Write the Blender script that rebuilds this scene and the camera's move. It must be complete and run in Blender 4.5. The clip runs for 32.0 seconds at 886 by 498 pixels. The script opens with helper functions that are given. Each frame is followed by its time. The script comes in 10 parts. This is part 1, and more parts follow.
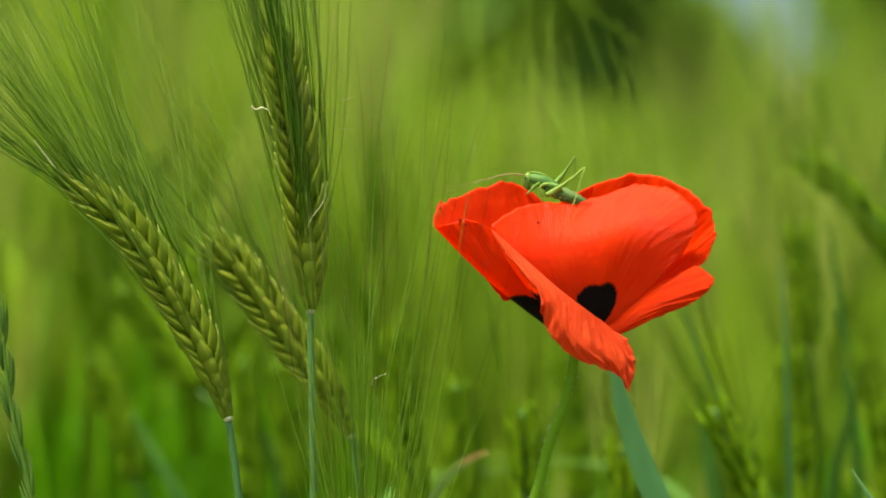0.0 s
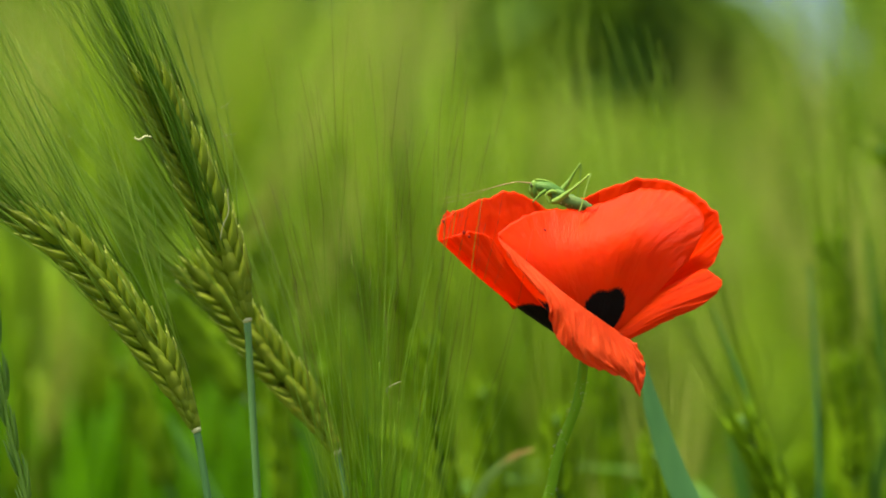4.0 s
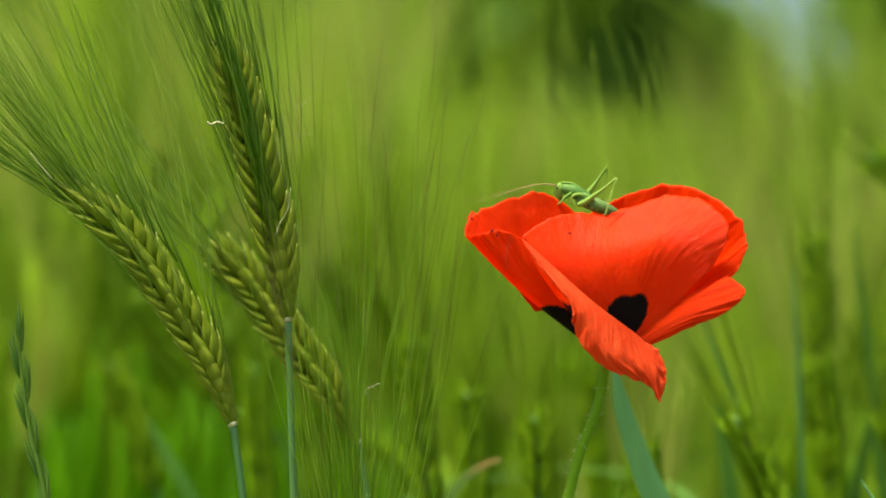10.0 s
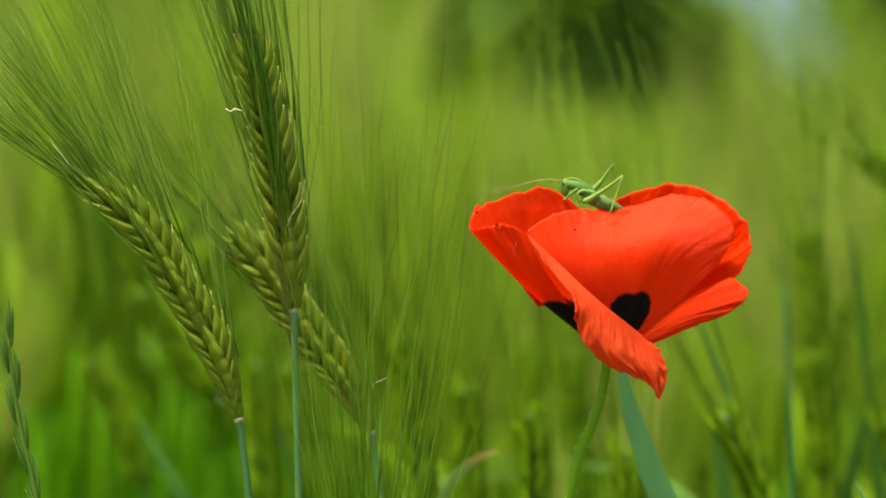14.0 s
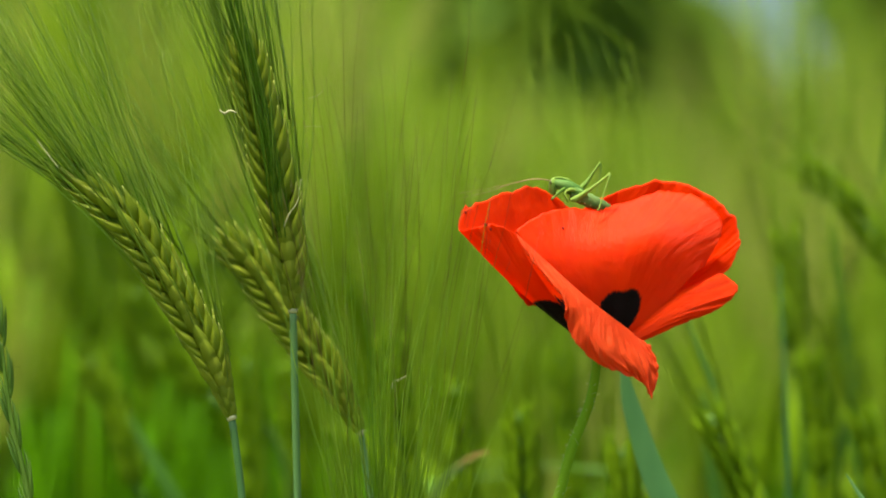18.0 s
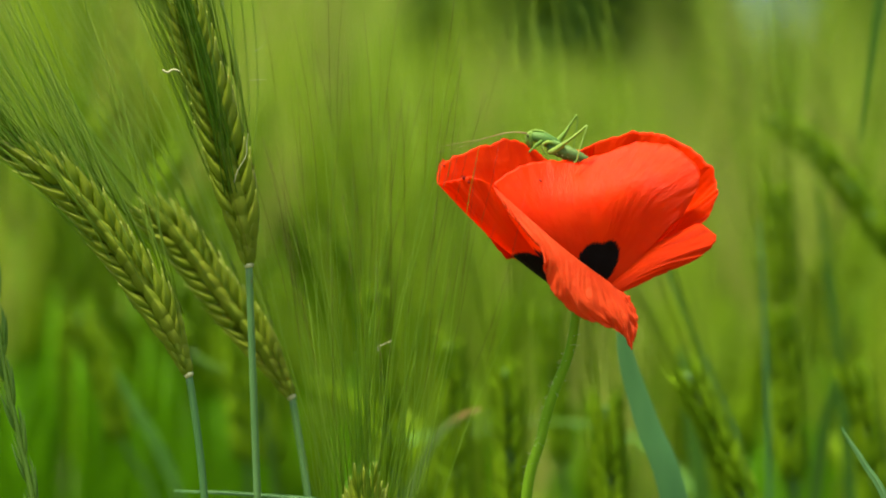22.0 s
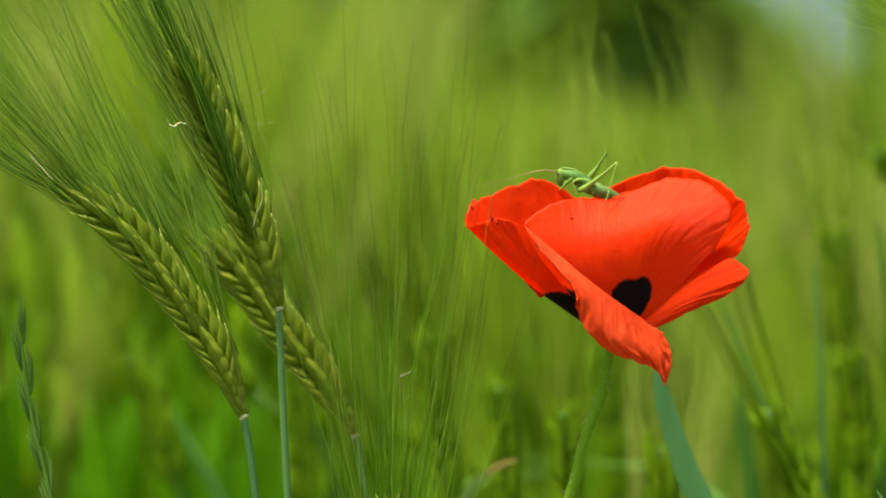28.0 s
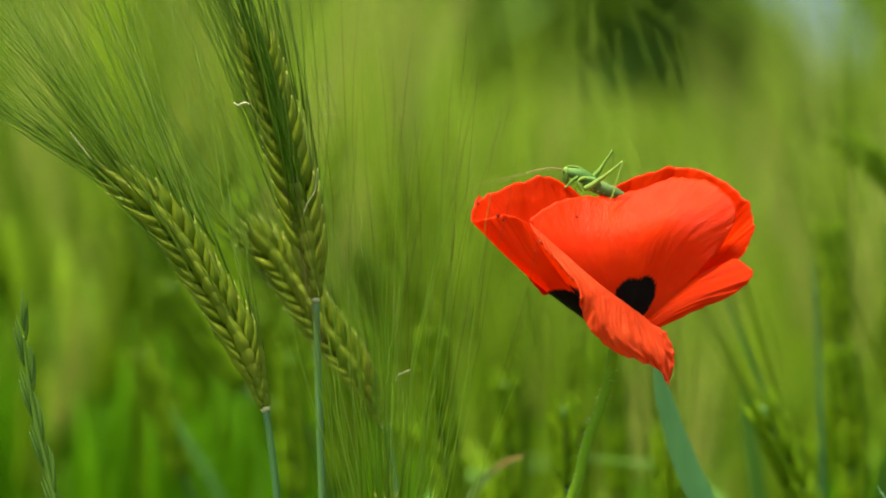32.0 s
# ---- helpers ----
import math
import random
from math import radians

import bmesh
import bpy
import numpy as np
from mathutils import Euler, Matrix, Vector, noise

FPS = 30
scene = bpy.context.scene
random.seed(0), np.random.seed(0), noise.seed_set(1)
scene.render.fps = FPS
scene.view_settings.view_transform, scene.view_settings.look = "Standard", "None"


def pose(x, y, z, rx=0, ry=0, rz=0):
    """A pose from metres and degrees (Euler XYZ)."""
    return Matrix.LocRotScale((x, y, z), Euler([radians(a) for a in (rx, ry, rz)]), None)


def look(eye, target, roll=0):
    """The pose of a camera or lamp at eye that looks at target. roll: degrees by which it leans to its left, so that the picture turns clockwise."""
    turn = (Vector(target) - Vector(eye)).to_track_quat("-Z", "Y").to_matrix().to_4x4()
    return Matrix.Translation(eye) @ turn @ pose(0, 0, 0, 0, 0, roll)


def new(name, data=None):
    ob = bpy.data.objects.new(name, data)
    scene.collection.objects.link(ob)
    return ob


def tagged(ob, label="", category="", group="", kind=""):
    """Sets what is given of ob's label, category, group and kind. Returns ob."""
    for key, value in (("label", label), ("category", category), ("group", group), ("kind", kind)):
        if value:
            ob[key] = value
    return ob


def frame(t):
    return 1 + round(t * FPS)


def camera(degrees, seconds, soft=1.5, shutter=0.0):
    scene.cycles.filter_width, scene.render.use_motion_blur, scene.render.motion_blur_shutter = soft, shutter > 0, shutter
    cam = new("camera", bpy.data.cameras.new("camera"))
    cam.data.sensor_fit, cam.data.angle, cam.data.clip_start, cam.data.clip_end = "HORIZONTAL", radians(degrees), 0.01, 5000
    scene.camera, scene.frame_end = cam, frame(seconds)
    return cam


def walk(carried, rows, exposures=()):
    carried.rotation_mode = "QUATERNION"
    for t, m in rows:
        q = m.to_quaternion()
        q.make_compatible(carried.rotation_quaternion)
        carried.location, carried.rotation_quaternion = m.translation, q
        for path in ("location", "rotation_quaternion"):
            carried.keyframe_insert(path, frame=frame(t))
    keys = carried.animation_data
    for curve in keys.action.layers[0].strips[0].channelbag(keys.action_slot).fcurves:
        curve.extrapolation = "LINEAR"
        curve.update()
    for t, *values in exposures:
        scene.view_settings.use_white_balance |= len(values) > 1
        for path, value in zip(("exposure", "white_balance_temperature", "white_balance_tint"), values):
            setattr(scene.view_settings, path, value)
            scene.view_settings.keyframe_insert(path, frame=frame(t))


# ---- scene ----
# One metre-scale plan: the camera looks along +y over a barley field; the poppy stands 0.9 m away.
cam = camera(14, 32.0, soft=1.9)
cam.data.dof.use_dof = True
cam.data.dof.focus_distance = 0.895
cam.data.dof.aperture_fstop = 11.5
walk(cam, [(0, pose(0, 0, 0.62, 88.437, 0, 0.385)), (0.5, pose(0, 0, 0.62, 88.426, 0, 0.230)), (1, pose(0, 0, 0.62, 88.423, 0, 0.157)), (1.5, pose(0, 0, 0.62, 88.472, 0, 0.192)), (2, pose(0, 0, 0.62, 88.538, 0, 0.311)), (2.5, pose(0, 0, 0.62, 88.558, 0, 0.468)), (3, pose(0, 0, 0.62, 88.549, 0, 0.625)), (3.5, pose(0, 0, 0.62, 88.536, 0, 0.783)), (4, pose(0, 0, 0.62, 88.517, 0, 0.926)), (4.5, pose(0, 0, 0.62, 88.511, 0, 0.952)), (6.5, pose(0, 0, 0.62, 88.643, 0, 0.871)), (7, pose(0, 0, 0.62, 88.657, 0, 0.872)), (7.5, pose(0, 0, 0.62, 88.690, 0, 0.996)), (8, pose(0, 0, 0.62, 88.733, 0, 1.133)), (8.5, pose(0, 0, 0.62, 88.731, 0, 1.190)), (9, pose(0, 0, 0.62, 88.714, 0, 1.111)), (9.5, pose(0, 0, 0.62, 88.613, 0, 0.902)), (10, pose(0, 0, 0.62, 88.550, 0, 0.653)), (10.5, pose(0, 0, 0.62, 88.519, 0, 0.459)), (11, pose(0, 0, 0.62, 88.459, 0, 0.347)), (11.5, pose(0, 0, 0.62, 88.371, 0, 0.315)), (12, pose(0, 0, 0.62, 88.296, 0, 0.401)), (12.5, pose(0, 0, 0.62, 88.255, 0, 0.555)), (13, pose(0, 0, 0.62, 88.288, 0, 0.626)), (13.5, pose(0, 0, 0.62, 88.401, 0, 0.592)), (14, pose(0, 0, 0.62, 88.486, 0, 0.526)), (14.5, pose(0, 0, 0.62, 88.511, 0, 0.506)), (16.5, pose(0, 0, 0.62, 88.434, 0, 0.574)), (17, pose(0, 0, 0.62, 88.459, 0, 0.613)), (17.5, pose(0, 0, 0.62, 88.440, 0, 0.523)), (18, pose(0, 0, 0.62, 88.478, 0, 0.371)), (18.5, pose(0, 0, 0.62, 88.506, 0, 0.207)), (19, pose(0, 0, 0.62, 88.500, 0, 0.017)), (19.5, pose(0, 0, 0.62, 88.514, 0, -0.143)), (20, pose(0, 0, 0.62, 88.519, 0, -0.196)), (20.5, pose(0, 0, 0.62, 88.426, 0, -0.146)), (21, pose(0, 0, 0.62, 88.341, 0, -0.052)), (21.5, pose(0, 0, 0.62, 88.066, 0, 0.045)), (22, pose(0, 0, 0.62, 87.780, 0, 0.123)), (22.5, pose(0, 0, 0.62, 87.717, 0, 0.122)), (23, pose(0, 0, 0.62, 87.766, 0, 0.015)), (23.5, pose(0, 0, 0.62, 87.830, 0, -0.059)), (24, pose(0, 0, 0.62, 87.973, 0, -0.005)), (24.5, pose(0, 0, 0.62, 88.078, 0, 0.161)), (25, pose(0, 0, 0.62, 88.066, 0, 0.440)), (25.5, pose(0, 0, 0.62, 88.068, 0, 0.758)), (27.5, pose(0, 0, 0.62, 88.398, 0, 0.962)), (28, pose(0, 0, 0.62, 88.445, 0, 1.034)), (28.5, pose(0, 0, 0.62, 88.442, 0, 1.106)), (29, pose(0, 0, 0.62, 88.442, 0, 1.247)), (29.5, pose(0, 0, 0.62, 88.453, 0, 1.382)), (30, pose(0, 0, 0.62, 88.475, 0, 1.412)), (30.5, pose(0, 0, 0.62, 88.448, 0, 1.328)), (31, pose(0, 0, 0.62, 88.406, 0, 1.203)), (31.5, pose(0, 0, 0.62, 88.398, 0, 1.107)), (32, pose(0, 0, 0.62, 88.376, 0, 1.044))], [(0, 1.2, 7500, 3), (32, 1.2, 7500, 3)])

# ---- light ----
SUN_EL, SUN_AZ = radians(76), radians(240)
world = bpy.data.worlds.new("sky")
scene.world = world
world.use_nodes = True
sky = world.node_tree.nodes.new("ShaderNodeTexSky")
sky.sky_type, sky.sun_disc, sky.sun_elevation, sky.sun_rotation = "NISHITA", False, SUN_EL, SUN_AZ
sky.dust_density, sky.ozone_density = 4.0, 0.4
world.node_tree.nodes["Background"].inputs["Strength"].default_value = 0.13
world.node_tree.links.new(sky.outputs[0], world.node_tree.nodes["Background"].inputs["Color"])
sun_data = bpy.data.lights.new("sun", "SUN")
sun_data.energy, sun_data.angle, sun_data.color = 4.4, radians(6), (1.0, 0.94, 0.80)
sun = new("sun", sun_data)
sun_way = Vector((math.sin(SUN_AZ) * math.cos(SUN_EL), math.cos(SUN_AZ) * math.cos(SUN_EL), math.sin(SUN_EL)))
sun.matrix_world = look(sun_way * 30, (0, 0, 0))


# ---- materials ----
def shader(name):
    m = bpy.data.materials.new(name)
    m.use_nodes = True
    nt = m.node_tree
    return m, nt, nt.nodes["Principled BSDF"], nt.nodes["Material Output"]


def ramp(nt, fac, stops):
    r = nt.nodes.new("ShaderNodeValToRGB")
    while len(r.color_ramp.elements) < len(stops):
        r.color_ramp.elements.new(0.5)
    for e, (p, c) in zip(r.color_ramp.elements, stops):
        e.position, e.color = p, (*c, 1)
    nt.links.new(fac, r.inputs[0])
    return r.outputs[0]


def mathn(nt, op, a, b):
    n = nt.nodes.new("ShaderNodeMath")
    n.operation = op
    for s, v in zip(n.inputs, (a, b)):
        if isinstance(v, (int, float)):
            s.default_value = v
        else:
            nt.links.new(v, s)
    return n.outputs[0]


def noisen(nt, scale, detail=3, stretch=(1, 1, 1)):
    c = nt.nodes.new("ShaderNodeTexCoord")
    mp = nt.nodes.new("ShaderNodeMapping")
    mp.inputs["Scale"].default_value = stretch
    n = nt.nodes.new("ShaderNodeTexNoise")
    n.inputs["Scale"].default_value, n.inputs["Detail"].default_value = scale, detail
    nt.links.new(c.outputs["Object"], mp.inputs[0])
    nt.links.new(mp.outputs[0], n.inputs["Vector"])
    return n.outputs[0]


def mixc(nt, fac, a, b, kind="MIX"):
    n = nt.nodes.new("ShaderNodeMix")
    n.data_type, n.blend_type = "RGBA", kind
    for s, v in ((n.inputs[0], fac), (n.inputs[6], a), (n.inputs[7], b)):
        if isinstance(v, (int, float)):
            s.default_value = v
        elif isinstance(v, tuple):
            s.default_value = (*v, 1)
        else:
            nt.links.new(v, s)
    return n.outputs[2]


def leafy(name, dark, light, through_amount=0.35, rough=0.5, scale=60, stretch=(1, 1, 0.15), bump=0.2, spread=0.35, tip=None, reach=(0.76, 0.84), gloss=0.4):
    """Green plant skin: two noises, a hue of its own for every piece, light let through."""
    m, nt, p, out = shader(name)
    fine, broad = noisen(nt, scale * 6, 4, stretch), noisen(nt, scale * 0.5, 2)
    geo, info = nt.nodes.new("ShaderNodeNewGeometry"), nt.nodes.new("ShaderNodeObjectInfo")
    own = mathn(nt, "FRACT", mathn(nt, "ADD", geo.outputs["Random Per Island"], info.outputs["Random"]), 0)
    f = mathn(nt, "ADD", mathn(nt, "MULTIPLY", fine, 0.35), mathn(nt, "ADD", mathn(nt, "MULTIPLY", broad, 0.45), mathn(nt, "MULTIPLY", own, spread)))
    col = ramp(nt, f, [(0.3, dark), (0.85, light)])
    if tip:
        co = nt.nodes.new("ShaderNodeUVMap")
        sp = nt.nodes.new("ShaderNodeSeparateXYZ")
        nt.links.new(co.outputs[0], sp.inputs[0])
        way = mathn(nt, "SUBTRACT", sp.outputs[1], mathn(nt, "MULTIPLY", own, 0.2))
        fac = ramp(nt, way, [(reach[0], (0, 0, 0)), (min(reach[1], 1.0), (1, 1, 1))])
        col = mixc(nt, fac, col, tip)
    nt.links.new(col, p.inputs["Base Color"])
    p.inputs["Roughness"].default_value = rough
    p.inputs["Specular IOR Level"].default_value = gloss
    b = nt.nodes.new("ShaderNodeBump")
    b.inputs["Strength"].default_value, b.inputs["Distance"].default_value = bump, 0.0004
    nt.links.new(fine, b.inputs["Height"])
    nt.links.new(b.outputs[0], p.inputs["Normal"])
    tr, mx = nt.nodes.new("ShaderNodeBsdfTranslucent"), nt.nodes.new("ShaderNodeMixShader")
    nt.links.new(mixc(nt, 0.25, col, (0.30, 0.42, 0.02)), tr.inputs[0])
    mx.inputs[0].default_value = through_amount
    nt.links.new(p.outputs[0], mx.inputs[1])
    nt.links.new(tr.outputs[0], mx.inputs[2])
    nt.links.new(mx.outputs[0], out.inputs[0])
    return m


def petal_skin(name, centre, wide, high, edge=0.05, pale=0.0, gloss=0.16, relief=0.7):
    """Thin red petal: fine veins from the foot to the rim, crumples, a black blotch at the foot."""
    m, nt, p, out = shader(name)
    uv = nt.nodes.new("ShaderNodeUVMap")
    sp = nt.nodes.new("ShaderNodeSeparateXYZ")
    nt.links.new(uv.outputs[0], sp.inputs[0])
    mp = nt.nodes.new("ShaderNodeMapping")
    mp.inputs["Scale"].default_value = (110, 2.2, 1)
    nt.links.new(uv.outputs[0], mp.inputs[0])
    vein = nt.nodes.new("ShaderNodeTexNoise")
    vein.inputs["Scale"].default_value, vein.inputs["Detail"].default_value = 1.0, 5
    nt.links.new(mp.outputs[0], vein.inputs["Vector"])
    broad = noisen(nt, 160, 6)
    col = ramp(nt, mathn(nt, "ADD", mathn(nt, "MULTIPLY", vein.outputs[0], 0.45), mathn(nt, "MULTIPLY", broad, 0.55)),
               [(0.3, (0.70 + 0.02 * pale, 0.026 + 0.045 * pale, 0.001 + 0.016 * pale)), (0.75, (0.84, 0.062 + 0.07 * pale, 0.002 + 0.03 * pale))])
    # the blotch has a soft heart-shaped upper edge
    du = mathn(nt, "DIVIDE", mathn(nt, "SUBTRACT", sp.outputs[0], centre), wide)
    dv = mathn(nt, "DIVIDE", sp.outputs[1], high)
    notch = mathn(nt, "MULTIPLY", mathn(nt, "POWER", 2.718, mathn(nt, "MULTIPLY", mathn(nt, "MULTIPLY", du, du), -22.0)), 0.1)
    r = mathn(nt, "ADD", mathn(nt, "ADD", mathn(nt, "POWER", mathn(nt, "ABSOLUTE", du, 0), 3.0), mathn(nt, "POWER", dv, 3.0)), notch)
    r = mathn(nt, "ADD", r, mathn(nt, "MULTIPLY", mathn(nt, "SUBTRACT", vein.outputs[0], 0.5), 0.5))
    spot = ramp(nt, r, [(1.0 - edge, (1, 1, 1)), (1.0 + edge, (0, 0, 0))])
    col = mixc(nt, spot, col, (0.006, 0.0015, 0.003))
    nt.links.new(col, p.inputs["Base Color"])
    p.inputs["Roughness"].default_value = 0.5
    p.inputs["Specular IOR Level"].default_value = gloss
    p.inputs["Sheen Weight"].default_value, p.inputs["Sheen Roughness"].default_value = 0.03, 0.35
    p.inputs["Sheen Tint"].default_value = (1, 0.55, 0.5, 1)
    b = nt.nodes.new("ShaderNodeBump")
    b.inputs["Strength"].default_value, b.inputs["Distance"].default_value = relief, 0.0005
    mp2 = nt.nodes.new("ShaderNodeMapping")
    mp2.inputs["Scale"].default_value = (170, 26, 1)
    nt.links.new(uv.outputs[0], mp2.inputs[0])
    crepe = nt.nodes.new("ShaderNodeTexNoise")
    crepe.inputs["Scale"].default_value, crepe.inputs["Detail"].default_value = 1.0, 3
    nt.links.new(mp2.outputs[0], crepe.inputs["Vector"])
    crumple = noisen(nt, 620, 4)
    nt.links.new(mathn(nt, "ADD", mathn(nt, "ADD", mathn(nt, "MULTIPLY", vein.outputs[0], 0.22), mathn(nt, "ADD", broad, mathn(nt, "MULTIPLY", crumple, 0.3 + 0.9 * pale))), crepe.outputs[0]), b.inputs["Height"])
    nt.links.new(b.outputs[0], p.inputs["Normal"])
    tr, mx = nt.nodes.new("ShaderNodeBsdfTranslucent"), nt.nodes.new("ShaderNodeMixShader")
    nt.links.new(mixc(nt, spot, (0.92, 0.07, 0.002), (0.004, 0.0, 0.0)), tr.inputs[0])
    mx.inputs[0].default_value = 0.55
    nt.links.new(p.outputs[0], mx.inputs[1])
    nt.links.new(tr.outputs[0], mx.inputs[2])
    nt.links.new(mx.outputs[0], out.inputs[0])
    return m


def plain(name, dark, light, rough=0.6, scale=40, bump=0.3, dist=0.002):
    m, nt, p, out = shader(name)
    n = noisen(nt, scale, 6)
    nt.links.new(ramp(nt, n, [(0.3, dark), (0.7, light)]), p.inputs["Base Color"])
    p.inputs["Roughness"].default_value = rough
    b = nt.nodes.new("ShaderNodeBump")
    b.inputs["Strength"].default_value, b.inputs["Distance"].default_value = bump, dist
    nt.links.new(n, b.inputs["Height"])
    nt.links.new(b.outputs[0], p.inputs["Normal"])
    return m


GRAIN = leafy("barley_grain", (0.17, 0.27, 0.011), (0.42, 0.49, 0.045), 0.58, 0.5, 160, stretch=(1.8, 1.8, 0.08), bump=0.8, spread=0.2, tip=(0.44, 0.50, 0.13), reach=(0.7, 1.0))
AWN = leafy("barley_awn", (0.11, 0.25, 0.010), (0.27, 0.43, 0.04), 0.55, 0.4, 80, tip=(0.07, 0.02, 0.008), reach=(0.62, 0.72))
# darker copy of the awn green: shade on the ears, put into the colour
AWN_SHADED = leafy("barley_awn_shaded", (0.05, 0.15, 0.006), (0.11, 0.25, 0.015), 0.4, 0.4, 80, gloss=0.25)
AWN_GREEN = leafy("barley_awn_green", (0.105, 0.235, 0.018), (0.30, 0.43, 0.055), 0.5, 0.35, 80)
STEM = leafy("barley_stem", (0.045, 0.145, 0.045), (0.12, 0.25, 0.085), 0.15, 0.4, 60, gloss=0.25)
BLUE_BLADE = leafy("barley_blade_blue", (0.03, 0.13, 0.04), (0.08, 0.23, 0.07), 0.35, 0.4, 40)
BLADE = leafy("barley_blade", (0.03, 0.12, 0.012), (0.10, 0.23, 0.03), 0.35, 0.4, 40, gloss=0.28)
FIELD_GREEN = leafy("field_green", (0.045, 0.18, 0.002), (0.12, 0.34, 0.006), 0.45, 0.5, 12, spread=0.6, gloss=0.12)
FIELD_EAR = leafy("field_ear", (0.07, 0.17, 0.003), (0.17, 0.31, 0.010), 0.4, 0.5, 30, spread=0.6, gloss=0.12)
FIELD_AWN_STRAW = leafy("field_awn_straw", (0.19, 0.25, 0.035), (0.34, 0.38, 0.10), 0.5, 0.5, 20, spread=0.6, gloss=0.12)
FIELD_AWN = leafy("field_awn", (0.095, 0.21, 0.008), (0.22, 0.35, 0.03), 0.5, 0.5, 20, spread=0.6, gloss=0.12)
RYE = leafy("ryegrass_skin", (0.045, 0.13, 0.012), (0.13, 0.26, 0.03), 0.3, 0.45, 120)
POPPY_STEM = leafy("poppy_stem_skin", (0.075, 0.20, 0.008), (0.16, 0.32, 0.018), 0.15, 0.6, 100, gloss=0.08)
HAIR = plain("pale_hair", (0.4, 0.42, 0.3), (0.6, 0.6, 0.45))
DRY = plain("dry_husk", (0.24, 0.25, 0.12), (0.45, 0.47, 0.27), 0.5, 300)
BROWN = leafy("withered_blade", (0.06, 0.15, 0.02), (0.17, 0.24, 0.04), 0.3, 0.6, 30, tip=(0.21, 0.15, 0.03))
HEDGE = leafy("hedge_leaf", (0.030, 0.082, 0.006), (0.11, 0.23, 0.022), 0.45, 0.5, 4, spread=0.6, gloss=0.28)
SOIL = plain("soil", (0.05, 0.05, 0.02), (0.10, 0.13, 0.03), 0.9, 9, 0.6, 0.02)
# blue-grey base colour stands in for distance haze
HILL = plain("haze_tinted_slope", (0.035, 0.075, 0.10), (0.05, 0.10, 0.135), 0.9, 0.03, 0.1, 0.5)
CRICKET = leafy("cricket_skin", (0.035, 0.12, 0.02), (0.20, 0.35, 0.09), 0.15, 0.5, 500, (1, 1, 1), 0.5, gloss=0.15)
CRICKET_PALE = leafy("cricket_limb", (0.085, 0.20, 0.02), (0.25, 0.39, 0.07), 0.2, 0.45, 900, (1, 1, 1), 0.5, gloss=0.2)
CRICKET_SPOT = plain("cricket_spot", (0.34, 0.44, 0.16), (0.50, 0.58, 0.28), 0.5, 900)
CRICKET_DARK = leafy("cricket_belly", (0.03, 0.085, 0.015), (0.12, 0.22, 0.05), 0.15, 0.4, 500, (1, 1, 1), 0.5)
FEELER = plain("feeler", (0.22, 0.12, 0.06), (0.34, 0.22, 0.10), 0.5, 200)
SCAR = plain("petal_scar", (0.10, 0.008, 0.006), (0.30, 0.02, 0.012), 0.7, 900)
SCAR.node_tree.nodes["Principled BSDF"].inputs["Specular IOR Level"].default_value = 0.05
EYE = plain("eye", (0.03, 0.04, 0.01), (0.08, 0.09, 0.02), 0.15, 200)


# ---- shapes ----
def spline(pts, n):
    """n points, evenly spaced in parameter, on a smooth curve through pts."""
    P = np.asarray(pts, float)
    Q = np.vstack([2 * P[0] - P[1], P, 2 * P[-1] - P[-2]])
    t = np.linspace(0, len(P) - 1 - 1e-9, n)
    i, f = t.astype(int), (t % 1)[:, None]
    a, b, c, d = Q[i], Q[i + 1], Q[i + 2], Q[i + 3]
    return 0.5 * (2 * b + (c - a) * f + (2 * a - 5 * b + 4 * c - d) * f**2 + (3 * b - a - 3 * c + d) * f**3)


def tube(pts, radii, sides=6, flat=1.0):
    """Verts, faces and uvs of a tapered tube along pts."""
    P = np.asarray(pts, float)
    r = np.interp(np.linspace(0, 1, len(P)), np.linspace(0, 1, len(radii)), radii)
    T = np.gradient(P, axis=0)
    T /= np.linalg.norm(T, axis=1)[:, None] + 1e-12
    ref = np.array([0.31, 0.94, 0.12])
    A = np.cross(T, ref)
    A /= np.linalg.norm(A, axis=1)[:, None]
    B = np.cross(T, A)
    ang = np.linspace(0, 2 * np.pi, sides, endpoint=False)
    V = (P[:, None] + r[:, None, None] * (np.cos(ang)[None, :, None] * A[:, None] + flat * np.sin(ang)[None, :, None] * B[:, None])).reshape(-1, 3)
    n = len(P)
    F = [(i * sides + j, i * sides + (j + 1) % sides, (i + 1) * sides + (j + 1) % sides, (i + 1) * sides + j) for i in range(n - 1) for j in range(sides)]
    F += [tuple(range(sides))[::-1], tuple(range((n - 1) * sides, n * sides))]
    return V, F, np.repeat(np.linspace(0, 1, n), sides)


def ribbon(pts, widths, side, cup=0.0):
    """A folded leaf blade along pts: three points across, the middle one sunk by cup of the width."""
    P = np.asarray(pts, float)
    w = np.interp(np.linspace(0, 1, len(P)), np.linspace(0, 1, len(widths)), widths)[:, None]
    T = np.gradient(P, axis=0)
    T /= np.linalg.norm(T, axis=1)[:, None] + 1e-12
    S = np.asarray(side, float) - T * (T @ np.asarray(side, float))[:, None]
    S /= np.linalg.norm(S, axis=1)[:, None] + 1e-12
    N = np.cross(T, S)
    V = np.stack([P - S * w / 2, P - N * w * cup, P + S * w / 2], 1).reshape(-1, 3)
    F = [(3 * i + j, 3 * i + j + 1, 3 * i + j + 4, 3 * i + j + 3) for i in range(len(P) - 1) for j in (0, 1)]
    return V, F, np.repeat(np.linspace(0, 1, len(P)), 3)


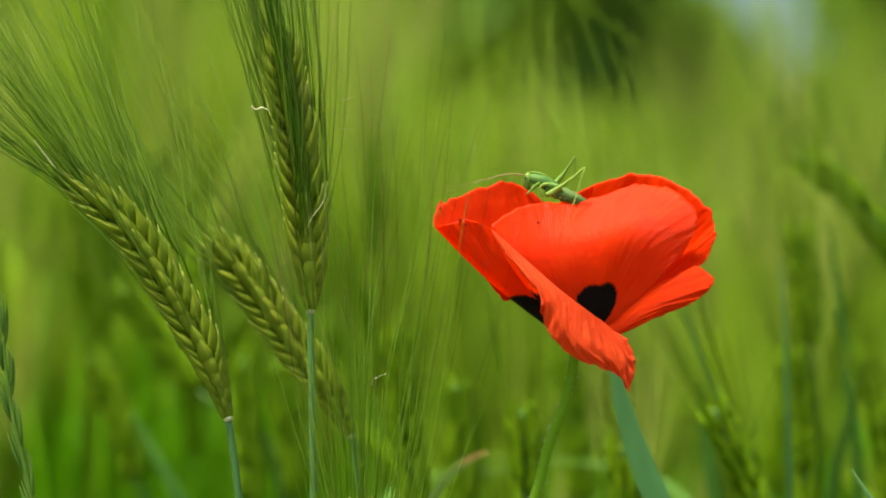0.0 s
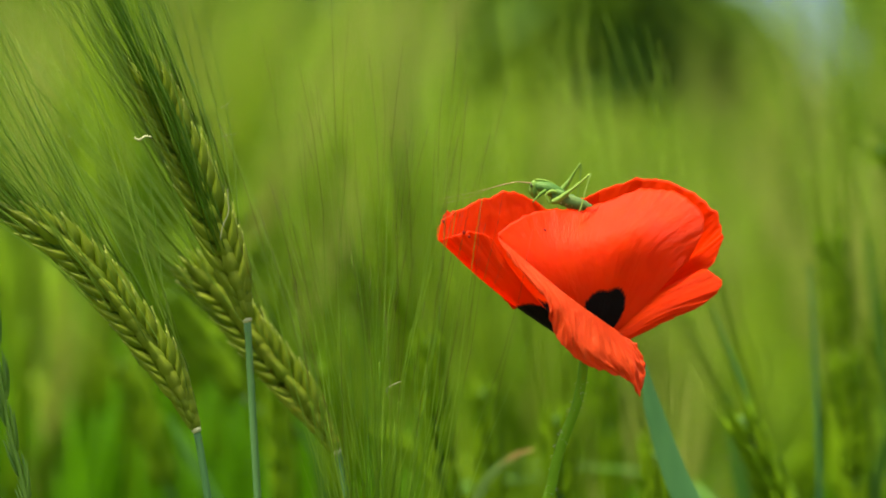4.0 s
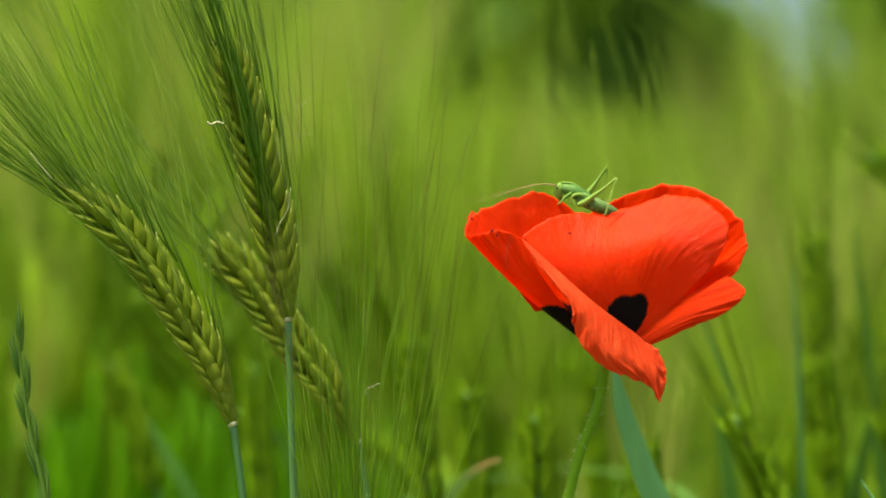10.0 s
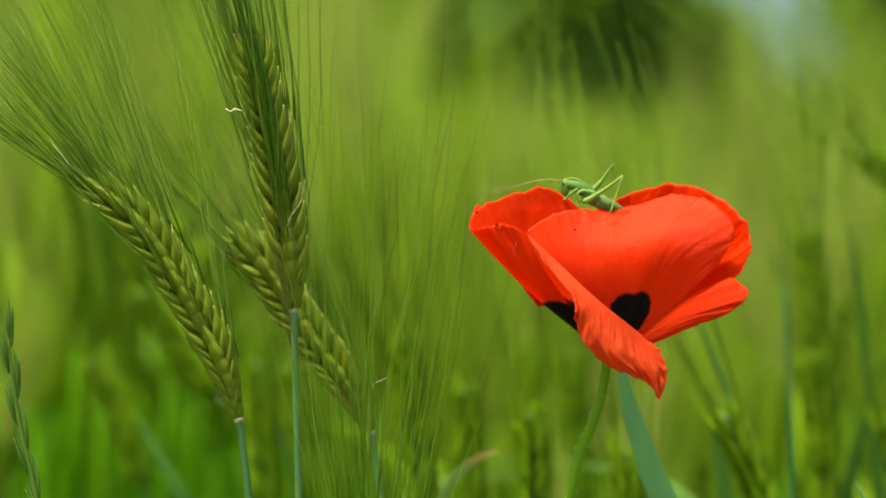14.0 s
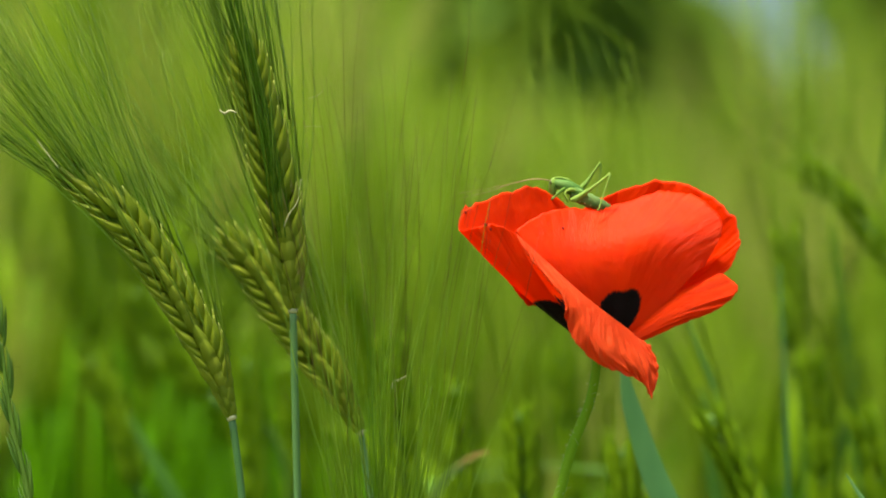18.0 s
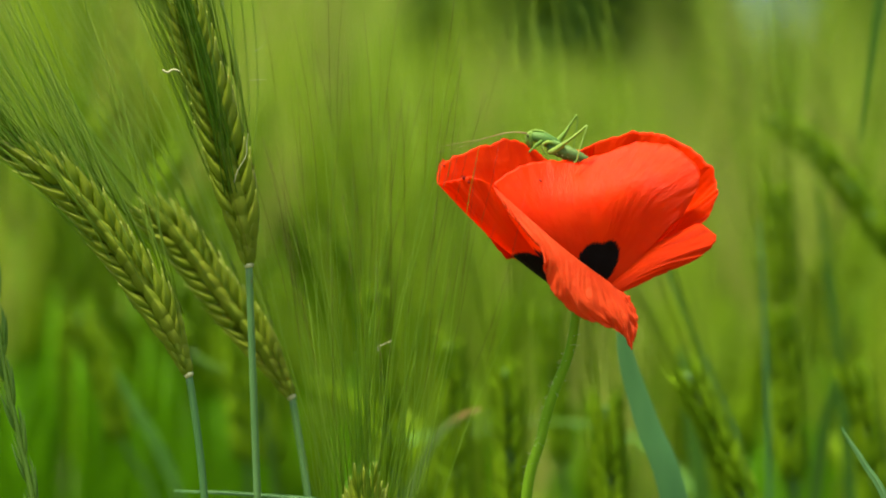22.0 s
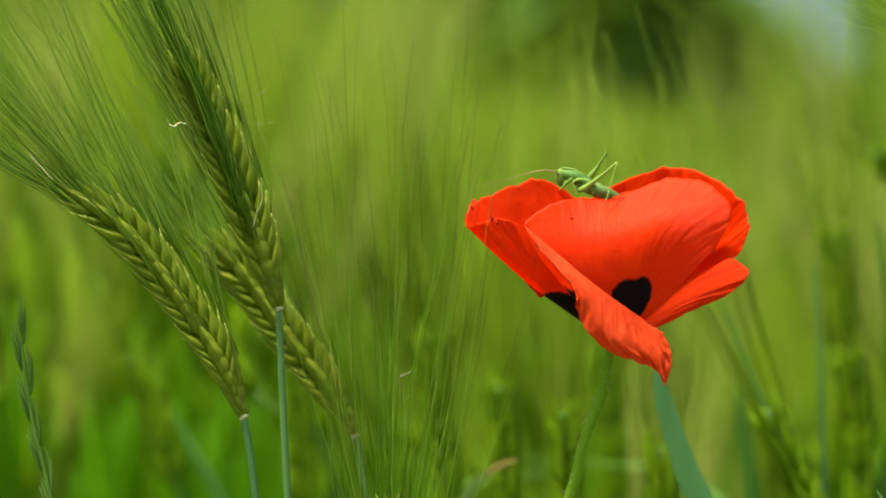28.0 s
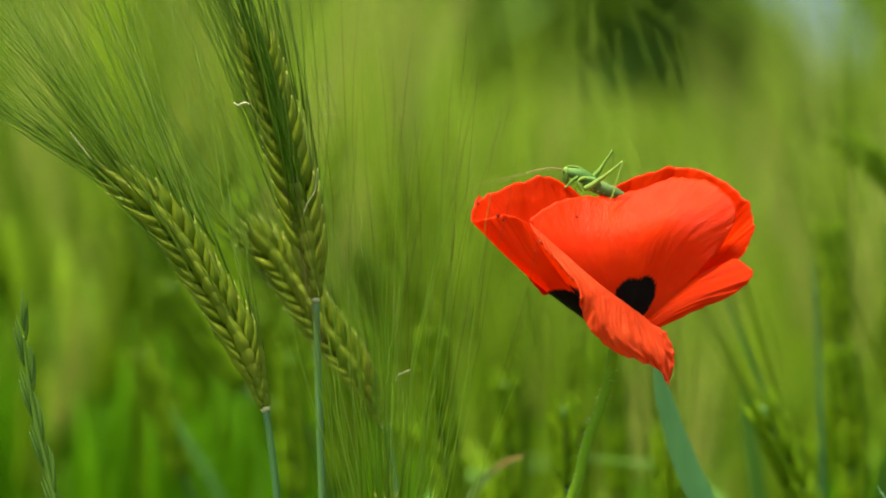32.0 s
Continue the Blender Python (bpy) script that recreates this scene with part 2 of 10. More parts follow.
def mesh(name, shapes, mats, smooth=True):
    """One mesh from (verts, faces, along, slot) pieces; the uv's second value is the way along the piece."""
    V, F, U, S, o = [], [], [], [], 0
    for v, f, u, s in shapes:
        V.append(np.asarray(v)), U.append(np.asarray(u))
        F += [tuple(k + o for k in q) for q in f]
        S += [s] * len(f)
        o += len(v)
    me = bpy.data.meshes.new(name)
    me.from_pydata(np.vstack(V).tolist(), [], F)
    U = np.concatenate(U)
    layer = me.uv_layers.new(name="UVMap")
    idx = np.zeros(len(me.loops), int)
    me.loops.foreach_get("vertex_index", idx)
    layer.data.foreach_set("uv", np.stack([0 * U[idx], U[idx]], 1).ravel())
    me.polygons.foreach_set("material_index", S)
    me.polygons.foreach_set("use_smooth", [smooth] * len(me.polygons))
    for m in mats:
        me.materials.append(m)
    return me


def part(name, me, parent, m=None, label=""):
    ob = new(name, me)
    ob.parent = parent
    if m is not None:
        ob.matrix_basis = m
    return tagged(ob, label) if label else ob


def thing(name, root, label, category, group="", kind=""):
    ob = new(name)
    ob.empty_display_size = 0.02
    ob.matrix_basis = Matrix.Translation(root)
    return tagged(ob, label, category, group, kind)


def aim(p, way, spin=0.0, size=1.0):
    """A pose at p whose z axis points along way."""
    return Matrix.Translation(p) @ Vector(way).to_track_quat("Z", "Y").to_matrix().to_4x4() @ Matrix.Rotation(spin, 4, "Z") @ Matrix.Scale(size, 4)


def seat(p, way, out, spin=0.0, size=1.0):
    """A pose at p with its z axis along way and its flat side turned to out."""
    z = Vector(way).normalized()
    y = (Vector(out) - z * z.dot(Vector(out))).normalized()
    x = y.cross(z)
    return Matrix.Translation(p) @ Matrix((x, y, z)).transposed().to_4x4() @ Matrix.Rotation(spin, 4, "Z") @ Matrix.Scale(size, 4)


# ---- ground and distance ----
def make_ground():
    n = 90
    t = np.linspace(-1, 1, n)
    g = np.sign(t) * (np.abs(t) ** 3 * 900 + np.abs(t) * 6)
    X, Y = np.meshgrid(g, g + 4)
    Z = np.array([[0.012 * noise.noise((x * 3, y * 3, 0)) - 0.012 for x, y in zip(a, b)] for a, b in zip(X, Y)])
    V = np.stack([X, Y, Z], -1).reshape(-1, 3)
    F = [(i * n + j, i * n + j + 1, (i + 1) * n + j + 1, (i + 1) * n + j) for i in range(n - 1) for j in range(n - 1)]
    tagged(new("ground", mesh("ground", [(V, F, np.zeros(len(V)), 0)], [SOIL])), "brown soil of a field with green weeds", "ground", kind="structure")
    # a long low slope far off; the haze of distance is painted into its colour
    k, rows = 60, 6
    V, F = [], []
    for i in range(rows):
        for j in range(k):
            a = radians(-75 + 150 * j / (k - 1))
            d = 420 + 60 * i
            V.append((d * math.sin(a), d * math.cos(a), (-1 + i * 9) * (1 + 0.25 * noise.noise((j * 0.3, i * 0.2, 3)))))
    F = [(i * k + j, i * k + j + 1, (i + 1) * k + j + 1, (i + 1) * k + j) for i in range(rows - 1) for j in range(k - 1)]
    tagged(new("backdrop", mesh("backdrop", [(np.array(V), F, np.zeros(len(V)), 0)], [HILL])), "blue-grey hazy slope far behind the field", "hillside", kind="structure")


def make_hedge():
    """Shrubs of many small leaf clumps behind the field, with gaps."""
    rng = np.random.RandomState(5)
    for n, (x, y, wide, tall) in enumerate([(-3.4, 15, 2.6, 3.0), (-1.5, 16, 2.4, 2.6), (0.15, 15, 1.5, 2.4), (0.80, 17.5, 1.1, 2.1), (2.25, 16.5, 1.5, 2.3), (3.6, 15.5, 2.2, 2.8), (5.8, 16, 2.4, 2.6), (-5.8, 16, 2.6, 2.9)]):
        bush = thing("hedge_shrub", (x, y, 0), "dark green leafy shrub behind the barley field", "shrub", "hedge behind the field")
        limbs = []
        for k in range(6):
            a = rng.uniform(0, 6.28)
            top = np.array([math.cos(a) * wide * 0.35, math.sin(a) * 0.5, tall * rng.uniform(0.6, 0.9)])
            limbs.append((*tube(spline([(0, 0, -0.05), top * [0.3, 0.3, 0.5], top], 6), (0.05, 0.035, 0.012), 5), 0))
        part("branches", mesh("branches", limbs, [DRY]), bush)
        m = 7000
        c = rng.normal(0, 1, (m, 3))
        c /= np.linalg.norm(c, axis=1)[:, None]
        c *= (rng.uniform(0.35, 1, m) ** 0.5)[:, None] * [wide * 0.55, 0.7, tall * 0.5]
        lump = np.array([0.75 + 0.5 * noise.noise(Vector(q) * 1.3 + Vector((n * 7, 0, 0))) for q in c])
        c = c * lump[:, None] + [0, 0, tall * 0.52]
        a1, a2 = rng.normal(0, 1, (m, 3)), rng.normal(0, 1, (m, 3))
        a1 /= np.linalg.norm(a1, axis=1)[:, None]
        a2 = np.cross(a1, a2)
        a2 /= np.linalg.norm(a2, axis=1)[:, None]
        s = rng.uniform(0.05, 0.11, m)[:, None]
        V = np.stack([c - a1 * s, c + a2 * s * 0.5, c + a1 * s, c - a2 * s * 0.5], 1).reshape(-1, 3)
        V[:, 2] = np.maximum(V[:, 2], 0.02)
        F = [(4 * i, 4 * i + 1, 4 * i + 2, 4 * i + 3) for i in range(m)]
        part("crown", mesh("crown", [(V, F, np.zeros(len(V)), 0)], [HEDGE]), bush)


make_ground()
make_hedge()


# ---- poppy ----
U = 0.000141  # the flower is laid out in units of 0.141 mm from the point where its front petals meet


def sheet(rows, n=110, m=60, crinkle=2.0, fold=5.0, seed=0, thick=0.9, margin=6.0, waves=9, cross=8):
    """A petal: a smooth sheet through a few curves from foot to rim, crumpled, with a wavy rim and thickness."""
    R = [spline(r, n) for r in rows]
    G = np.stack([spline([r[j] for r in R], m) for j in range(n)], 1)  # m x n x 3
    G[:, :, 1] *= 0.7
    du, dv = np.gradient(G, axis=1), np.gradient(G, axis=0)
    N = np.cross(du, dv)
    N /= np.linalg.norm(N, axis=2)[..., None] + 1e-9
    u, v = np.meshgrid(np.linspace(0, 1, n), np.linspace(0, 1, m))
    off = np.zeros_like(u)
    for i in range(m):
        for j in range(n):
            q = Vector((u[i, j] * waves, v[i, j] * 1.6, seed * 3.7))
            off[i, j] = fold * v[i, j] ** 1.3 * noise.noise(q) + crinkle * v[i, j] * (noise.noise(Vector((u[i, j] * 30, v[i, j] * cross, seed))) + 0.6 * noise.noise(Vector((u[i, j] * 62, v[i, j] * 4, seed)))) + 3.0 * v[i, j] ** 9 * noise.noise(Vector((u[i, j] * 48, 3, seed)))
            G[i, j] += dv[i, j] / (np.linalg.norm(dv[i, j]) + 1e-9) * margin * max(0, v[i, j] - 0.6) / 0.4 * (0.7 * noise.noise(Vector((u[i, j] * 13, 5, seed))) + 0.4 * noise.noise(Vector((u[i, j] * 31, 5, seed))) + 0.45 * max(0, noise.noise(Vector((u[i, j] * 60, 5, seed)))) - 0.5 * max(0, noise.noise(Vector((u[i, j] * 45, 9, seed))) - 0.25))
    A = (G + N * (off + thick / 2)[..., None]).reshape(-1, 3)
    B = (G + N * (off - thick / 2)[..., None]).reshape(-1, 3)
    k = m * n
    F = []
    for i in range(m - 1):
        for j in range(n - 1):
            a = i * n + j
            F += [(a, a + 1, a + n + 1, a + n), (k + a + n, k + a + n + 1, k + a + 1, k + a)]
    edge = [j for j in range(n)] + [i * n + n - 1 for i in range(1, m)] + [(m - 1) * n + j for j in range(n - 2, -1, -1)] + [i * n for i in range(m - 2, 0, -1)]
    F += [(edge[i], k + edge[i], k + edge[(i + 1) % len(edge)], edge[(i + 1) % len(edge)]) for i in range(len(edge))]
    uv = np.stack([np.r_[u.ravel(), u.ravel()], np.r_[v.ravel(), v.ravel()]], 1)
    return np.vstack([A, B]) * U, F, uv


def petal(name, sheets, mat, parent, label=""):
    V, F, W, o = [], [], [], 0
    for v, f, w in sheets:
        V.append(v), W.append(w)
        F += [tuple(k + o for k in q) for q in f]
        o += len(v)
    me = bpy.data.meshes.new(name)
    me.from_pydata(np.vstack(V).tolist(), [], F)
    W = np.vstack(W)
    idx = np.zeros(len(me.loops), int)
    me.loops.foreach_get("vertex_index", idx)
    me.uv_layers.new(name="UVMap").data.foreach_set("uv", W[idx].ravel())
    me.polygons.foreach_set("use_smooth", [True] * len(me.polygons))
    me.materials.append(mat)
    return part(name, me, parent, label=label)


POPPY_ROOT, POPPY_HEAD = Vector((0.0255, 0.8992, 0.0000)), Vector((0.0458, 0.8992, 0.5764))


def make_poppy():
    plant = thing("poppy", POPPY_ROOT, "bright red field poppy with black blotches on a hairy green stem", "poppy")
    top = np.array(POPPY_HEAD - POPPY_ROOT)
    foot = top + np.array([-62, 0, -50]) * U
    way = [(0, 0, 0), (-0.012, 0, 0.16), (-0.008, 0, 0.32), foot + np.array([-105, 0, -500]) * U, foot + np.array([-62, 0, -215]) * U, foot + np.array([-15, 0, -80]) * U, foot]
    line = spline(way, 60)
    part("stem", mesh("stem", [(*tube(line, (0.0019, 0.0016, 0.00135, 0.0012), 10), 0)], [POPPY_STEM]), plant)
    rng = np.random.RandomState(3)
    hairs = []
    for k in range(170):
        i = rng.uniform(20, 53)
        p = line[int(i)] + (line[int(i) + 1] - line[int(i)]) * (i % 1)
        a = rng.uniform(0, 6.28)
        d = np.array([math.cos(a), math.sin(a), rng.uniform(-0.2, 0.5)])
        hairs.append((*tube([p + d * 0.001, p + d * 0.0016, p + d * rng.uniform(0.0018, 0.0026)], (0.00005, 0.00004, 0.00001), 3), 0))
    part("stem_hairs", mesh("stem_hairs", hairs, [HAIR]), plant, label="fine pale bristly hairs")
    # seed pod hidden in the cup; the petals hang on it
    prof = [(-62, 4, -56), (-55, 6, -30), (-45, 6, 0), (-38, 6, 40), (-34, 6, 70)]
    pod = part("flower_head", mesh("flower_head", [(*tube(np.array(prof) * U, np.array((10, 26, 34, 38, 22)) * U, 12), 0)], [POPPY_STEM]), plant, Matrix.Translation(top), "green seed pod deep in the cup")
    b = (-58, -44)
    back = petal_skin("petal_back", 0.5, 0.3, 0.18)
    petal("petal", [
        sheet([[(-75, 20, -40), (-60, 24, -40), (-45, 18, -42), (-30, 2, -44)],
               [(-110, 105, 95), (-20, 130, 110), (80, 60, 85), (105, -30, 52)],
               [(-140, 100, 175), (-70, 112, 218), (-18, 116, 244), (40, 100, 258), (100, 66, 255), (150, 34, 228), (182, 6, 190), (192, -14, 154), (178, -28, 120), (152, -38, 90)]], seed=2, fold=9, margin=9),
        sheet([[(-78, 16, -40), (-72, 0, -42), (-66, -16, -42)],
               [(-170, 10, 96), (-178, -10, 70), (-160, -24, 36)],
               [(-296, -6, 222), (-303, -16, 200), (-292, -26, 176), (-252, -36, 134), (-222, -40, 88), (-186, -40, 42)]], 60, 30, 1.2, 3, seed=8, margin=4),
        sheet([[(-38, -40, -30), (-34, -42, -34), (-30, -44, -40)],
               [(62, -64, 56), (74, -88, 26), (64, -82, 2)],
               [(150, -50, 98), (170, -76, 88), (182, -92, 72), (168, -96, 53), (138, -92, 33), (100, -84, 18), (60, -78, 8)]], 60, 34, 1.2, 5, seed=6, margin=5)], back, pod)
    side = petal("petal", [
        sheet([[(-62, -40, -38), (-64, -10, -42), (-70, 14, -40)],
               [(-160, -104, 84), (-198, -70, 66), (-185, 10, 92), (-90, 60, 110)],
               [(-212, -98, 172), (-245, -98, 186), (-285, -84, 180), (-308, -60, 176), (-299, -34, 209), (-252, 14, 230), (-206, 50, 247), (-160, 74, 246), (-112, 84, 214)]], seed=3, fold=6, crinkle=1.1, margin=7)],
        petal_skin("petal_side", 0.40, 0.5, 0.43), pod)
    front = petal("petal", [
        sheet([[(-64, -30, -36), (-56, -44, -40), (-46, -38, -38)],
               [(-100, -84, 44), (-45, -66, 44), (-5, -66, 46), (34, -62, 26)],
               [(-160, -112, 116), (-60, -62, 140), (46, -84, 160), (104, -74, 96)],
               [(-207, -104, 172), (-166, -50, 202), (-112, 4, 214), (-55, 34, 208), (-18, 44, 222), (44, 40, 241), (92, 16, 240), (130, -14, 222), (156, -40, 190), (150, -54, 158), (126, -64, 112)]], seed=4, fold=4.5, crinkle=0.9, margin=7, waves=6)],
        petal_skin("petal_front", 0.52, 0.36, 0.42, gloss=0.2), pod)
    petal("petal", [
        sheet([[(-207, -110, 172), (-172, -128, 140), (-95, -160, 69), (-40, -150, 25), (-8, -120, 0), (4, -100, -12)],
               [(-200, -124, 155), (-170, -144, 118), (-108, -185, 52), (-66, -198, -22), (-10, -170, -44), (22, -140, -52), (20, -112, -20)],
               [(-190, -118, 140), (-164, -140, 104), (-124, -176, 58), (-116, -184, 4), (-78, -182, -46), (-18, -172, -72), (14, -162, -92), (24, -154, -116), (42, -130, -72), (28, -108, -26)]],
              150, 50, 6.5, 10, seed=5, margin=10, waves=7, cross=4)],
        petal_skin("petal_lip", 0.5, 0.2, 0.0001, pale=0.75, gloss=0.2, relief=0.6), pod, "red petal folded down over the stem")
    t = np.linspace(0, math.pi, 6)
    speck = tube(np.stack([0 * t, 0 * t, -np.cos(t)], 1) * 4 * U, np.maximum(np.sin(t), 0.05) * 4 * U, 7)
    for owner, x, z, size in ((front, -123, 180, 0.8), (side, -262, 188, 0.8), (side, -252, 176, 0.6), (side, -298, 204, 0.9), (front, -70, 204, 0.5)):
        co = np.array([v.co for v in owner.data.vertices]) / U
        best = np.argmin(np.hypot(co[:, 0] - x, co[:, 2] - z) + 0.05 * co[:, 1])
        part("blemish", mesh("blemish", [(*speck, 0)], [SCAR]), owner, Matrix.Translation(co[best] * U) @ Matrix.Diagonal((size, 0.3, size * 1.2, 1)))
    return plant, pod, side


poppy, poppy_head, side_petal = make_poppy()


# ---- bush cricket ----
def make_cricket():
    bug = thing("bush_cricket", (0, 0, 0), "small green bush cricket sitting on the poppy's rim", "cricket")
    Q = lambda *p: np.array(p, float) * U
    y = 34
    saddle = spline([Q(-140, y, 258), Q(-130, y, 256), Q(-114, y, 251), Q(-98, y, 243), Q(-86, y, 238)], 14)
    part("thorax", mesh("thorax", [(*tube(saddle, Q(5, 9, 12, 12, 8), 12, 1.0), 0)], [CRICKET]), bug)
    back = spline([Q(-108, y, 238), Q(-92, y, 234), Q(-74, y, 226), Q(-56, y, 219), Q(-40, y, 213), Q(-32, y, 211)], 16)
    rr = np.interp(np.linspace(0, 1, 16), np.linspace(0, 1, 6), (10, 13, 13, 11, 7, 1.5)) * (1 + 0.07 * np.array([1, -1] * 8))
    part("abdomen", mesh("abdomen", [(*tube(back, rr * U, 12), 0)], [CRICKET_DARK]), bug)
    for s in (-1, 1):
        pad = spline([Q(-108, y + s * 7, 246), Q(-96, y + s * 11, 243), Q(-84, y + s * 12, 237), Q(-74, y + s * 10, 230)], 8)
        part("wing_pad", mesh("wing_pad", [(*tube(pad, Q(2, 6.5, 5.5, 1), 8, 0.5), 0)], [CRICKET]), bug)
        for k in range(6):
            x, z = -92 + 9.5 * k, 225 - 3.1 * k
            spot_line = [Q(x - 1.6, y + s * (10.5 - 1.0 * k), z), Q(x, y + s * (11.6 - 1.0 * k), z - 0.4), Q(x + 1.6, y + s * (10.5 - 1.0 * k), z - 0.8)]
            part("spot", mesh("spot", [(*tube(spot_line, Q(0.5, 1.5, 0.5), 6), 0)], [CRICKET_SPOT]), bug)
    ridge = spline([Q(-140, y, 266), Q(-128, y, 267), Q(-112, y, 263), Q(-96, y, 254)], 10)
    part("ridge", mesh("ridge", [(*tube(ridge, Q(0.8, 2.2, 2.4, 1), 6), 0)], [CRICKET_PALE]), bug, label="pale yellow-green line along the back")
    face = spline([Q(-136, y, 266), Q(-139, y, 258), Q(-140, y, 246), Q(-136, y, 235)], 8)
    head = part("head", mesh("head", [(*tube(face, Q(3.5, 8, 8, 2.5), 10), 0)], [CRICKET_PALE]), bug)
    for s in (-1, 1):
        eye = spline([Q(-142, y + s * 5, 261), Q(-143, y + s * 7, 258), Q(-143, y + s * 6, 254)], 5)
        part("eye", mesh("eye", [(*tube(eye, Q(0.6, 2.6, 0.6), 8), 0)], [EYE]), head)
        feel = spline([Q(-143, y + s * 3, 262), Q(-172, y + s * 8, 265), Q(-209, y - 20 + s * 14, 258), Q(-250, y - 30 + s * 24, 247 - s * 3), Q(-306, y - 40 + s * 40, 236 - s * 5)], 28)
        part("antenna", mesh("antenna", [(*tube(feel, Q(1.2, 0.7, 0.45, 0.3, 0.2), 5), 0)], [FEELER]), head)
        f = y + s * 15
        if s < 0:  # the near leg: thick thigh up to the knee, thin shin down to the rim
            way, shin = [(-108, f, 227), (-96, f, 231), (-80, f - 4, 242), (-58, f - 6, 258), (-38, f - 8, 274)], [(-38, f - 8, 274), (-48, f - 14, 244), (-59, f - 24, 212), (-63, f - 24, 210)]
        else:
            way, shin = [(-98, f, 238), (-88, f, 248), (-76, f, 262), (-66, f, 277), (-54, f, 293)], [(-54, f, 293), (-54, f, 275), (-59, f, 250), (-62, f, 232)]
        leg = part("hind_leg", mesh("hind_leg", [(*tube(spline([Q(*p) for p in way], 20), Q(4, 5.6, 4.8, 2.8, 1.9, 2.3), 8), 0)], [CRICKET_PALE]), bug)
        part("shin", mesh("shin", [(*tube(spline([Q(*p) for p in shin], 14), Q(1.9, 1.4, 1.1, 1.0), 6), 0)], [CRICKET_PALE]), leg)
        for way in ([(-118, 248), (-126, 243), (-134, 236), (-142, 228)], [(-98, 244), (-108, 246), (-118, 240), (-112, 224)]):
            pts = spline([Q(x, y + s * (10 + 3 * k), z) for k, (x, z) in enumerate(way)], 12)
            part("foreleg", mesh("foreleg", [(*tube(pts, Q(3.2, 3.2, 2, 1.2), 6), 0)], [CRICKET_PALE]), bug)
    return bug


cricket = make_cricket()


# ---- barley ----
def grain_mesh(mat):
    """One slender pointed spikelet, 11 mm long, with nerves along its back and a tip that runs out into the awn."""
    t = np.linspace(0, 1, 12)
    r = 0.0021 * np.array([0.42, 0.74, 0.93, 1.0, 0.97, 0.88, 0.74, 0.57, 0.40, 0.26, 0.16, 0.10])
    P = np.stack([0 * t, 0.0006 * np.sin(t * 3) - 0.0003 * t, 0.0122 * t], 1)
    V, F, w = tube(P, r, 20, 0.68)
    ring = np.tile(np.arange(20), 12)
    V[:, :2] = P.repeat(20, 0)[:, :2] + (V[:, :2] - P.repeat(20, 0)[:, :2]) * (1 + 0.09 * np.cos(ring * math.pi / 2))[:, None]  # nerves
    return mesh("grain", [(V, F, w, 0)], [mat])


GRAIN_MESH, FAR_GRAIN_MESH = grain_mesh(GRAIN), grain_mesh(FIELD_EAR)


def awn_mesh(bow, length, mat, thick=1.0):
    t = np.linspace(0, 1, 9)
    P = np.stack([bow * length * t**2, 0.012 * length * np.sin(t * 9 + bow * 40), length * t], 1)
    return mesh("awn", [(*tube(P, np.array((0.00027, 0.00021, 0.00016, 0.0001, 0.00005)) * thick, 4), 0)], [mat])


AWN_MESHES = [awn_mesh(b, l, AWN, 0.65) for b, l in ((0.04, 0.11), (-0.05, 0.125), (0.09, 0.135), (-0.1, 0.12), (0.02, 0.145), (0.13, 0.10))]
AWN_GREEN_MESHES = [awn_mesh(b, l, AWN_GREEN, 0.8) for b, l in ((0.04, 0.12), (-0.05, 0.135), (0.09, 0.14), (-0.1, 0.12), (0.02, 0.15), (0.13, 0.11))]

AWN_SHADED_MESHES = [awn_mesh(b, l, AWN_SHADED, 0.8) for b, l in ((0.03, 0.12), (-0.03, 0.13), (0.05, 0.11))]


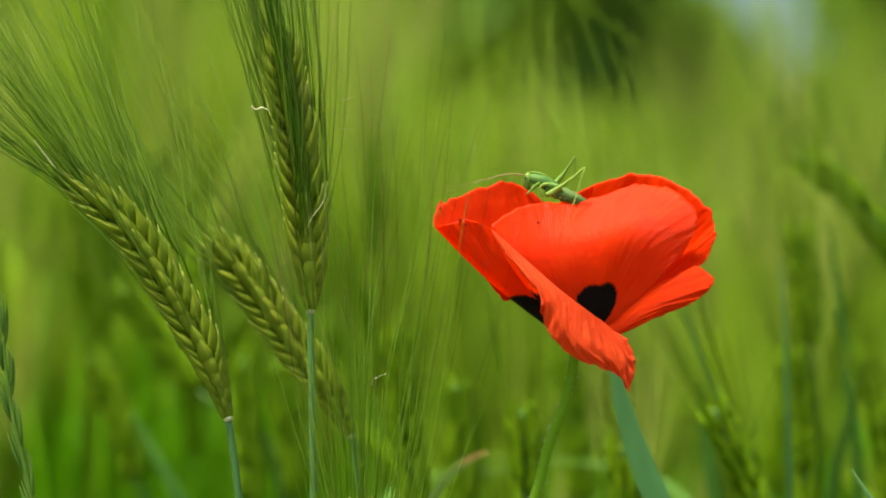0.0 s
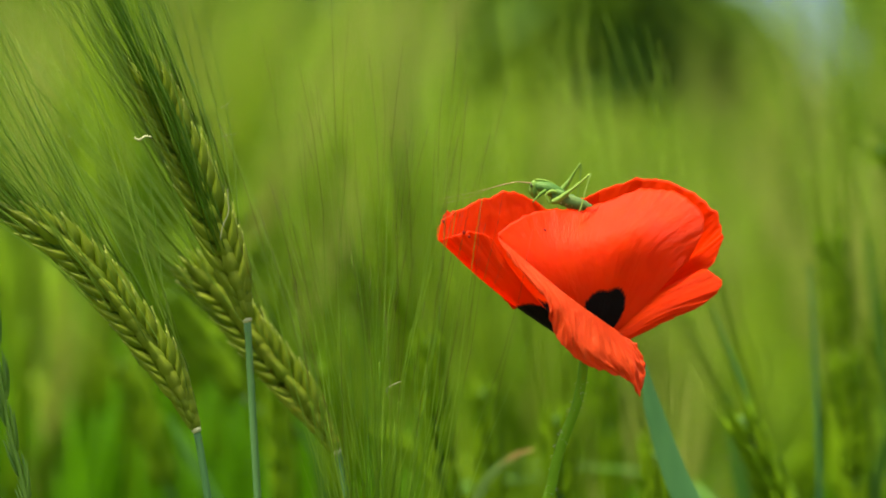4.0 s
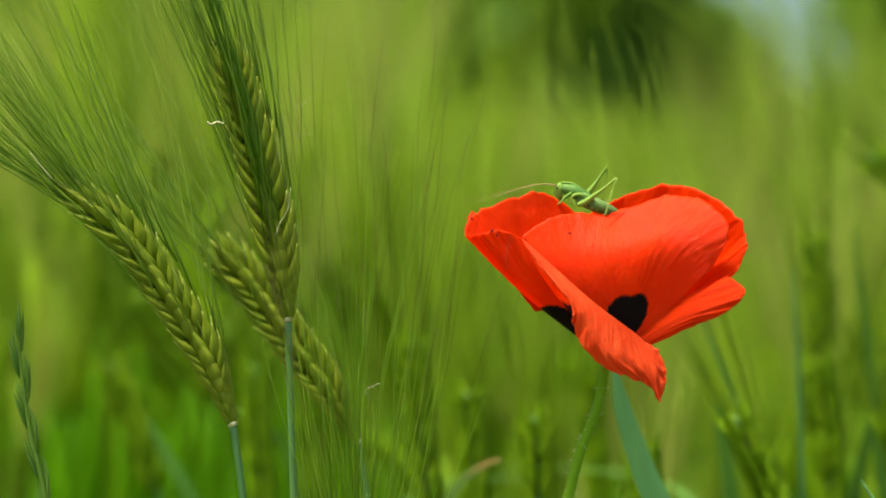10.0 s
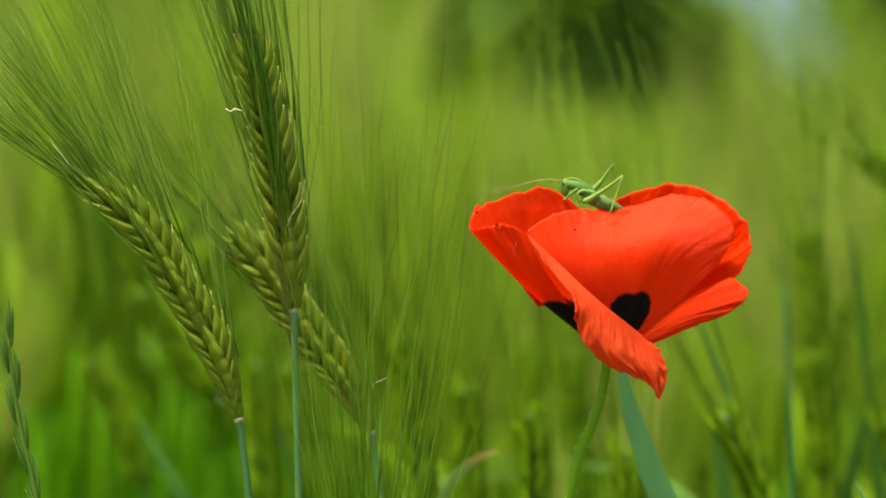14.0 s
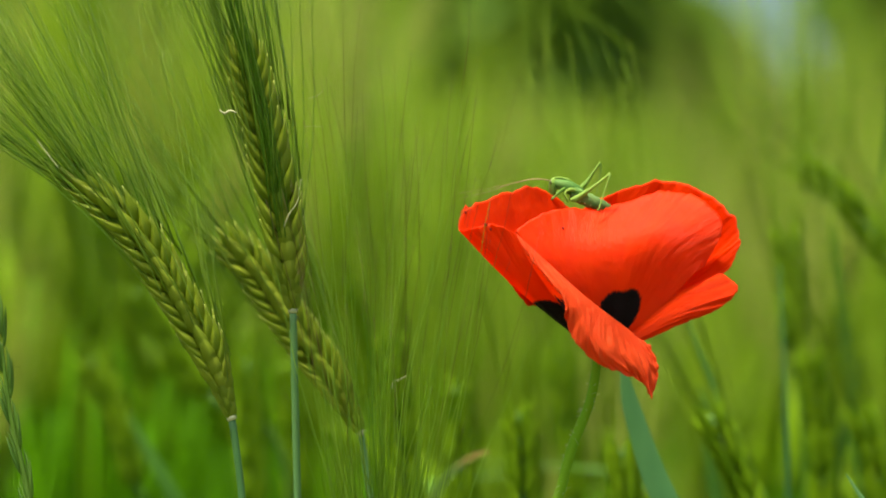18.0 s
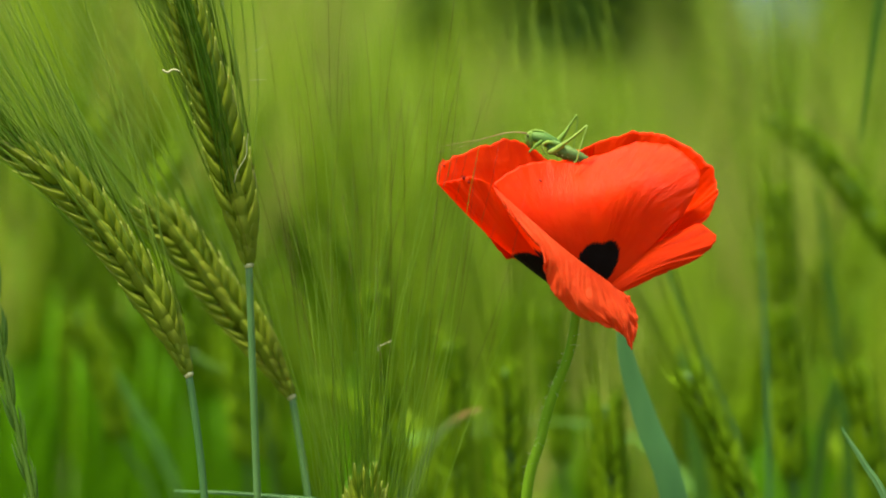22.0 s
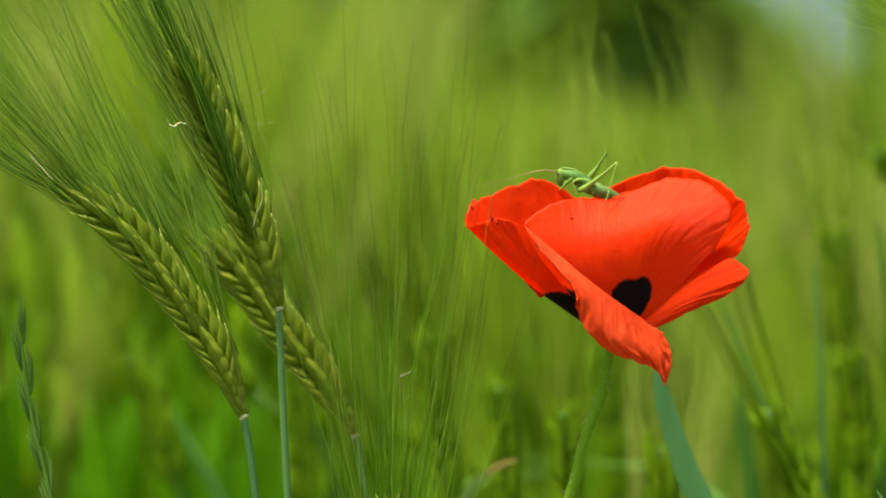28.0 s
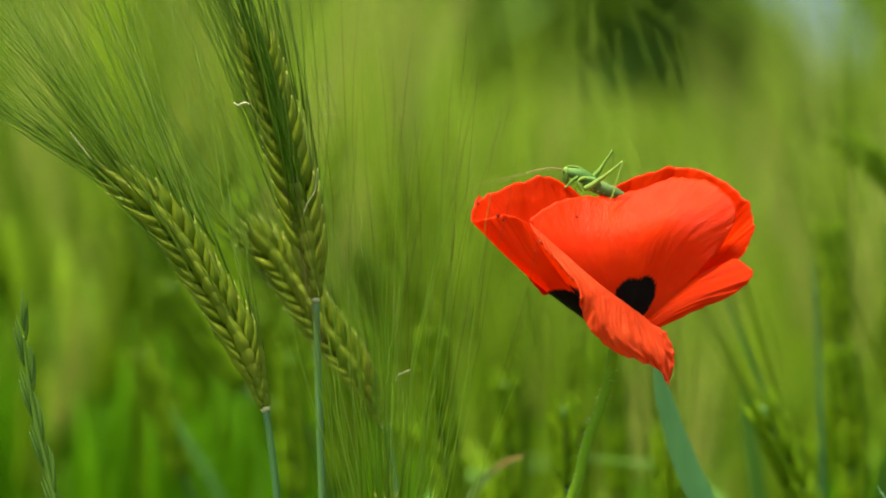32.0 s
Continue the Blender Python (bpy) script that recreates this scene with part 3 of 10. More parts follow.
def make_barley(root, base, axis, label, seed, awns, stem_way=(), splay=0.14, rows=6, count=15, lean=(0, 0, 0), spin=0.0, awn_keep=1.0, blades=(), shaded=0, beneath=0, front=1.0, awn_size=1.0, hug=0.12, plump=1.0, spread=0.32):
    """A barley plant: root on the soil, ear base and the ear's curve as points in the world. Returns the plant and its ear."""
    rng = np.random.RandomState(seed)
    root, base = np.array(root, float), np.array(base, float)
    plant = thing("barley_plant", root, label, "barley", "barley ears beside the poppy")
    A = spline([np.array(p) - base for p in ([base] + list(axis))], 40)
    first = A[1] / np.linalg.norm(A[1])
    b = base - root
    bends = np.array([(0, 0, 0)] + [np.array(p) - root for p in stem_way] + [b])
    z = np.linspace(0, b[2], 180)
    x = np.convolve(np.pad(np.interp(z, bends[:, 2], bends[:, 0]), 6, mode="reflect", reflect_type="odd"), np.ones(13) / 13, "valid")
    part("stem", mesh("stem", [(*tube(np.stack([x, np.interp(z, bends[:, 2], bends[:, 1]), z], 1), (0.0016, 0.0014, 0.0011, 0.00095), 8), 0)], [STEM]), plant)
    for pts, widths, side in blades:
        part("leaf", mesh("leaf", [(*ribbon(spline([np.array(p) - root for p in pts], 20), widths, side, 0.12), 0)], [BLADE]), plant)
    ear = part("ear", mesh("ear", [(*tube(A, (0.0011, 0.0018, 0.0024, 0.0024, 0.002, 0.0006), 10), 0), (*tube([-first * 0.0006, first * 0.0002, first * 0.0008], (0.0011, 0.0014, 0.0010), 8), 1)], [GRAIN, DRY]), plant, Matrix.Translation(b))
    T = np.gradient(A, axis=0)
    T /= np.linalg.norm(T, axis=1)[:, None]
    for c in range(rows):
        for k in range(count):
            f = (k + 0.1 + 0.5 * (c % 2)) / (count + 0.4)
            i = min(38, int(f * 37))
            ax = T[i]
            e1 = np.cross(ax, (0.0, 1.0, 0.0))
            e1 /= np.linalg.norm(e1)
            e2 = np.cross(ax, e1)
            g = spin + c * 2 * math.pi / rows + rng.normal(0, 0.03)
            o = math.cos(g) * e1 + math.sin(g) * e2
            fat = plump * min(1.0, 0.62 + 1.6 * f, 0.6 + 2.4 * (1 - f))
            p = A[i] + o * 0.0018 * fat * min(1, 0.5 + 2.5 * f)
            side = abs(o @ e1)  # the outer rows stand off, the middle row lies close
            d = ax + o * ((0.14 + spread * side) * min(1, 0.45 + f * 2, 0.35 + 4 * (1 - f)) + rng.normal(0, 0.025))
            part("grain", GRAIN_MESH, ear, seat(p, d, o, rng.uniform(-0.12, 0.12), fat * rng.uniform(0.96, 1.04)))
            if rng.rand() < awn_keep * (front if o[1] < -0.4 else 1):
                tip = p + d / np.linalg.norm(d) * 0.0105 * fat
                wide = ax + o * abs(rng.normal(splay, splay * 0.35)) * (0.6 + 0.4 * o[2]) + np.array(lean)
                part("awn", awns[rng.randint(len(awns))], ear, aim(tip, wide, rng.uniform(0, 6.28), awn_size * rng.uniform(0.75, 1.08)))
            for extra in range(beneath if o @ e1 > 0.8 and f > 0.15 else 0):  # awns hugging the underside, every other one with shade in its colour
                part("awn", (AWN_SHADED_MESHES if extra % 2 else awns)[rng.randint(3)], ear, aim(p + o * rng.uniform(0.0005, 0.0015) + e2 * rng.uniform(-0.003, 0.0), ax + o * rng.normal(hug, 0.025), rng.uniform(0, 6.28), rng.uniform(0.6, 0.95)))
            for extra in range(shaded if o[1] < -0.8 and f > 0.33 else 0):  # awns lying close along the front of the ear, coloured as if shaded
                part("awn", AWN_SHADED_MESHES[rng.randint(3)], ear, aim(p + o * 0.0035 + e1 * rng.uniform(-0.0019, 0.0019), ax + e1 * rng.normal(0, 0.014) + o * 0.02, rng.uniform(0, 6.28), rng.uniform(0.35, 0.8)))
    return plant, ear


def dry_bit(ear, base, pts, thick=0.00022):
    """A broken, bleached bit of awn caught on the ear."""
    line = spline([np.array(p, float) - np.array(base) for p in pts], 14)
    part("dry_awn", mesh("dry_awn", [(*tube(line, (thick, thick, thick * 0.6), 5), 0)], [DRY]), ear, label="bleached broken awn")


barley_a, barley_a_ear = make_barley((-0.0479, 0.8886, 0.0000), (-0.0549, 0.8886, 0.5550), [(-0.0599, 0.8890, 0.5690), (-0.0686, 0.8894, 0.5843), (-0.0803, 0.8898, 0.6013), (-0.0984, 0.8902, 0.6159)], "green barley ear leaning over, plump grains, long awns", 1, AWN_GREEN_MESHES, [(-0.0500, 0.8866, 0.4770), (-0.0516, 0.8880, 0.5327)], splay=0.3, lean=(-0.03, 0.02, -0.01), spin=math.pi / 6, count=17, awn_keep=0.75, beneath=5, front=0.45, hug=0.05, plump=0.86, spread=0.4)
barley_b, barley_b_ear = make_barley((-0.0319, 0.9073, 0.0000), (-0.0347, 0.9073, 0.5810), [(-0.0353, 0.9077, 0.5950), (-0.0380, 0.9082, 0.6163), (-0.0415, 0.9087, 0.6348), (-0.0447, 0.9091, 0.6511)], "upright green barley ear with shade-darkened awns and a pale collar", 2, AWN_GREEN_MESHES, [(-0.0336, 0.9045, 0.4741), (-0.0343, 0.9060, 0.5310)], splay=0.2, spin=math.pi / 6, lean=(-0.05, 0, 0), count=16, awn_keep=0.8, front=0.5, shaded=6, beneath=1, hug=0.12, plump=0.97, spread=0.36)
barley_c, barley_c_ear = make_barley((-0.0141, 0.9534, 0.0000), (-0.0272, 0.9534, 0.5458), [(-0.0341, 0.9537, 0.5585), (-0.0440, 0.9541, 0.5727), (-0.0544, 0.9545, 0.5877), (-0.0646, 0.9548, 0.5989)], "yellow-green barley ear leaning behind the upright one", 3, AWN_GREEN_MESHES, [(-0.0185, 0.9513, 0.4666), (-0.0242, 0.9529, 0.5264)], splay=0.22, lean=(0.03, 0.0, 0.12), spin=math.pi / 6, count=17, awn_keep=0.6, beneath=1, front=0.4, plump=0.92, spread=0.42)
barley_d, barley_d_ear = make_barley((-0.0130, 0.8812, 0.0000), (-0.0161, 0.8812, 0.4640), [(-0.0166, 0.8818, 0.4847), (-0.0175, 0.8824, 0.5083), (-0.0183, 0.8831, 0.5352)], "low barley ear with a fan of fine brown-tipped awns", 4, AWN_MESHES, [(-0.0144, 0.8790, 0.3808)], splay=0.29, lean=(0.05, 0, 0), awn_keep=0.72, count=24, awn_size=0.98, spin=math.pi / 6, shaded=1)
barley_e, barley_e_ear = make_barley((0.2123, 0.8999, 0.0000), (0.1939, 0.8999, 0.6057), [(0.1784, 0.9001, 0.6135), (0.1503, 0.9005, 0.6269), (0.1277, 0.9008, 0.6374)], "drooping barley ear with long fine awns", 6, AWN_GREEN_MESHES, [(0.2179, 0.8965, 0.4754), (0.2137, 0.8984, 0.5459)], splay=0.12, awn_keep=0.24)
dry_bit(barley_b_ear, (-0.0347, 0.9073, 0.5810), [(-0.0500, 0.8966, 0.6320), (-0.0488, 0.8966, 0.6312), (-0.0474, 0.8966, 0.6318), (-0.0457, 0.8966, 0.6312)], 0.00028)
dry_bit(barley_b_ear, (-0.0347, 0.9073, 0.5810), [(-0.0354, 0.8958, 0.6023), (-0.0340, 0.8959, 0.6054), (-0.0317, 0.8960, 0.6085), (-0.0312, 0.8961, 0.6114), (-0.0305, 0.8962, 0.6141)], 0.0001)
dry_bit(barley_b_ear, (-0.0347, 0.9073, 0.5810), [(-0.0293, 0.8965, 0.6270), (-0.0265, 0.8965, 0.6270), (-0.0244, 0.8965, 0.6267)], 4e-05)
dry_bit(barley_b_ear, (-0.0347, 0.9073, 0.5810), [(-0.0275, 0.8967, 0.6340), (-0.0254, 0.8967, 0.6346), (-0.0237, 0.8967, 0.6362)], 4e-05)
dry_bit(barley_a_ear, (-0.0549, 0.8886, 0.5550), [(-0.0974, 0.8782, 0.6161), (-0.0993, 0.8783, 0.6185), (-0.1009, 0.8783, 0.6205), (-0.1026, 0.8784, 0.6227)], 0.00013)
dry_bit(barley_d_ear, (-0.0161, 0.8812, 0.4640), [(-0.0145, 0.8718, 0.5628), (-0.0144, 0.8718, 0.5642), (-0.0129, 0.8719, 0.5649), (-0.0111, 0.8719, 0.5657)], 9e-05)

# ---- plants between the poppy and the field ----
def make_mid(root, base, middle, tip, seed):
    """A barley plant a little way behind, with its ear and awns."""
    rng = np.random.RandomState(seed)
    root, base, middle, tip = (np.array(p, float) for p in (root, base, middle, tip))
    plant = thing("barley_plant", root, "blurred green barley plant with a bearded ear", "barley", "barley plants behind the poppy")
    lead = (base - middle) / np.linalg.norm(base - middle) * 0.05
    way = spline([(0, 0, 0), (base - root + lead) * [0.9, 1, 0.55], base - root + lead, base - root], 24)
    part("stem", mesh("stem", [(*tube(way, (0.0018, 0.0012), 6), 0)], [BLADE]), plant)
    for k in range(2):
        p0 = way[7 + 5 * k]
        out = np.array([math.cos(k * 3 + seed), 0.5, 0])
        pts = spline([p0, p0 + out * 0.05 + [0, 0, 0.08], p0 + out * 0.13 + [0, 0, 0.09]], 10)
        part("leaf", mesh("leaf", [(*ribbon(pts, (0.006, 0.009, 0.001), np.cross(out, (0, 0, 1)), 0.1), 0)], [BLADE]), plant)
    A = spline([base - base, middle - base, tip - base], 30)
    T = np.gradient(A, axis=0)
    T /= np.linalg.norm(T, axis=1)[:, None]
    ear = part("ear", mesh("ear", [(*tube(A, (0.0012, 0.0006), 6), 0)], [STEM]), plant, Matrix.Translation(base - root))
    hairs = []
    for c in range(6):
        for k in range(11):
            i = int((k + 0.5 * (c % 2)) / 11.5 * 28)
            e1 = np.cross(T[i], (0, 1, 0))
            e1 /= np.linalg.norm(e1)
            g = c * math.pi / 3 + rng.normal(0, 0.1)
            o = math.cos(g) * e1 + math.sin(g) * np.cross(T[i], e1)
            part("grain", FAR_GRAIN_MESH, ear, seat(A[i] + o * 0.0024, T[i] + o * 0.27, o, 0, rng.uniform(0.85, 1.0)))
            d = T[i] + o * abs(rng.normal(0.14, 0.05)) + [0, 0, 0.12]
            p = A[i] + o * 0.004 + T[i] * 0.008
            q = p + d / np.linalg.norm(d) * rng.uniform(0.09, 0.14)
            if rng.rand() < 0.6:
                continue
            hairs.append((*tube([p, (p + q) / 2 + rng.normal(0, 0.002, 3), q], (0.0002, 0.00014, 0.00008), 3), 0))
    tagged(part("beard", mesh("beard", hairs, [FIELD_AWN]), ear), kind="stuff")
    return plant


def make_blade(pts, widths, side, mat, label):
    pts = [np.array(p, float) for p in pts]
    plant = thing("barley_leaf", pts[0], label, "leaf")
    part("blade", mesh("blade", [(*ribbon(spline([p - pts[0] for p in pts], 50), widths, side, 0.14), 0)], [mat]), plant)
    part("midrib", mesh("midrib", [(*tube(spline([p - pts[0] for p in pts], 50)[:-3], (0.0007, 0.0006, 0.0002), 5), 0)], [mat]), plant)
    return plant


def make_ryegrass(root, pts):
    """A ryegrass spike: flat spikelets on alternate sides of a thin stalk."""
    root = np.array(root)
    grass = thing("ryegrass", root, "dark green ryegrass spike with alternating spikelets", "grass")
    line = spline([(0, 0, 0)] + [np.array(p) - root for p in pts], 90)
    part("stalk", mesh("stalk", [(*tube(line, (0.0013, 0.0011, 0.0007, 0.0004), 8), 0)], [RYE]), grass)
    t = np.linspace(0, 1, 8)
    shell = (np.stack([0.0006 * np.sin(t * 3), 0 * t, 0.0105 * t], 1), 0.00075 * np.array([0.4, 0.9, 1, 0.95, 0.8, 0.6, 0.35, 0.05]))
    me = mesh("floret", [(*tube(shell[0], shell[1], 6, 0.6), 0)], [RYE])
    top = line[-1]
    s = np.r_[0, np.cumsum(np.linalg.norm(np.diff(line, axis=0), axis=1))]
    for k in range(17):
        at = s[-1] - 0.001 - k * 0.0065
        p = np.array([np.interp(at, s, line[:, a]) for a in range(3)])
        q = np.array([np.interp(at + 0.004, s, line[:, a]) for a in range(3)])
        up = (q - p) / np.linalg.norm(q - p)
        side = np.cross(up, (0.2, 1, 0)) * (1 if k % 2 else -1)
        for j in range(3):
            part("floret", me, grass, aim(p + side * 0.0006 + up * 0.0022 * j, up + side * (0.16 - 0.05 * j), 0.5 * j, 1.0 - 0.08 * j))
    return grass


mid_a = make_mid((0.0228, 1.0966, 0.0000), (0.0214, 1.0966, 0.4760), (0.0203, 1.0978, 0.5208), (0.0188, 1.0983, 0.5406), 20)
mid_b = make_mid((0.1176, 1.0769, 0.0000), (0.0932, 1.0769, 0.4871), (0.0788, 1.0778, 0.5209), (0.0695, 1.0783, 0.5403), 21)
mid_c = make_mid((0.1931, 1.2591, 0.0000), (0.1551, 1.2591, 0.5675), (0.1295, 1.2599, 0.6010), (0.1107, 1.2603, 0.6158), 22)
mid_d = make_mid((-0.0548, 1.2582, 0.0000), (-0.0916, 1.2582, 0.5359), (-0.1073, 1.2588, 0.5576), (-0.1172, 1.2592, 0.5714), 23)
mid_e = make_mid((-0.0078, 1.1174, 0.0000), (-0.0165, 1.1174, 0.5067), (-0.0214, 1.1183, 0.5418), (-0.0235, 1.1189, 0.5628), 24)
mid_f = make_mid((0.0471, 1.2971, 0.0000), (0.0409, 1.2971, 0.4926), (0.0375, 1.2980, 0.5272), (0.0354, 1.2985, 0.5455), 25)
mid_g = make_mid((0.0033, 1.1769, 0.0000), (0.0002, 1.1769, 0.4858), (-0.0017, 1.1779, 0.5228), (-0.0035, 1.1784, 0.5431), 26)
mid_h = make_mid((0.1191, 1.1972, 0.0000), (0.1158, 1.1972, 0.4967), (0.1139, 1.1981, 0.5324), (0.1111, 1.1986, 0.5512), 27)
mid_i = make_mid((0.1468, 1.1569, 0.0000), (0.1383, 1.1569, 0.4881), (0.1337, 1.1578, 0.5208), (0.1301, 1.1581, 0.5335), 28)
mid_j = make_mid((0.0523, 1.0967, 0.0000), (0.0501, 1.0967, 0.4777), (0.0489, 1.0976, 0.5122), (0.0475, 1.0980, 0.5294), 29)
mid_k = make_mid((-0.0688, 1.2472, 0.0000), (-0.0732, 1.2472, 0.4975), (-0.0752, 1.2479, 0.5249), (-0.0762, 1.2486, 0.5483), 30)
mid_l = make_mid((-0.0566, 1.2971, 0.0000), (-0.0619, 1.2971, 0.4926), (-0.0643, 1.2979, 0.5210), (-0.0676, 1.2984, 0.5434), 31)
mid_m = make_mid((0.1195, 1.2387, 0.0000), (0.1154, 1.2387, 0.5528), (0.1138, 1.2393, 0.5761), (0.1122, 1.2397, 0.5916), 32)
mid_n = make_mid((-0.1005, 1.2973, 0.0000), (-0.1189, 1.2973, 0.5007), (-0.1270, 1.2980, 0.5272), (-0.1352, 1.2985, 0.5455), 33)
leaf_a = make_blade([(0.0738, 0.9812, 0.0000), (0.0709, 0.9812, 0.2678), (0.0695, 0.9812, 0.4017), (0.0688, 0.9812, 0.4617), (0.0586, 0.9826, 0.5142), (0.0512, 0.9831, 0.5342), (0.0457, 0.9835, 0.5512), (0.0432, 0.9839, 0.5635)], (0.009, 0.009, 0.009, 0.009, 0.0085, 0.0075, 0.0055, 0.0015), (1, 0.5, 0.2), BLUE_BLADE, "broad blue-green barley leaf standing behind the poppy")
leaf_b = make_blade([(0.1008, 1.0962, 0.0000), (0.0979, 1.0962, 0.2671), (0.0964, 1.0962, 0.4006), (0.0958, 1.0962, 0.4605), (0.0889, 1.0976, 0.5122), (0.0803, 1.0982, 0.5363), (0.0717, 1.0987, 0.5569), (0.0648, 1.0992, 0.5742)], (0.003, 0.003, 0.003, 0.003, 0.003, 0.003, 0.0025, 0.001), (1, 0.9, 0), BLADE, "narrow dark green blade behind the poppy")
leaf_c = make_blade([(0.1430, 1.0772, 0.0000), (0.1600, 1.0772, 0.2400), (0.1680, 1.0772, 0.4600), (0.1690, 1.0775, 0.6200), (0.1620, 1.0785, 0.7150), (0.1480, 1.0795, 0.7420), (0.1370, 1.0800, 0.7250), (0.1310, 1.0805, 0.6900), (0.1265, 1.0810, 0.6500), (0.1215, 1.0815, 0.6100)], (0.002, 0.002, 0.0022, 0.003, 0.004, 0.0048, 0.005, 0.0048, 0.0034, 0.0006), (1, 0.3, 0), BLADE, "dark green blade arching over at the field's edge")
leaf_d = make_blade([(0.1043, 1.1161, 0.0000), (0.1014, 1.1161, 0.2654), (0.0999, 1.1161, 0.3981), (0.0993, 1.1161, 0.4576), (0.0986, 1.1175, 0.5102), (0.0979, 1.1182, 0.5347), (0.0968, 1.1189, 0.5628), (0.0954, 1.1195, 0.5856)], (0.0018, 0.0018, 0.0018, 0.0018, 0.0018, 0.0017, 0.0013, 0.0006), (1, 0.2, 0), BLUE_BLADE, "pale green stalk behind the poppy")
leaf_e = make_blade([(0.1418, 1.2158, 0.0000), (0.1389, 1.2158, 0.2570), (0.1375, 1.2158, 0.3855), (0.1368, 1.2158, 0.4431), (0.1349, 1.2173, 0.5004), (0.1311, 1.2183, 0.5386), (0.1273, 1.2192, 0.5730), (0.1244, 1.2198, 0.5959)], (0.004, 0.004, 0.004, 0.004, 0.004, 0.004, 0.003, 0.001), (1, 0.2, 0), BLADE, "dark green blade in the barley")
leaf_f = make_blade([(-0.0784, 1.1954, 0.0000), (-0.0813, 1.1954, 0.2478), (-0.0828, 1.1954, 0.3717), (-0.0834, 1.1954, 0.4272), (-0.0891, 1.1968, 0.4836), (-0.0957, 1.1974, 0.5042), (-0.1051, 1.1978, 0.5211), (-0.1116, 1.1981, 0.5334)], (0.005, 0.005, 0.005, 0.005, 0.005, 0.005, 0.004, 0.001), (1, 0.5, 0), BLADE, "green blade low in the barley")
leaf_g = make_blade([(-0.0106, 1.0559, 0.0000), (-0.0135, 1.0559, 0.2608), (-0.0150, 1.0559, 0.3912), (-0.0156, 1.0559, 0.4497), (-0.0139, 1.0572, 0.4995), (-0.0081, 1.0577, 0.5194), (-0.0032, 1.0579, 0.5269), (0.0027, 1.0580, 0.5313), (0.0080, 1.0581, 0.5332)], (0.0035, 0.0035, 0.0035, 0.0035, 0.0035, 0.003, 0.0026, 0.002, 0.0008), (-0.6, 0.3, 0.8), BROWN, "bent leaf with a withered brown tip")
leaf_h = make_blade([(0.1297, 0.9264, 0.0000), (0.1268, 0.9264, 0.2729), (0.1253, 0.9264, 0.4094), (0.1247, 0.9264, 0.4706), (0.1189, 0.9276, 0.5143), (0.1119, 0.9279, 0.5288), (0.1087, 0.9281, 0.5339), (0.1063, 0.9282, 0.5379)], (0.003, 0.003, 0.003, 0.003, 0.0024, 0.0016, 0.001, 0.0004), (1, 0.6, 0.4), STEM, "pale green leaf tip beside the barley")
leaf_i = make_blade([(-0.0088, 0.9364, 0.0000), (-0.0117, 0.9364, 0.2720), (-0.0132, 0.9364, 0.4080), (-0.0138, 0.9364, 0.4690), (-0.0197, 0.9374, 0.5072), (-0.0300, 0.9376, 0.5168), (-0.0462, 0.9377, 0.5190), (-0.0595, 0.9377, 0.5200), (-0.0720, 0.9377, 0.5205)], (0.0016, 0.0016, 0.0016, 0.0016, 0.0014, 0.0012, 0.0012, 0.0009, 0.0006), (0, 0.3, 1), STEM, "thin pale leaf lying across the stems")
leaf_j = make_blade([(0.0907, 1.1954, 0.0000), (0.0878, 1.1954, 0.2478), (0.0863, 1.1954, 0.3717), (0.0857, 1.1954, 0.4272), (0.0838, 1.1968, 0.4836), (0.0810, 1.1975, 0.5099), (0.0782, 1.1980, 0.5287), (0.0763, 1.1984, 0.5418)], (0.005, 0.005, 0.005, 0.005, 0.006, 0.006, 0.005, 0.001), (1, 0.4, 0), BLADE, "dark green blade in the barley")
leaf_k = make_blade([(0.1245, 1.1954, 0.0000), (0.1216, 1.1954, 0.2478), (0.1202, 1.1954, 0.3717), (0.1195, 1.1954, 0.4272), (0.1214, 1.1968, 0.4836), (0.1242, 1.1975, 0.5099), (0.1289, 1.1980, 0.5287), (0.1346, 1.1986, 0.5512)], (0.005, 0.005, 0.005, 0.005, 0.005, 0.005, 0.004, 0.001), (1, 0.4, 0), BLADE, "dark green blade in the barley")
ryegrass = make_ryegrass((-0.0850, 0.8962, 0.0000), [(-0.0908, 0.8962, 0.2676), (-0.0937, 0.8962, 0.4013), (-0.0950, 0.8962, 0.4613), (-0.0999, 0.8974, 0.5106), (-0.1043, 0.8981, 0.5346), (-0.1083, 0.8986, 0.5529), (-0.1097, 0.8988, 0.5628), (-0.1108, 0.8991, 0.5726)])

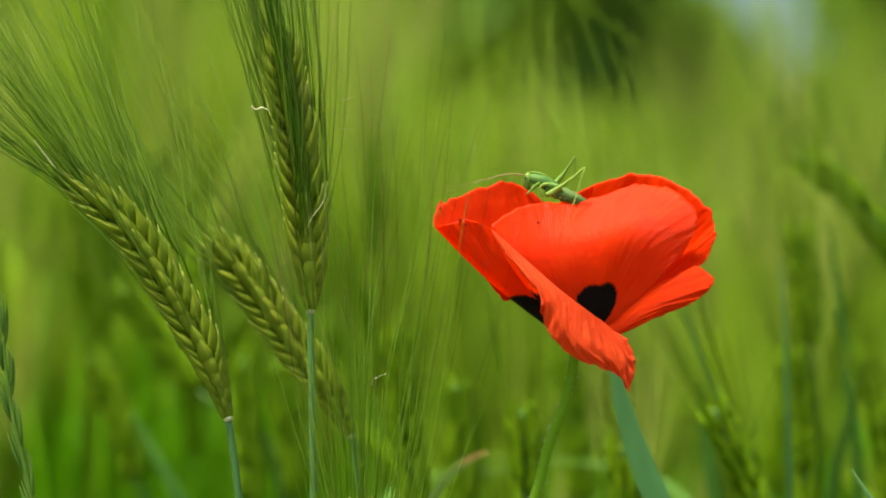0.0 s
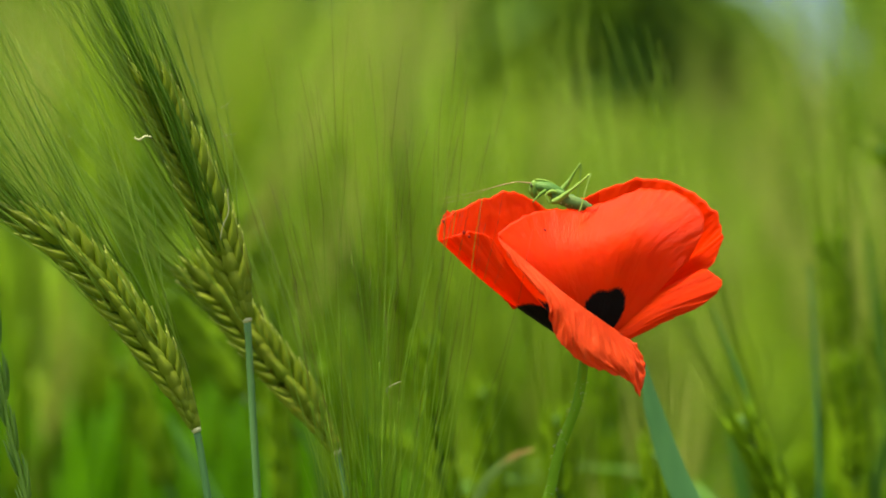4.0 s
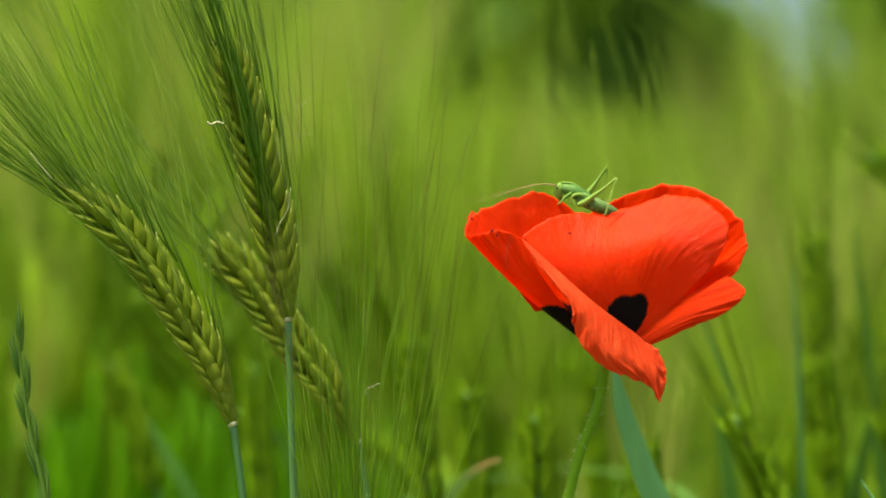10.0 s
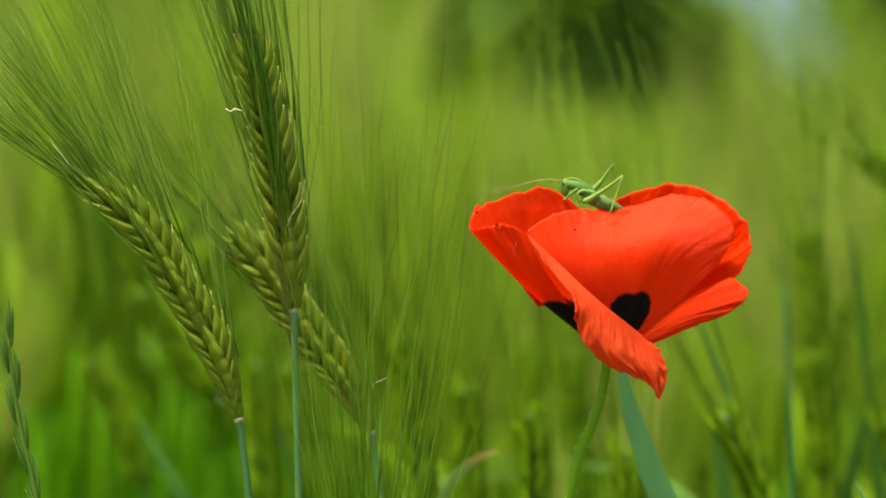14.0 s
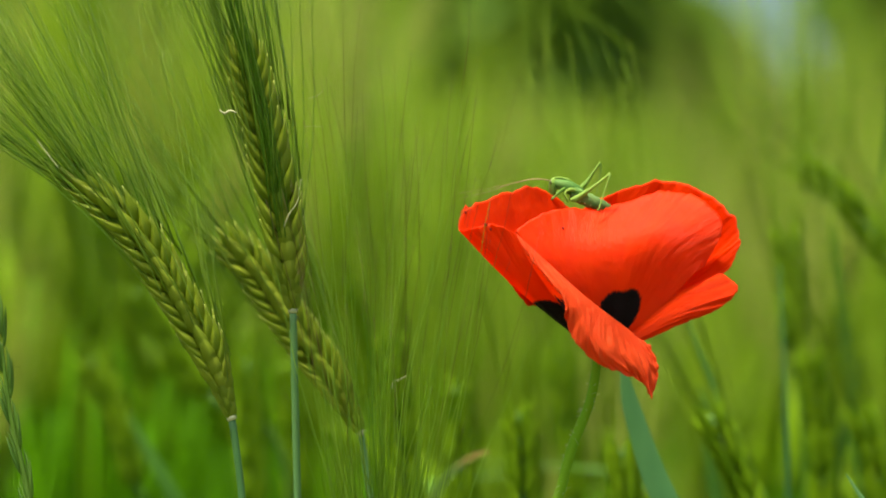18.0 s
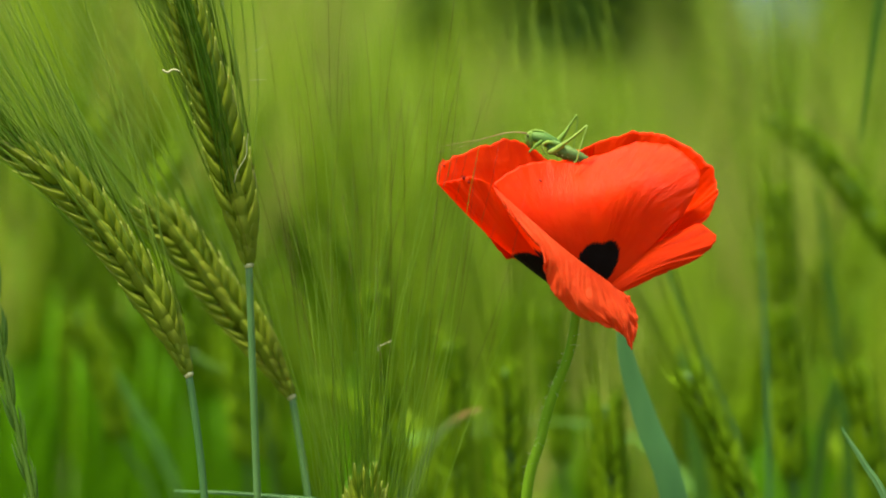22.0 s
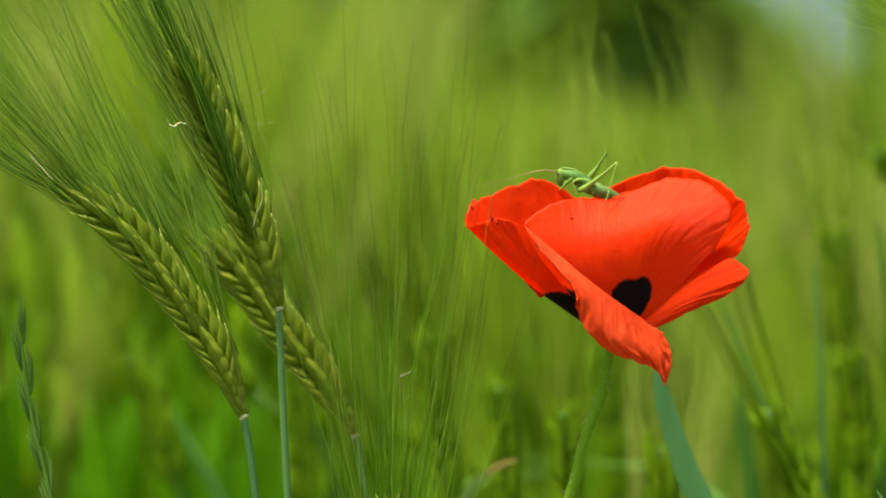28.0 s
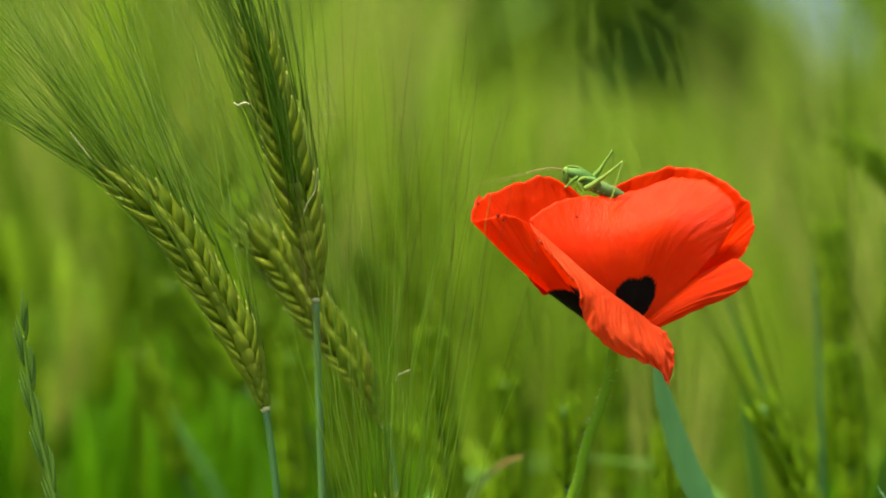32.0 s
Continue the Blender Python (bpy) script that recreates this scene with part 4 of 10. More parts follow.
# ---- the field behind ----
def template(rng, height, droop, blades=3, awns=26, rings=10, wide=1.0, leafy_to=0.9, blade=1.0):
    """A joined barley plant: stem, drooping blades, ear and awns, for the part of the field that cannot be told apart."""
    shapes = []
    bend = rng.uniform(-0.05, 0.05)
    base = np.array([bend, rng.uniform(-0.03, 0.03), height])
    stem = spline([(0, 0, 0), (bend * 0.2, 0, height * 0.5), base], 7)
    shapes.append((*tube(stem, (0.0019, 0.0014), 4), 0))
    for k in range(blades):
        h = height * rng.uniform(0.25, leafy_to)
        a = rng.uniform(0, 6.28)
        out, ln = np.array([math.cos(a), math.sin(a), 0]), rng.uniform(0.14, 0.26)
        p0 = np.array([bend * h / height * 0.6, 0, h])
        pts = spline([p0, p0 + out * ln * 0.12 + [0, 0, ln * 0.5], p0 + out * ln * 0.36 + [0, 0, ln * rng.uniform(0.75, 1.0)]], 6)
        shapes.append((*ribbon(pts, np.array((0.006, 0.008, 0.006, 0.001)) * blade, np.cross(out, (0, 0, 1)), 0.1), 0))
    a = rng.uniform(0, 6.28)
    out = np.array([math.cos(a), math.sin(a), 0])
    ln = rng.uniform(0.06, 0.085)
    axis = spline([base, base + out * ln * droop * 0.3 + [0, 0, ln * 0.5], base + out * ln * droop + [0, 0, ln * (1 - 0.4 * droop)]], rings)
    rr = 0.0052 * np.interp(np.linspace(0, 1, rings), np.linspace(0, 1, 10), [0.5, 1.0, 0.85, 1.1, 0.9, 1.1, 0.85, 0.95, 0.7, 0.25])
    shapes.append((*tube(axis, rr, 6), 1))
    ax = axis[-1] - axis[0]
    ax /= np.linalg.norm(ax)
    for k in range(awns):
        p = axis[rng.randint(1, rings)]
        d = ax + rng.normal(0, 0.085, 3)
        q = p + d / np.linalg.norm(d) * rng.uniform(0.09, 0.15)
        e = np.cross(d, rng.normal(0, 1, 3))
        e *= 0.00035 * wide / np.linalg.norm(e)
        m = (p + q) / 2 + rng.normal(0, 0.002, 3)
        shapes.append((np.array([p - e, p + e, m - e * 0.8, m + e * 0.8, q - e * 0.3, q + e * 0.3]), [(0, 1, 3, 2), (2, 3, 5, 4)], None, 2))
    V, F, S, o = [], [], [], 0
    for v, f, u, s in shapes:
        V.append(v)
        F += [tuple(np.array(q) + o) for q in f]
        S += [s] * len(f)
        o += len(v)
    return np.vstack(V), F, S


def scatter(name, label, places, rng, temps):
    """Join many plants into one sheet of barley."""
    V, S, o = [], [], 0
    loops, sizes = [], []
    for x, y, turn, size, lx, ly in places:
        v, fl, fs, s = temps[rng.randint(len(temps))]
        c, q = math.cos(turn), math.sin(turn)
        w = np.stack([v[:, 0] * c - v[:, 1] * q, v[:, 0] * q + v[:, 1] * c, v[:, 2]], 1) * size
        w[:, 0] += x + lx * w[:, 2] ** 2
        w[:, 1] += y + ly * w[:, 2] ** 2
        w[:, 2] -= 0.01
        V.append(w), loops.append(fl + o), sizes.append(fs), S.append(s)
        o += len(v)
    V, loops, sizes, S = np.vstack(V), np.concatenate(loops), np.concatenate(sizes), np.concatenate(S)
    me = bpy.data.meshes.new(name)
    me.vertices.add(len(V))
    me.vertices.foreach_set("co", V.ravel())
    me.loops.add(len(loops))
    me.loops.foreach_set("vertex_index", loops.astype(np.int32))
    me.polygons.add(len(sizes))
    me.polygons.foreach_set("loop_start", np.r_[0, np.cumsum(sizes)[:-1]].astype(np.int32))
    me.polygons.foreach_set("material_index", S.astype(np.int32))
    me.update(calc_edges=True)
    me.validate()
    for m in (FIELD_GREEN, FIELD_EAR, FIELD_AWN, FIELD_AWN_STRAW):
        me.materials.append(m)
    return tagged(new(name, me), label, "barley", kind="stuff")


def make_field():
    rng = np.random.RandomState(11)

    def kinds(n, low, high, **more):
        made = []
        for k in range(n):
            v, f, s = template(rng, rng.uniform(low, high), rng.uniform(0.0, 0.6), **more)
            made.append((v, np.concatenate([np.array(q) for q in f]), np.array([len(q) for q in f]), np.array(s) + (np.array(s) == 2) * (k % 4 == 0)))  # every fourth kind has ripe, straw-coloured awns
        return made

    near = kinds(18, 0.48, 0.62, blades=0, awns=64, wide=0.9)
    bare = kinds(12, 0.48, 0.62, blades=0, awns=64, wide=0.9)
    far = kinds(14, 0.52, 0.66, blades=1, awns=22, rings=5, wide=1.8, leafy_to=0.35, blade=0.7)
    rest = kinds(10, 0.50, 0.66, blades=2, awns=7, rings=4, wide=3.0)

    def spot(x, y):
        way = x / y if y > 1 else -1
        size = 0.99 if way < -0.035 else 0.83 if way < 0 else 0.82 if way < 0.065 else 0.9  # the crop is thin and short behind the poppy
        return x, y, rng.uniform(0, 6.28), size * rng.uniform(0.9, 1.1), rng.normal(0.04, 0.06), rng.normal(0, 0.05)

    bands = []
    for y0, y1, n in ((1.4, 1.7, 46), (1.7, 2.2, 260), (2.2, 3.0, 400), (3.0, 4.6, 720), (4.6, 7.5, 1650), (7.5, 13.0, 2200)):
        spots = []
        for i in range(n):
            y = math.sqrt(rng.uniform(y0 * y0, y1 * y1))
            x = rng.uniform(-1, 1) * (0.14 * y + 0.15)
            spots.append(spot(x, y))
        bands.append(scatter("barley_field", "green ripening barley with pale awns swaying behind the poppy", spots, rng, bare if y1 < 2.5 else near if y1 < 5 else far))
    # the rest of the crop, on both sides and behind the camera
    spots = []
    while len(spots) < 6500:
        x, y = rng.uniform(-4.5, 4.5), rng.uniform(-2.5, 13)
        if abs(x) > 0.135 * max(y, 0) + (0.24 if y > 1.9 else 0.65) and math.hypot(x, y) > 1.2:
            spots.append(spot(x, y))
    scatter("barley_field", "green ripening barley round the poppy", spots, rng, rest)
    return bands


bands = make_field()


def motions():
    walk(poppy, [(0, pose(0.0255, 0.8992, 0.0005, 0, -1.03, 0)), (0.5, pose(0.0255, 0.8992, 0.0003, 0, -0.81, 0)), (1, pose(0.0255, 0.8992, 0.0006, 0, -0.55, 0)), (1.5, pose(0.0255, 0.8992, 0.0006, 0, -0.15, 0)), (2, pose(0.0255, 0.8992, 0.0004, 0, 0.09, 0)), (2.5, pose(0.0255, 0.8992, 0.0008, 0, -0.22, 0)), (3, pose(0.0255, 0.8992, 0.0012, 0, -0.89, 0)), (3.5, pose(0.0255, 0.8992, 0.0009, 0, -1.39, 0)), (4, pose(0.0255, 0.8992, 0.0004, 0, -1.64, 0)), (4.5, pose(0.0255, 0.8992, 0.0003, 0, -1.72, 0)), (6.5, pose(0.0255, 0.8992, -0.0009, 0, -0.44, 0)), (7, pose(0.0255, 0.8992, -0.0007, 0, -0.48, 0)), (7.5, pose(0.0255, 0.8992, -0.0009, 0, -0.96, 0)), (8, pose(0.0255, 0.8992, -0.0012, 0, -1.36, 0)), (8.5, pose(0.0255, 0.8992, -0.0015, 0, -1.58, 0)), (9, pose(0.0255, 0.8992, -0.0011, 0, -1.46, 0)), (9.5, pose(0.0255, 0.8992, -0.0007, 0, -1.04, 0)), (10, pose(0.0255, 0.8992, -0.0003, 0, -0.68, 0)), (10.5, pose(0.0255, 0.8992, -0.0007, 0, -0.55, 0)), (11, pose(0.0255, 0.8992, -0.0009, 0, -0.80, 0)), (11.5, pose(0.0255, 0.8992, -0.0008, 0, -1.29, 0)), (12, pose(0.0255, 0.8992, -0.0005, 0, -1.74, 0)), (12.5, pose(0.0255, 0.8992, -0.0003, 0, -1.55, 0)), (13, pose(0.0255, 0.8992, -0.0002, 0, -1.11, 0)), (13.5, pose(0.0255, 0.8992, -0.0005, 0, -0.69, 0)), (14, pose(0.0255, 0.8992, -0.0008, 0, -0.44, 0)), (14.5, pose(0.0255, 0.8992, -0.0009, 0, -0.64, 0)), (16.5, pose(0.0255, 0.8992, -0.0006, 0, -0.90, 0)), (17, pose(0.0255, 0.8992, -0.0006, 0, -0.55, 0)), (17.5, pose(0.0255, 0.8992, -0.0004, 0, -0.45, 0)), (18, pose(0.0255, 0.8992, -0.0003, 0, -0.43, 0)), (18.5, pose(0.0255, 0.8992, -0.0002, 0, -0.22, 0)), (19, pose(0.0255, 0.8992, -0.0000, 0, -0.03, 0)), (19.5, pose(0.0255, 0.8992, 0.0003, 0, 0.27, 0)), (20, pose(0.0255, 0.8992, 0.0004, 0, 0.33, 0)), (20.5, pose(0.0255, 0.8992, 0.0001, 0, 0.06, 0)), (21, pose(0.0255, 0.8992, 0.0002, 0, -0.26, 0)), (21.5, pose(0.0255, 0.8992, 0.0004, 0, -0.54, 0)), (22, pose(0.0255, 0.8992, 0.0008, 0, -0.56, 0)), (22.5, pose(0.0255, 0.8992, 0.0014, 0, -0.30, 0)), (23, pose(0.0255, 0.8992, 0.0019, 0, 0.15, 0)), (23.5, pose(0.0255, 0.8992, 0.0021, 0, 0.37, 0)), (24, pose(0.0255, 0.8992, 0.0021, 0, 0.07, 0)), (24.5, pose(0.0255, 0.8992, 0.0021, 0, -0.49, 0)), (25, pose(0.0255, 0.8992, 0.0013, 0, -0.99, 0)), (25.5, pose(0.0255, 0.8992, 0.0011, 0, -1.31, 0)), (27.5, pose(0.0255, 0.8992, 0.0020, 0, -0.88, 0)), (28, pose(0.0255, 0.8992, 0.0021, 0, -1.16, 0)), (28.5, pose(0.0255, 0.8992, 0.0018, 0, -1.41, 0)), (29, pose(0.0255, 0.8992, 0.0014, 0, -1.35, 0)), (29.5, pose(0.0255, 0.8992, 0.0009, 0, -1.17, 0)), (30, pose(0.0255, 0.8992, 0.0008, 0, -1.15, 0)), (30.5, pose(0.0255, 0.8992, 0.0013, 0, -1.26, 0)), (31, pose(0.0255, 0.8992, 0.0015, 0, -1.39, 0)), (31.5, pose(0.0255, 0.8992, 0.0015, 0, -1.30, 0)), (32, pose(0.0255, 0.8992, 0.0012, 0, -1.09, 0))])
    walk(poppy_head, [(0, pose(0.0203, 0, 0.5764, 0, -0.00, 0)), (0.5, pose(0.0203, 0, 0.5764, 0, -0.51, 0)), (1, pose(0.0203, 0, 0.5764, 0, -0.77, 0)), (1.5, pose(0.0203, 0, 0.5764, 0, -0.94, 0)), (2, pose(0.0203, 0, 0.5764, 0, 1.74, 0)), (2.5, pose(0.0203, 0, 0.5764, 0, 0.25, 0)), (3, pose(0.0203, 0, 0.5764, 0, -1.08, 0)), (3.5, pose(0.0203, 0, 0.5764, 0, -1.16, 0)), (4, pose(0.0203, 0, 0.5764, 0, -0.92, 0)), (4.5, pose(0.0203, 0, 0.5764, 0, -0.99, 0)), (6.5, pose(0.0203, 0, 0.5764, 0, 0.82, 0)), (7, pose(0.0203, 0, 0.5764, 0, -0.07, 0)), (7.5, pose(0.0203, 0, 0.5764, 0, -1.45, 0)), (8, pose(0.0203, 0, 0.5764, 0, -0.48, 0)), (8.5, pose(0.0203, 0, 0.5764, 0, 0.08, 0)), (9, pose(0.0203, 0, 0.5764, 0, -0.75, 0)), (9.5, pose(0.0203, 0, 0.5764, 0, -0.23, 0)), (10, pose(0.0203, 0, 0.5764, 0, -0.18, 0)), (10.5, pose(0.0203, 0, 0.5764, 0, 1.19, 0)), (11, pose(0.0203, 0, 0.5764, 0, 1.52, 0)), (11.5, pose(0.0203, 0, 0.5764, 0, 0.38, 0)), (12, pose(0.0203, 0, 0.5764, 0, -0.10, 0)), (12.5, pose(0.0203, 0, 0.5764, 0, -0.31, 0)), (13, pose(0.0203, 0, 0.5764, 0, -0.35, 0)), (13.5, pose(0.0203, 0, 0.5764, 0, 0.96, 0)), (14, pose(0.0203, 0, 0.5764, 0, 1.32, 0)), (14.5, pose(0.0203, 0, 0.5764, 0, 1.62, 0)), (16.5, pose(0.0203, 0, 0.5764, 0, -0.09, 0)), (17, pose(0.0203, 0, 0.5764, 0, 0.46, 0)), (17.5, pose(0.0203, 0, 0.5764, 0, 0.36, 0)), (18, pose(0.0203, 0, 0.5764, 0, 0.09, 0)), (18.5, pose(0.0203, 0, 0.5764, 0, -0.11, 0)), (19, pose(0.0203, 0, 0.5764, 0, 0.03, 0)), (19.5, pose(0.0203, 0, 0.5764, 0, -0.01, 0)), (20, pose(0.0203, 0, 0.5764, 0, -0.13, 0)), (20.5, pose(0.0203, 0, 0.5764, 0, 0.43, 0)), (21, pose(0.0203, 0, 0.5764, 0, 0.15, 0)), (21.5, pose(0.0203, 0, 0.5764, 0, -0.14, 0)), (22, pose(0.0203, 0, 0.5764, 0, -0.64, 0)), (22.5, pose(0.0203, 0, 0.5764, 0, -0.91, 0)), (23, pose(0.0203, 0, 0.5764, 0, -0.77, 0)), (23.5, pose(0.0203, 0, 0.5764, 0, -0.48, 0)), (24, pose(0.0203, 0, 0.5764, 0, -0.41, 0)), (24.5, pose(0.0203, 0, 0.5764, 0, -0.71, 0)), (25, pose(0.0203, 0, 0.5764, 0, 0.02, 0)), (25.5, pose(0.0203, 0, 0.5764, 0, -0.47, 0)), (27.5, pose(0.0203, 0, 0.5764, 0, -0.92, 0)), (28, pose(0.0203, 0, 0.5764, 0, -1.20, 0)), (28.5, pose(0.0203, 0, 0.5764, 0, -1.80, 0)), (29, pose(0.0203, 0, 0.5764, 0, -1.58, 0)), (29.5, pose(0.0203, 0, 0.5764, 0, 0.54, 0)), (30, pose(0.0203, 0, 0.5764, 0, 1.35, 0)), (30.5, pose(0.0203, 0, 0.5764, 0, 0.00, 0)), (31, pose(0.0203, 0, 0.5764, 0, -0.11, 0)), (31.5, pose(0.0203, 0, 0.5764, 0, -0.78, 0)), (32, pose(0.0203, 0, 0.5764, 0, -0.38, 0))])
    walk(side_petal, [(0, pose(0.00004, 0, -0.00006, 0, 0.37, 0)), (0.5, pose(0.00005, 0, -0.00007, 0, 0.48, 0)), (1, pose(-0.00008, 0, 0.00012, 0, -0.78, 0)), (1.5, pose(-0.00030, 0, 0.00045, 0, -2.97, 0)), (2, pose(0.00013, 0, -0.00020, 0, 1.33, 0)), (2.5, pose(0.00000, 0, -0.00000, 0, 0.00, 0)), (3, pose(0.00004, 0, -0.00006, 0, 0.41, 0)), (3.5, pose(-0.00004, 0, 0.00006, 0, -0.42, 0)), (4, pose(-0.00010, 0, 0.00015, 0, -0.97, 0)), (4.5, pose(0.00015, 0, -0.00023, 0, 1.52, 0)), (6.5, pose(-0.00009, 0, 0.00013, 0, -0.87, 0)), (7, pose(-0.00001, 0, 0.00002, 0, -0.13, 0)), (7.5, pose(0.00003, 0, -0.00005, 0, 0.31, 0)), (8, pose(-0.00032, 0, 0.00046, 0, -3.08, 0)), (8.5, pose(-0.00022, 0, 0.00033, 0, -2.21, 0)), (9, pose(-0.00029, 0, 0.00043, 0, -2.88, 0)), (9.5, pose(0.00009, 0, -0.00015, 0, 0.96, 0)), (10, pose(0.00004, 0, -0.00006, 0, 0.38, 0)), (10.5, pose(0.00003, 0, -0.00005, 0, 0.30, 0)), (11, pose(0.00001, 0, -0.00001, 0, 0.05, 0)), (11.5, pose(0.00002, 0, -0.00004, 0, 0.25, 0)), (12, pose(0.00005, 0, -0.00007, 0, 0.47, 0)), (12.5, pose(0.00010, 0, -0.00015, 0, 1.01, 0)), (13, pose(0.00006, 0, -0.00009, 0, 0.62, 0)), (13.5, pose(0.00007, 0, -0.00011, 0, 0.70, 0)), (14, pose(0.00002, 0, -0.00004, 0, 0.25, 0)), (14.5, pose(-0.00002, 0, 0.00003, 0, -0.23, 0)), (16.5, pose(0.00006, 0, -0.00010, 0, 0.65, 0)), (17, pose(0.00005, 0, -0.00007, 0, 0.47, 0)), (17.5, pose(0.00005, 0, -0.00007, 0, 0.47, 0)), (18, pose(0.00005, 0, -0.00008, 0, 0.52, 0)), (18.5, pose(0.00002, 0, -0.00002, 0, 0.16, 0)), (19, pose(0.00000, 0, 0.00000, 0, 0.00, 0)), (19.5, pose(0.00001, 0, -0.00002, 0, 0.10, 0)), (20, pose(0.00005, 0, -0.00008, 0, 0.51, 0)), (20.5, pose(0.00004, 0, -0.00006, 0, 0.42, 0)), (21, pose(0.00003, 0, -0.00005, 0, 0.30, 0)), (21.5, pose(0.00002, 0, -0.00002, 0, 0.16, 0)), (22, pose(0.00008, 0, -0.00013, 0, 0.86, 0)), (22.5, pose(0.00005, 0, -0.00008, 0, 0.51, 0)), (23, pose(0.00008, 0, -0.00012, 0, 0.80, 0)), (23.5, pose(0.00003, 0, -0.00005, 0, 0.30, 0)), (24, pose(-0.00000, 0, 0.00000, 0, -0.00, 0)), (24.5, pose(0.00003, 0, -0.00005, 0, 0.33, 0)), (25, pose(0.00003, 0, -0.00005, 0, 0.31, 0)), (25.5, pose(0.00006, 0, -0.00009, 0, 0.57, 0)), (27.5, pose(0.00008, 0, -0.00012, 0, 0.78, 0)), (28, pose(-0.00003, 0, 0.00004, 0, -0.27, 0)), (28.5, pose(0.00004, 0, -0.00006, 0, 0.39, 0)), (29, pose(0.00005, 0, -0.00007, 0, 0.47, 0)), (29.5, pose(0.00003, 0, -0.00005, 0, 0.31, 0)), (30, pose(0.00000, 0, -0.00001, 0, 0.04, 0)), (30.5, pose(0.00001, 0, -0.00001, 0, 0.06, 0)), (31, pose(-0.00004, 0, 0.00006, 0, -0.42, 0)), (31.5, pose(0.00002, 0, -0.00003, 0, 0.17, 0)), (32, pose(0.00001, 0, -0.00002, 0, 0.10, 0))])
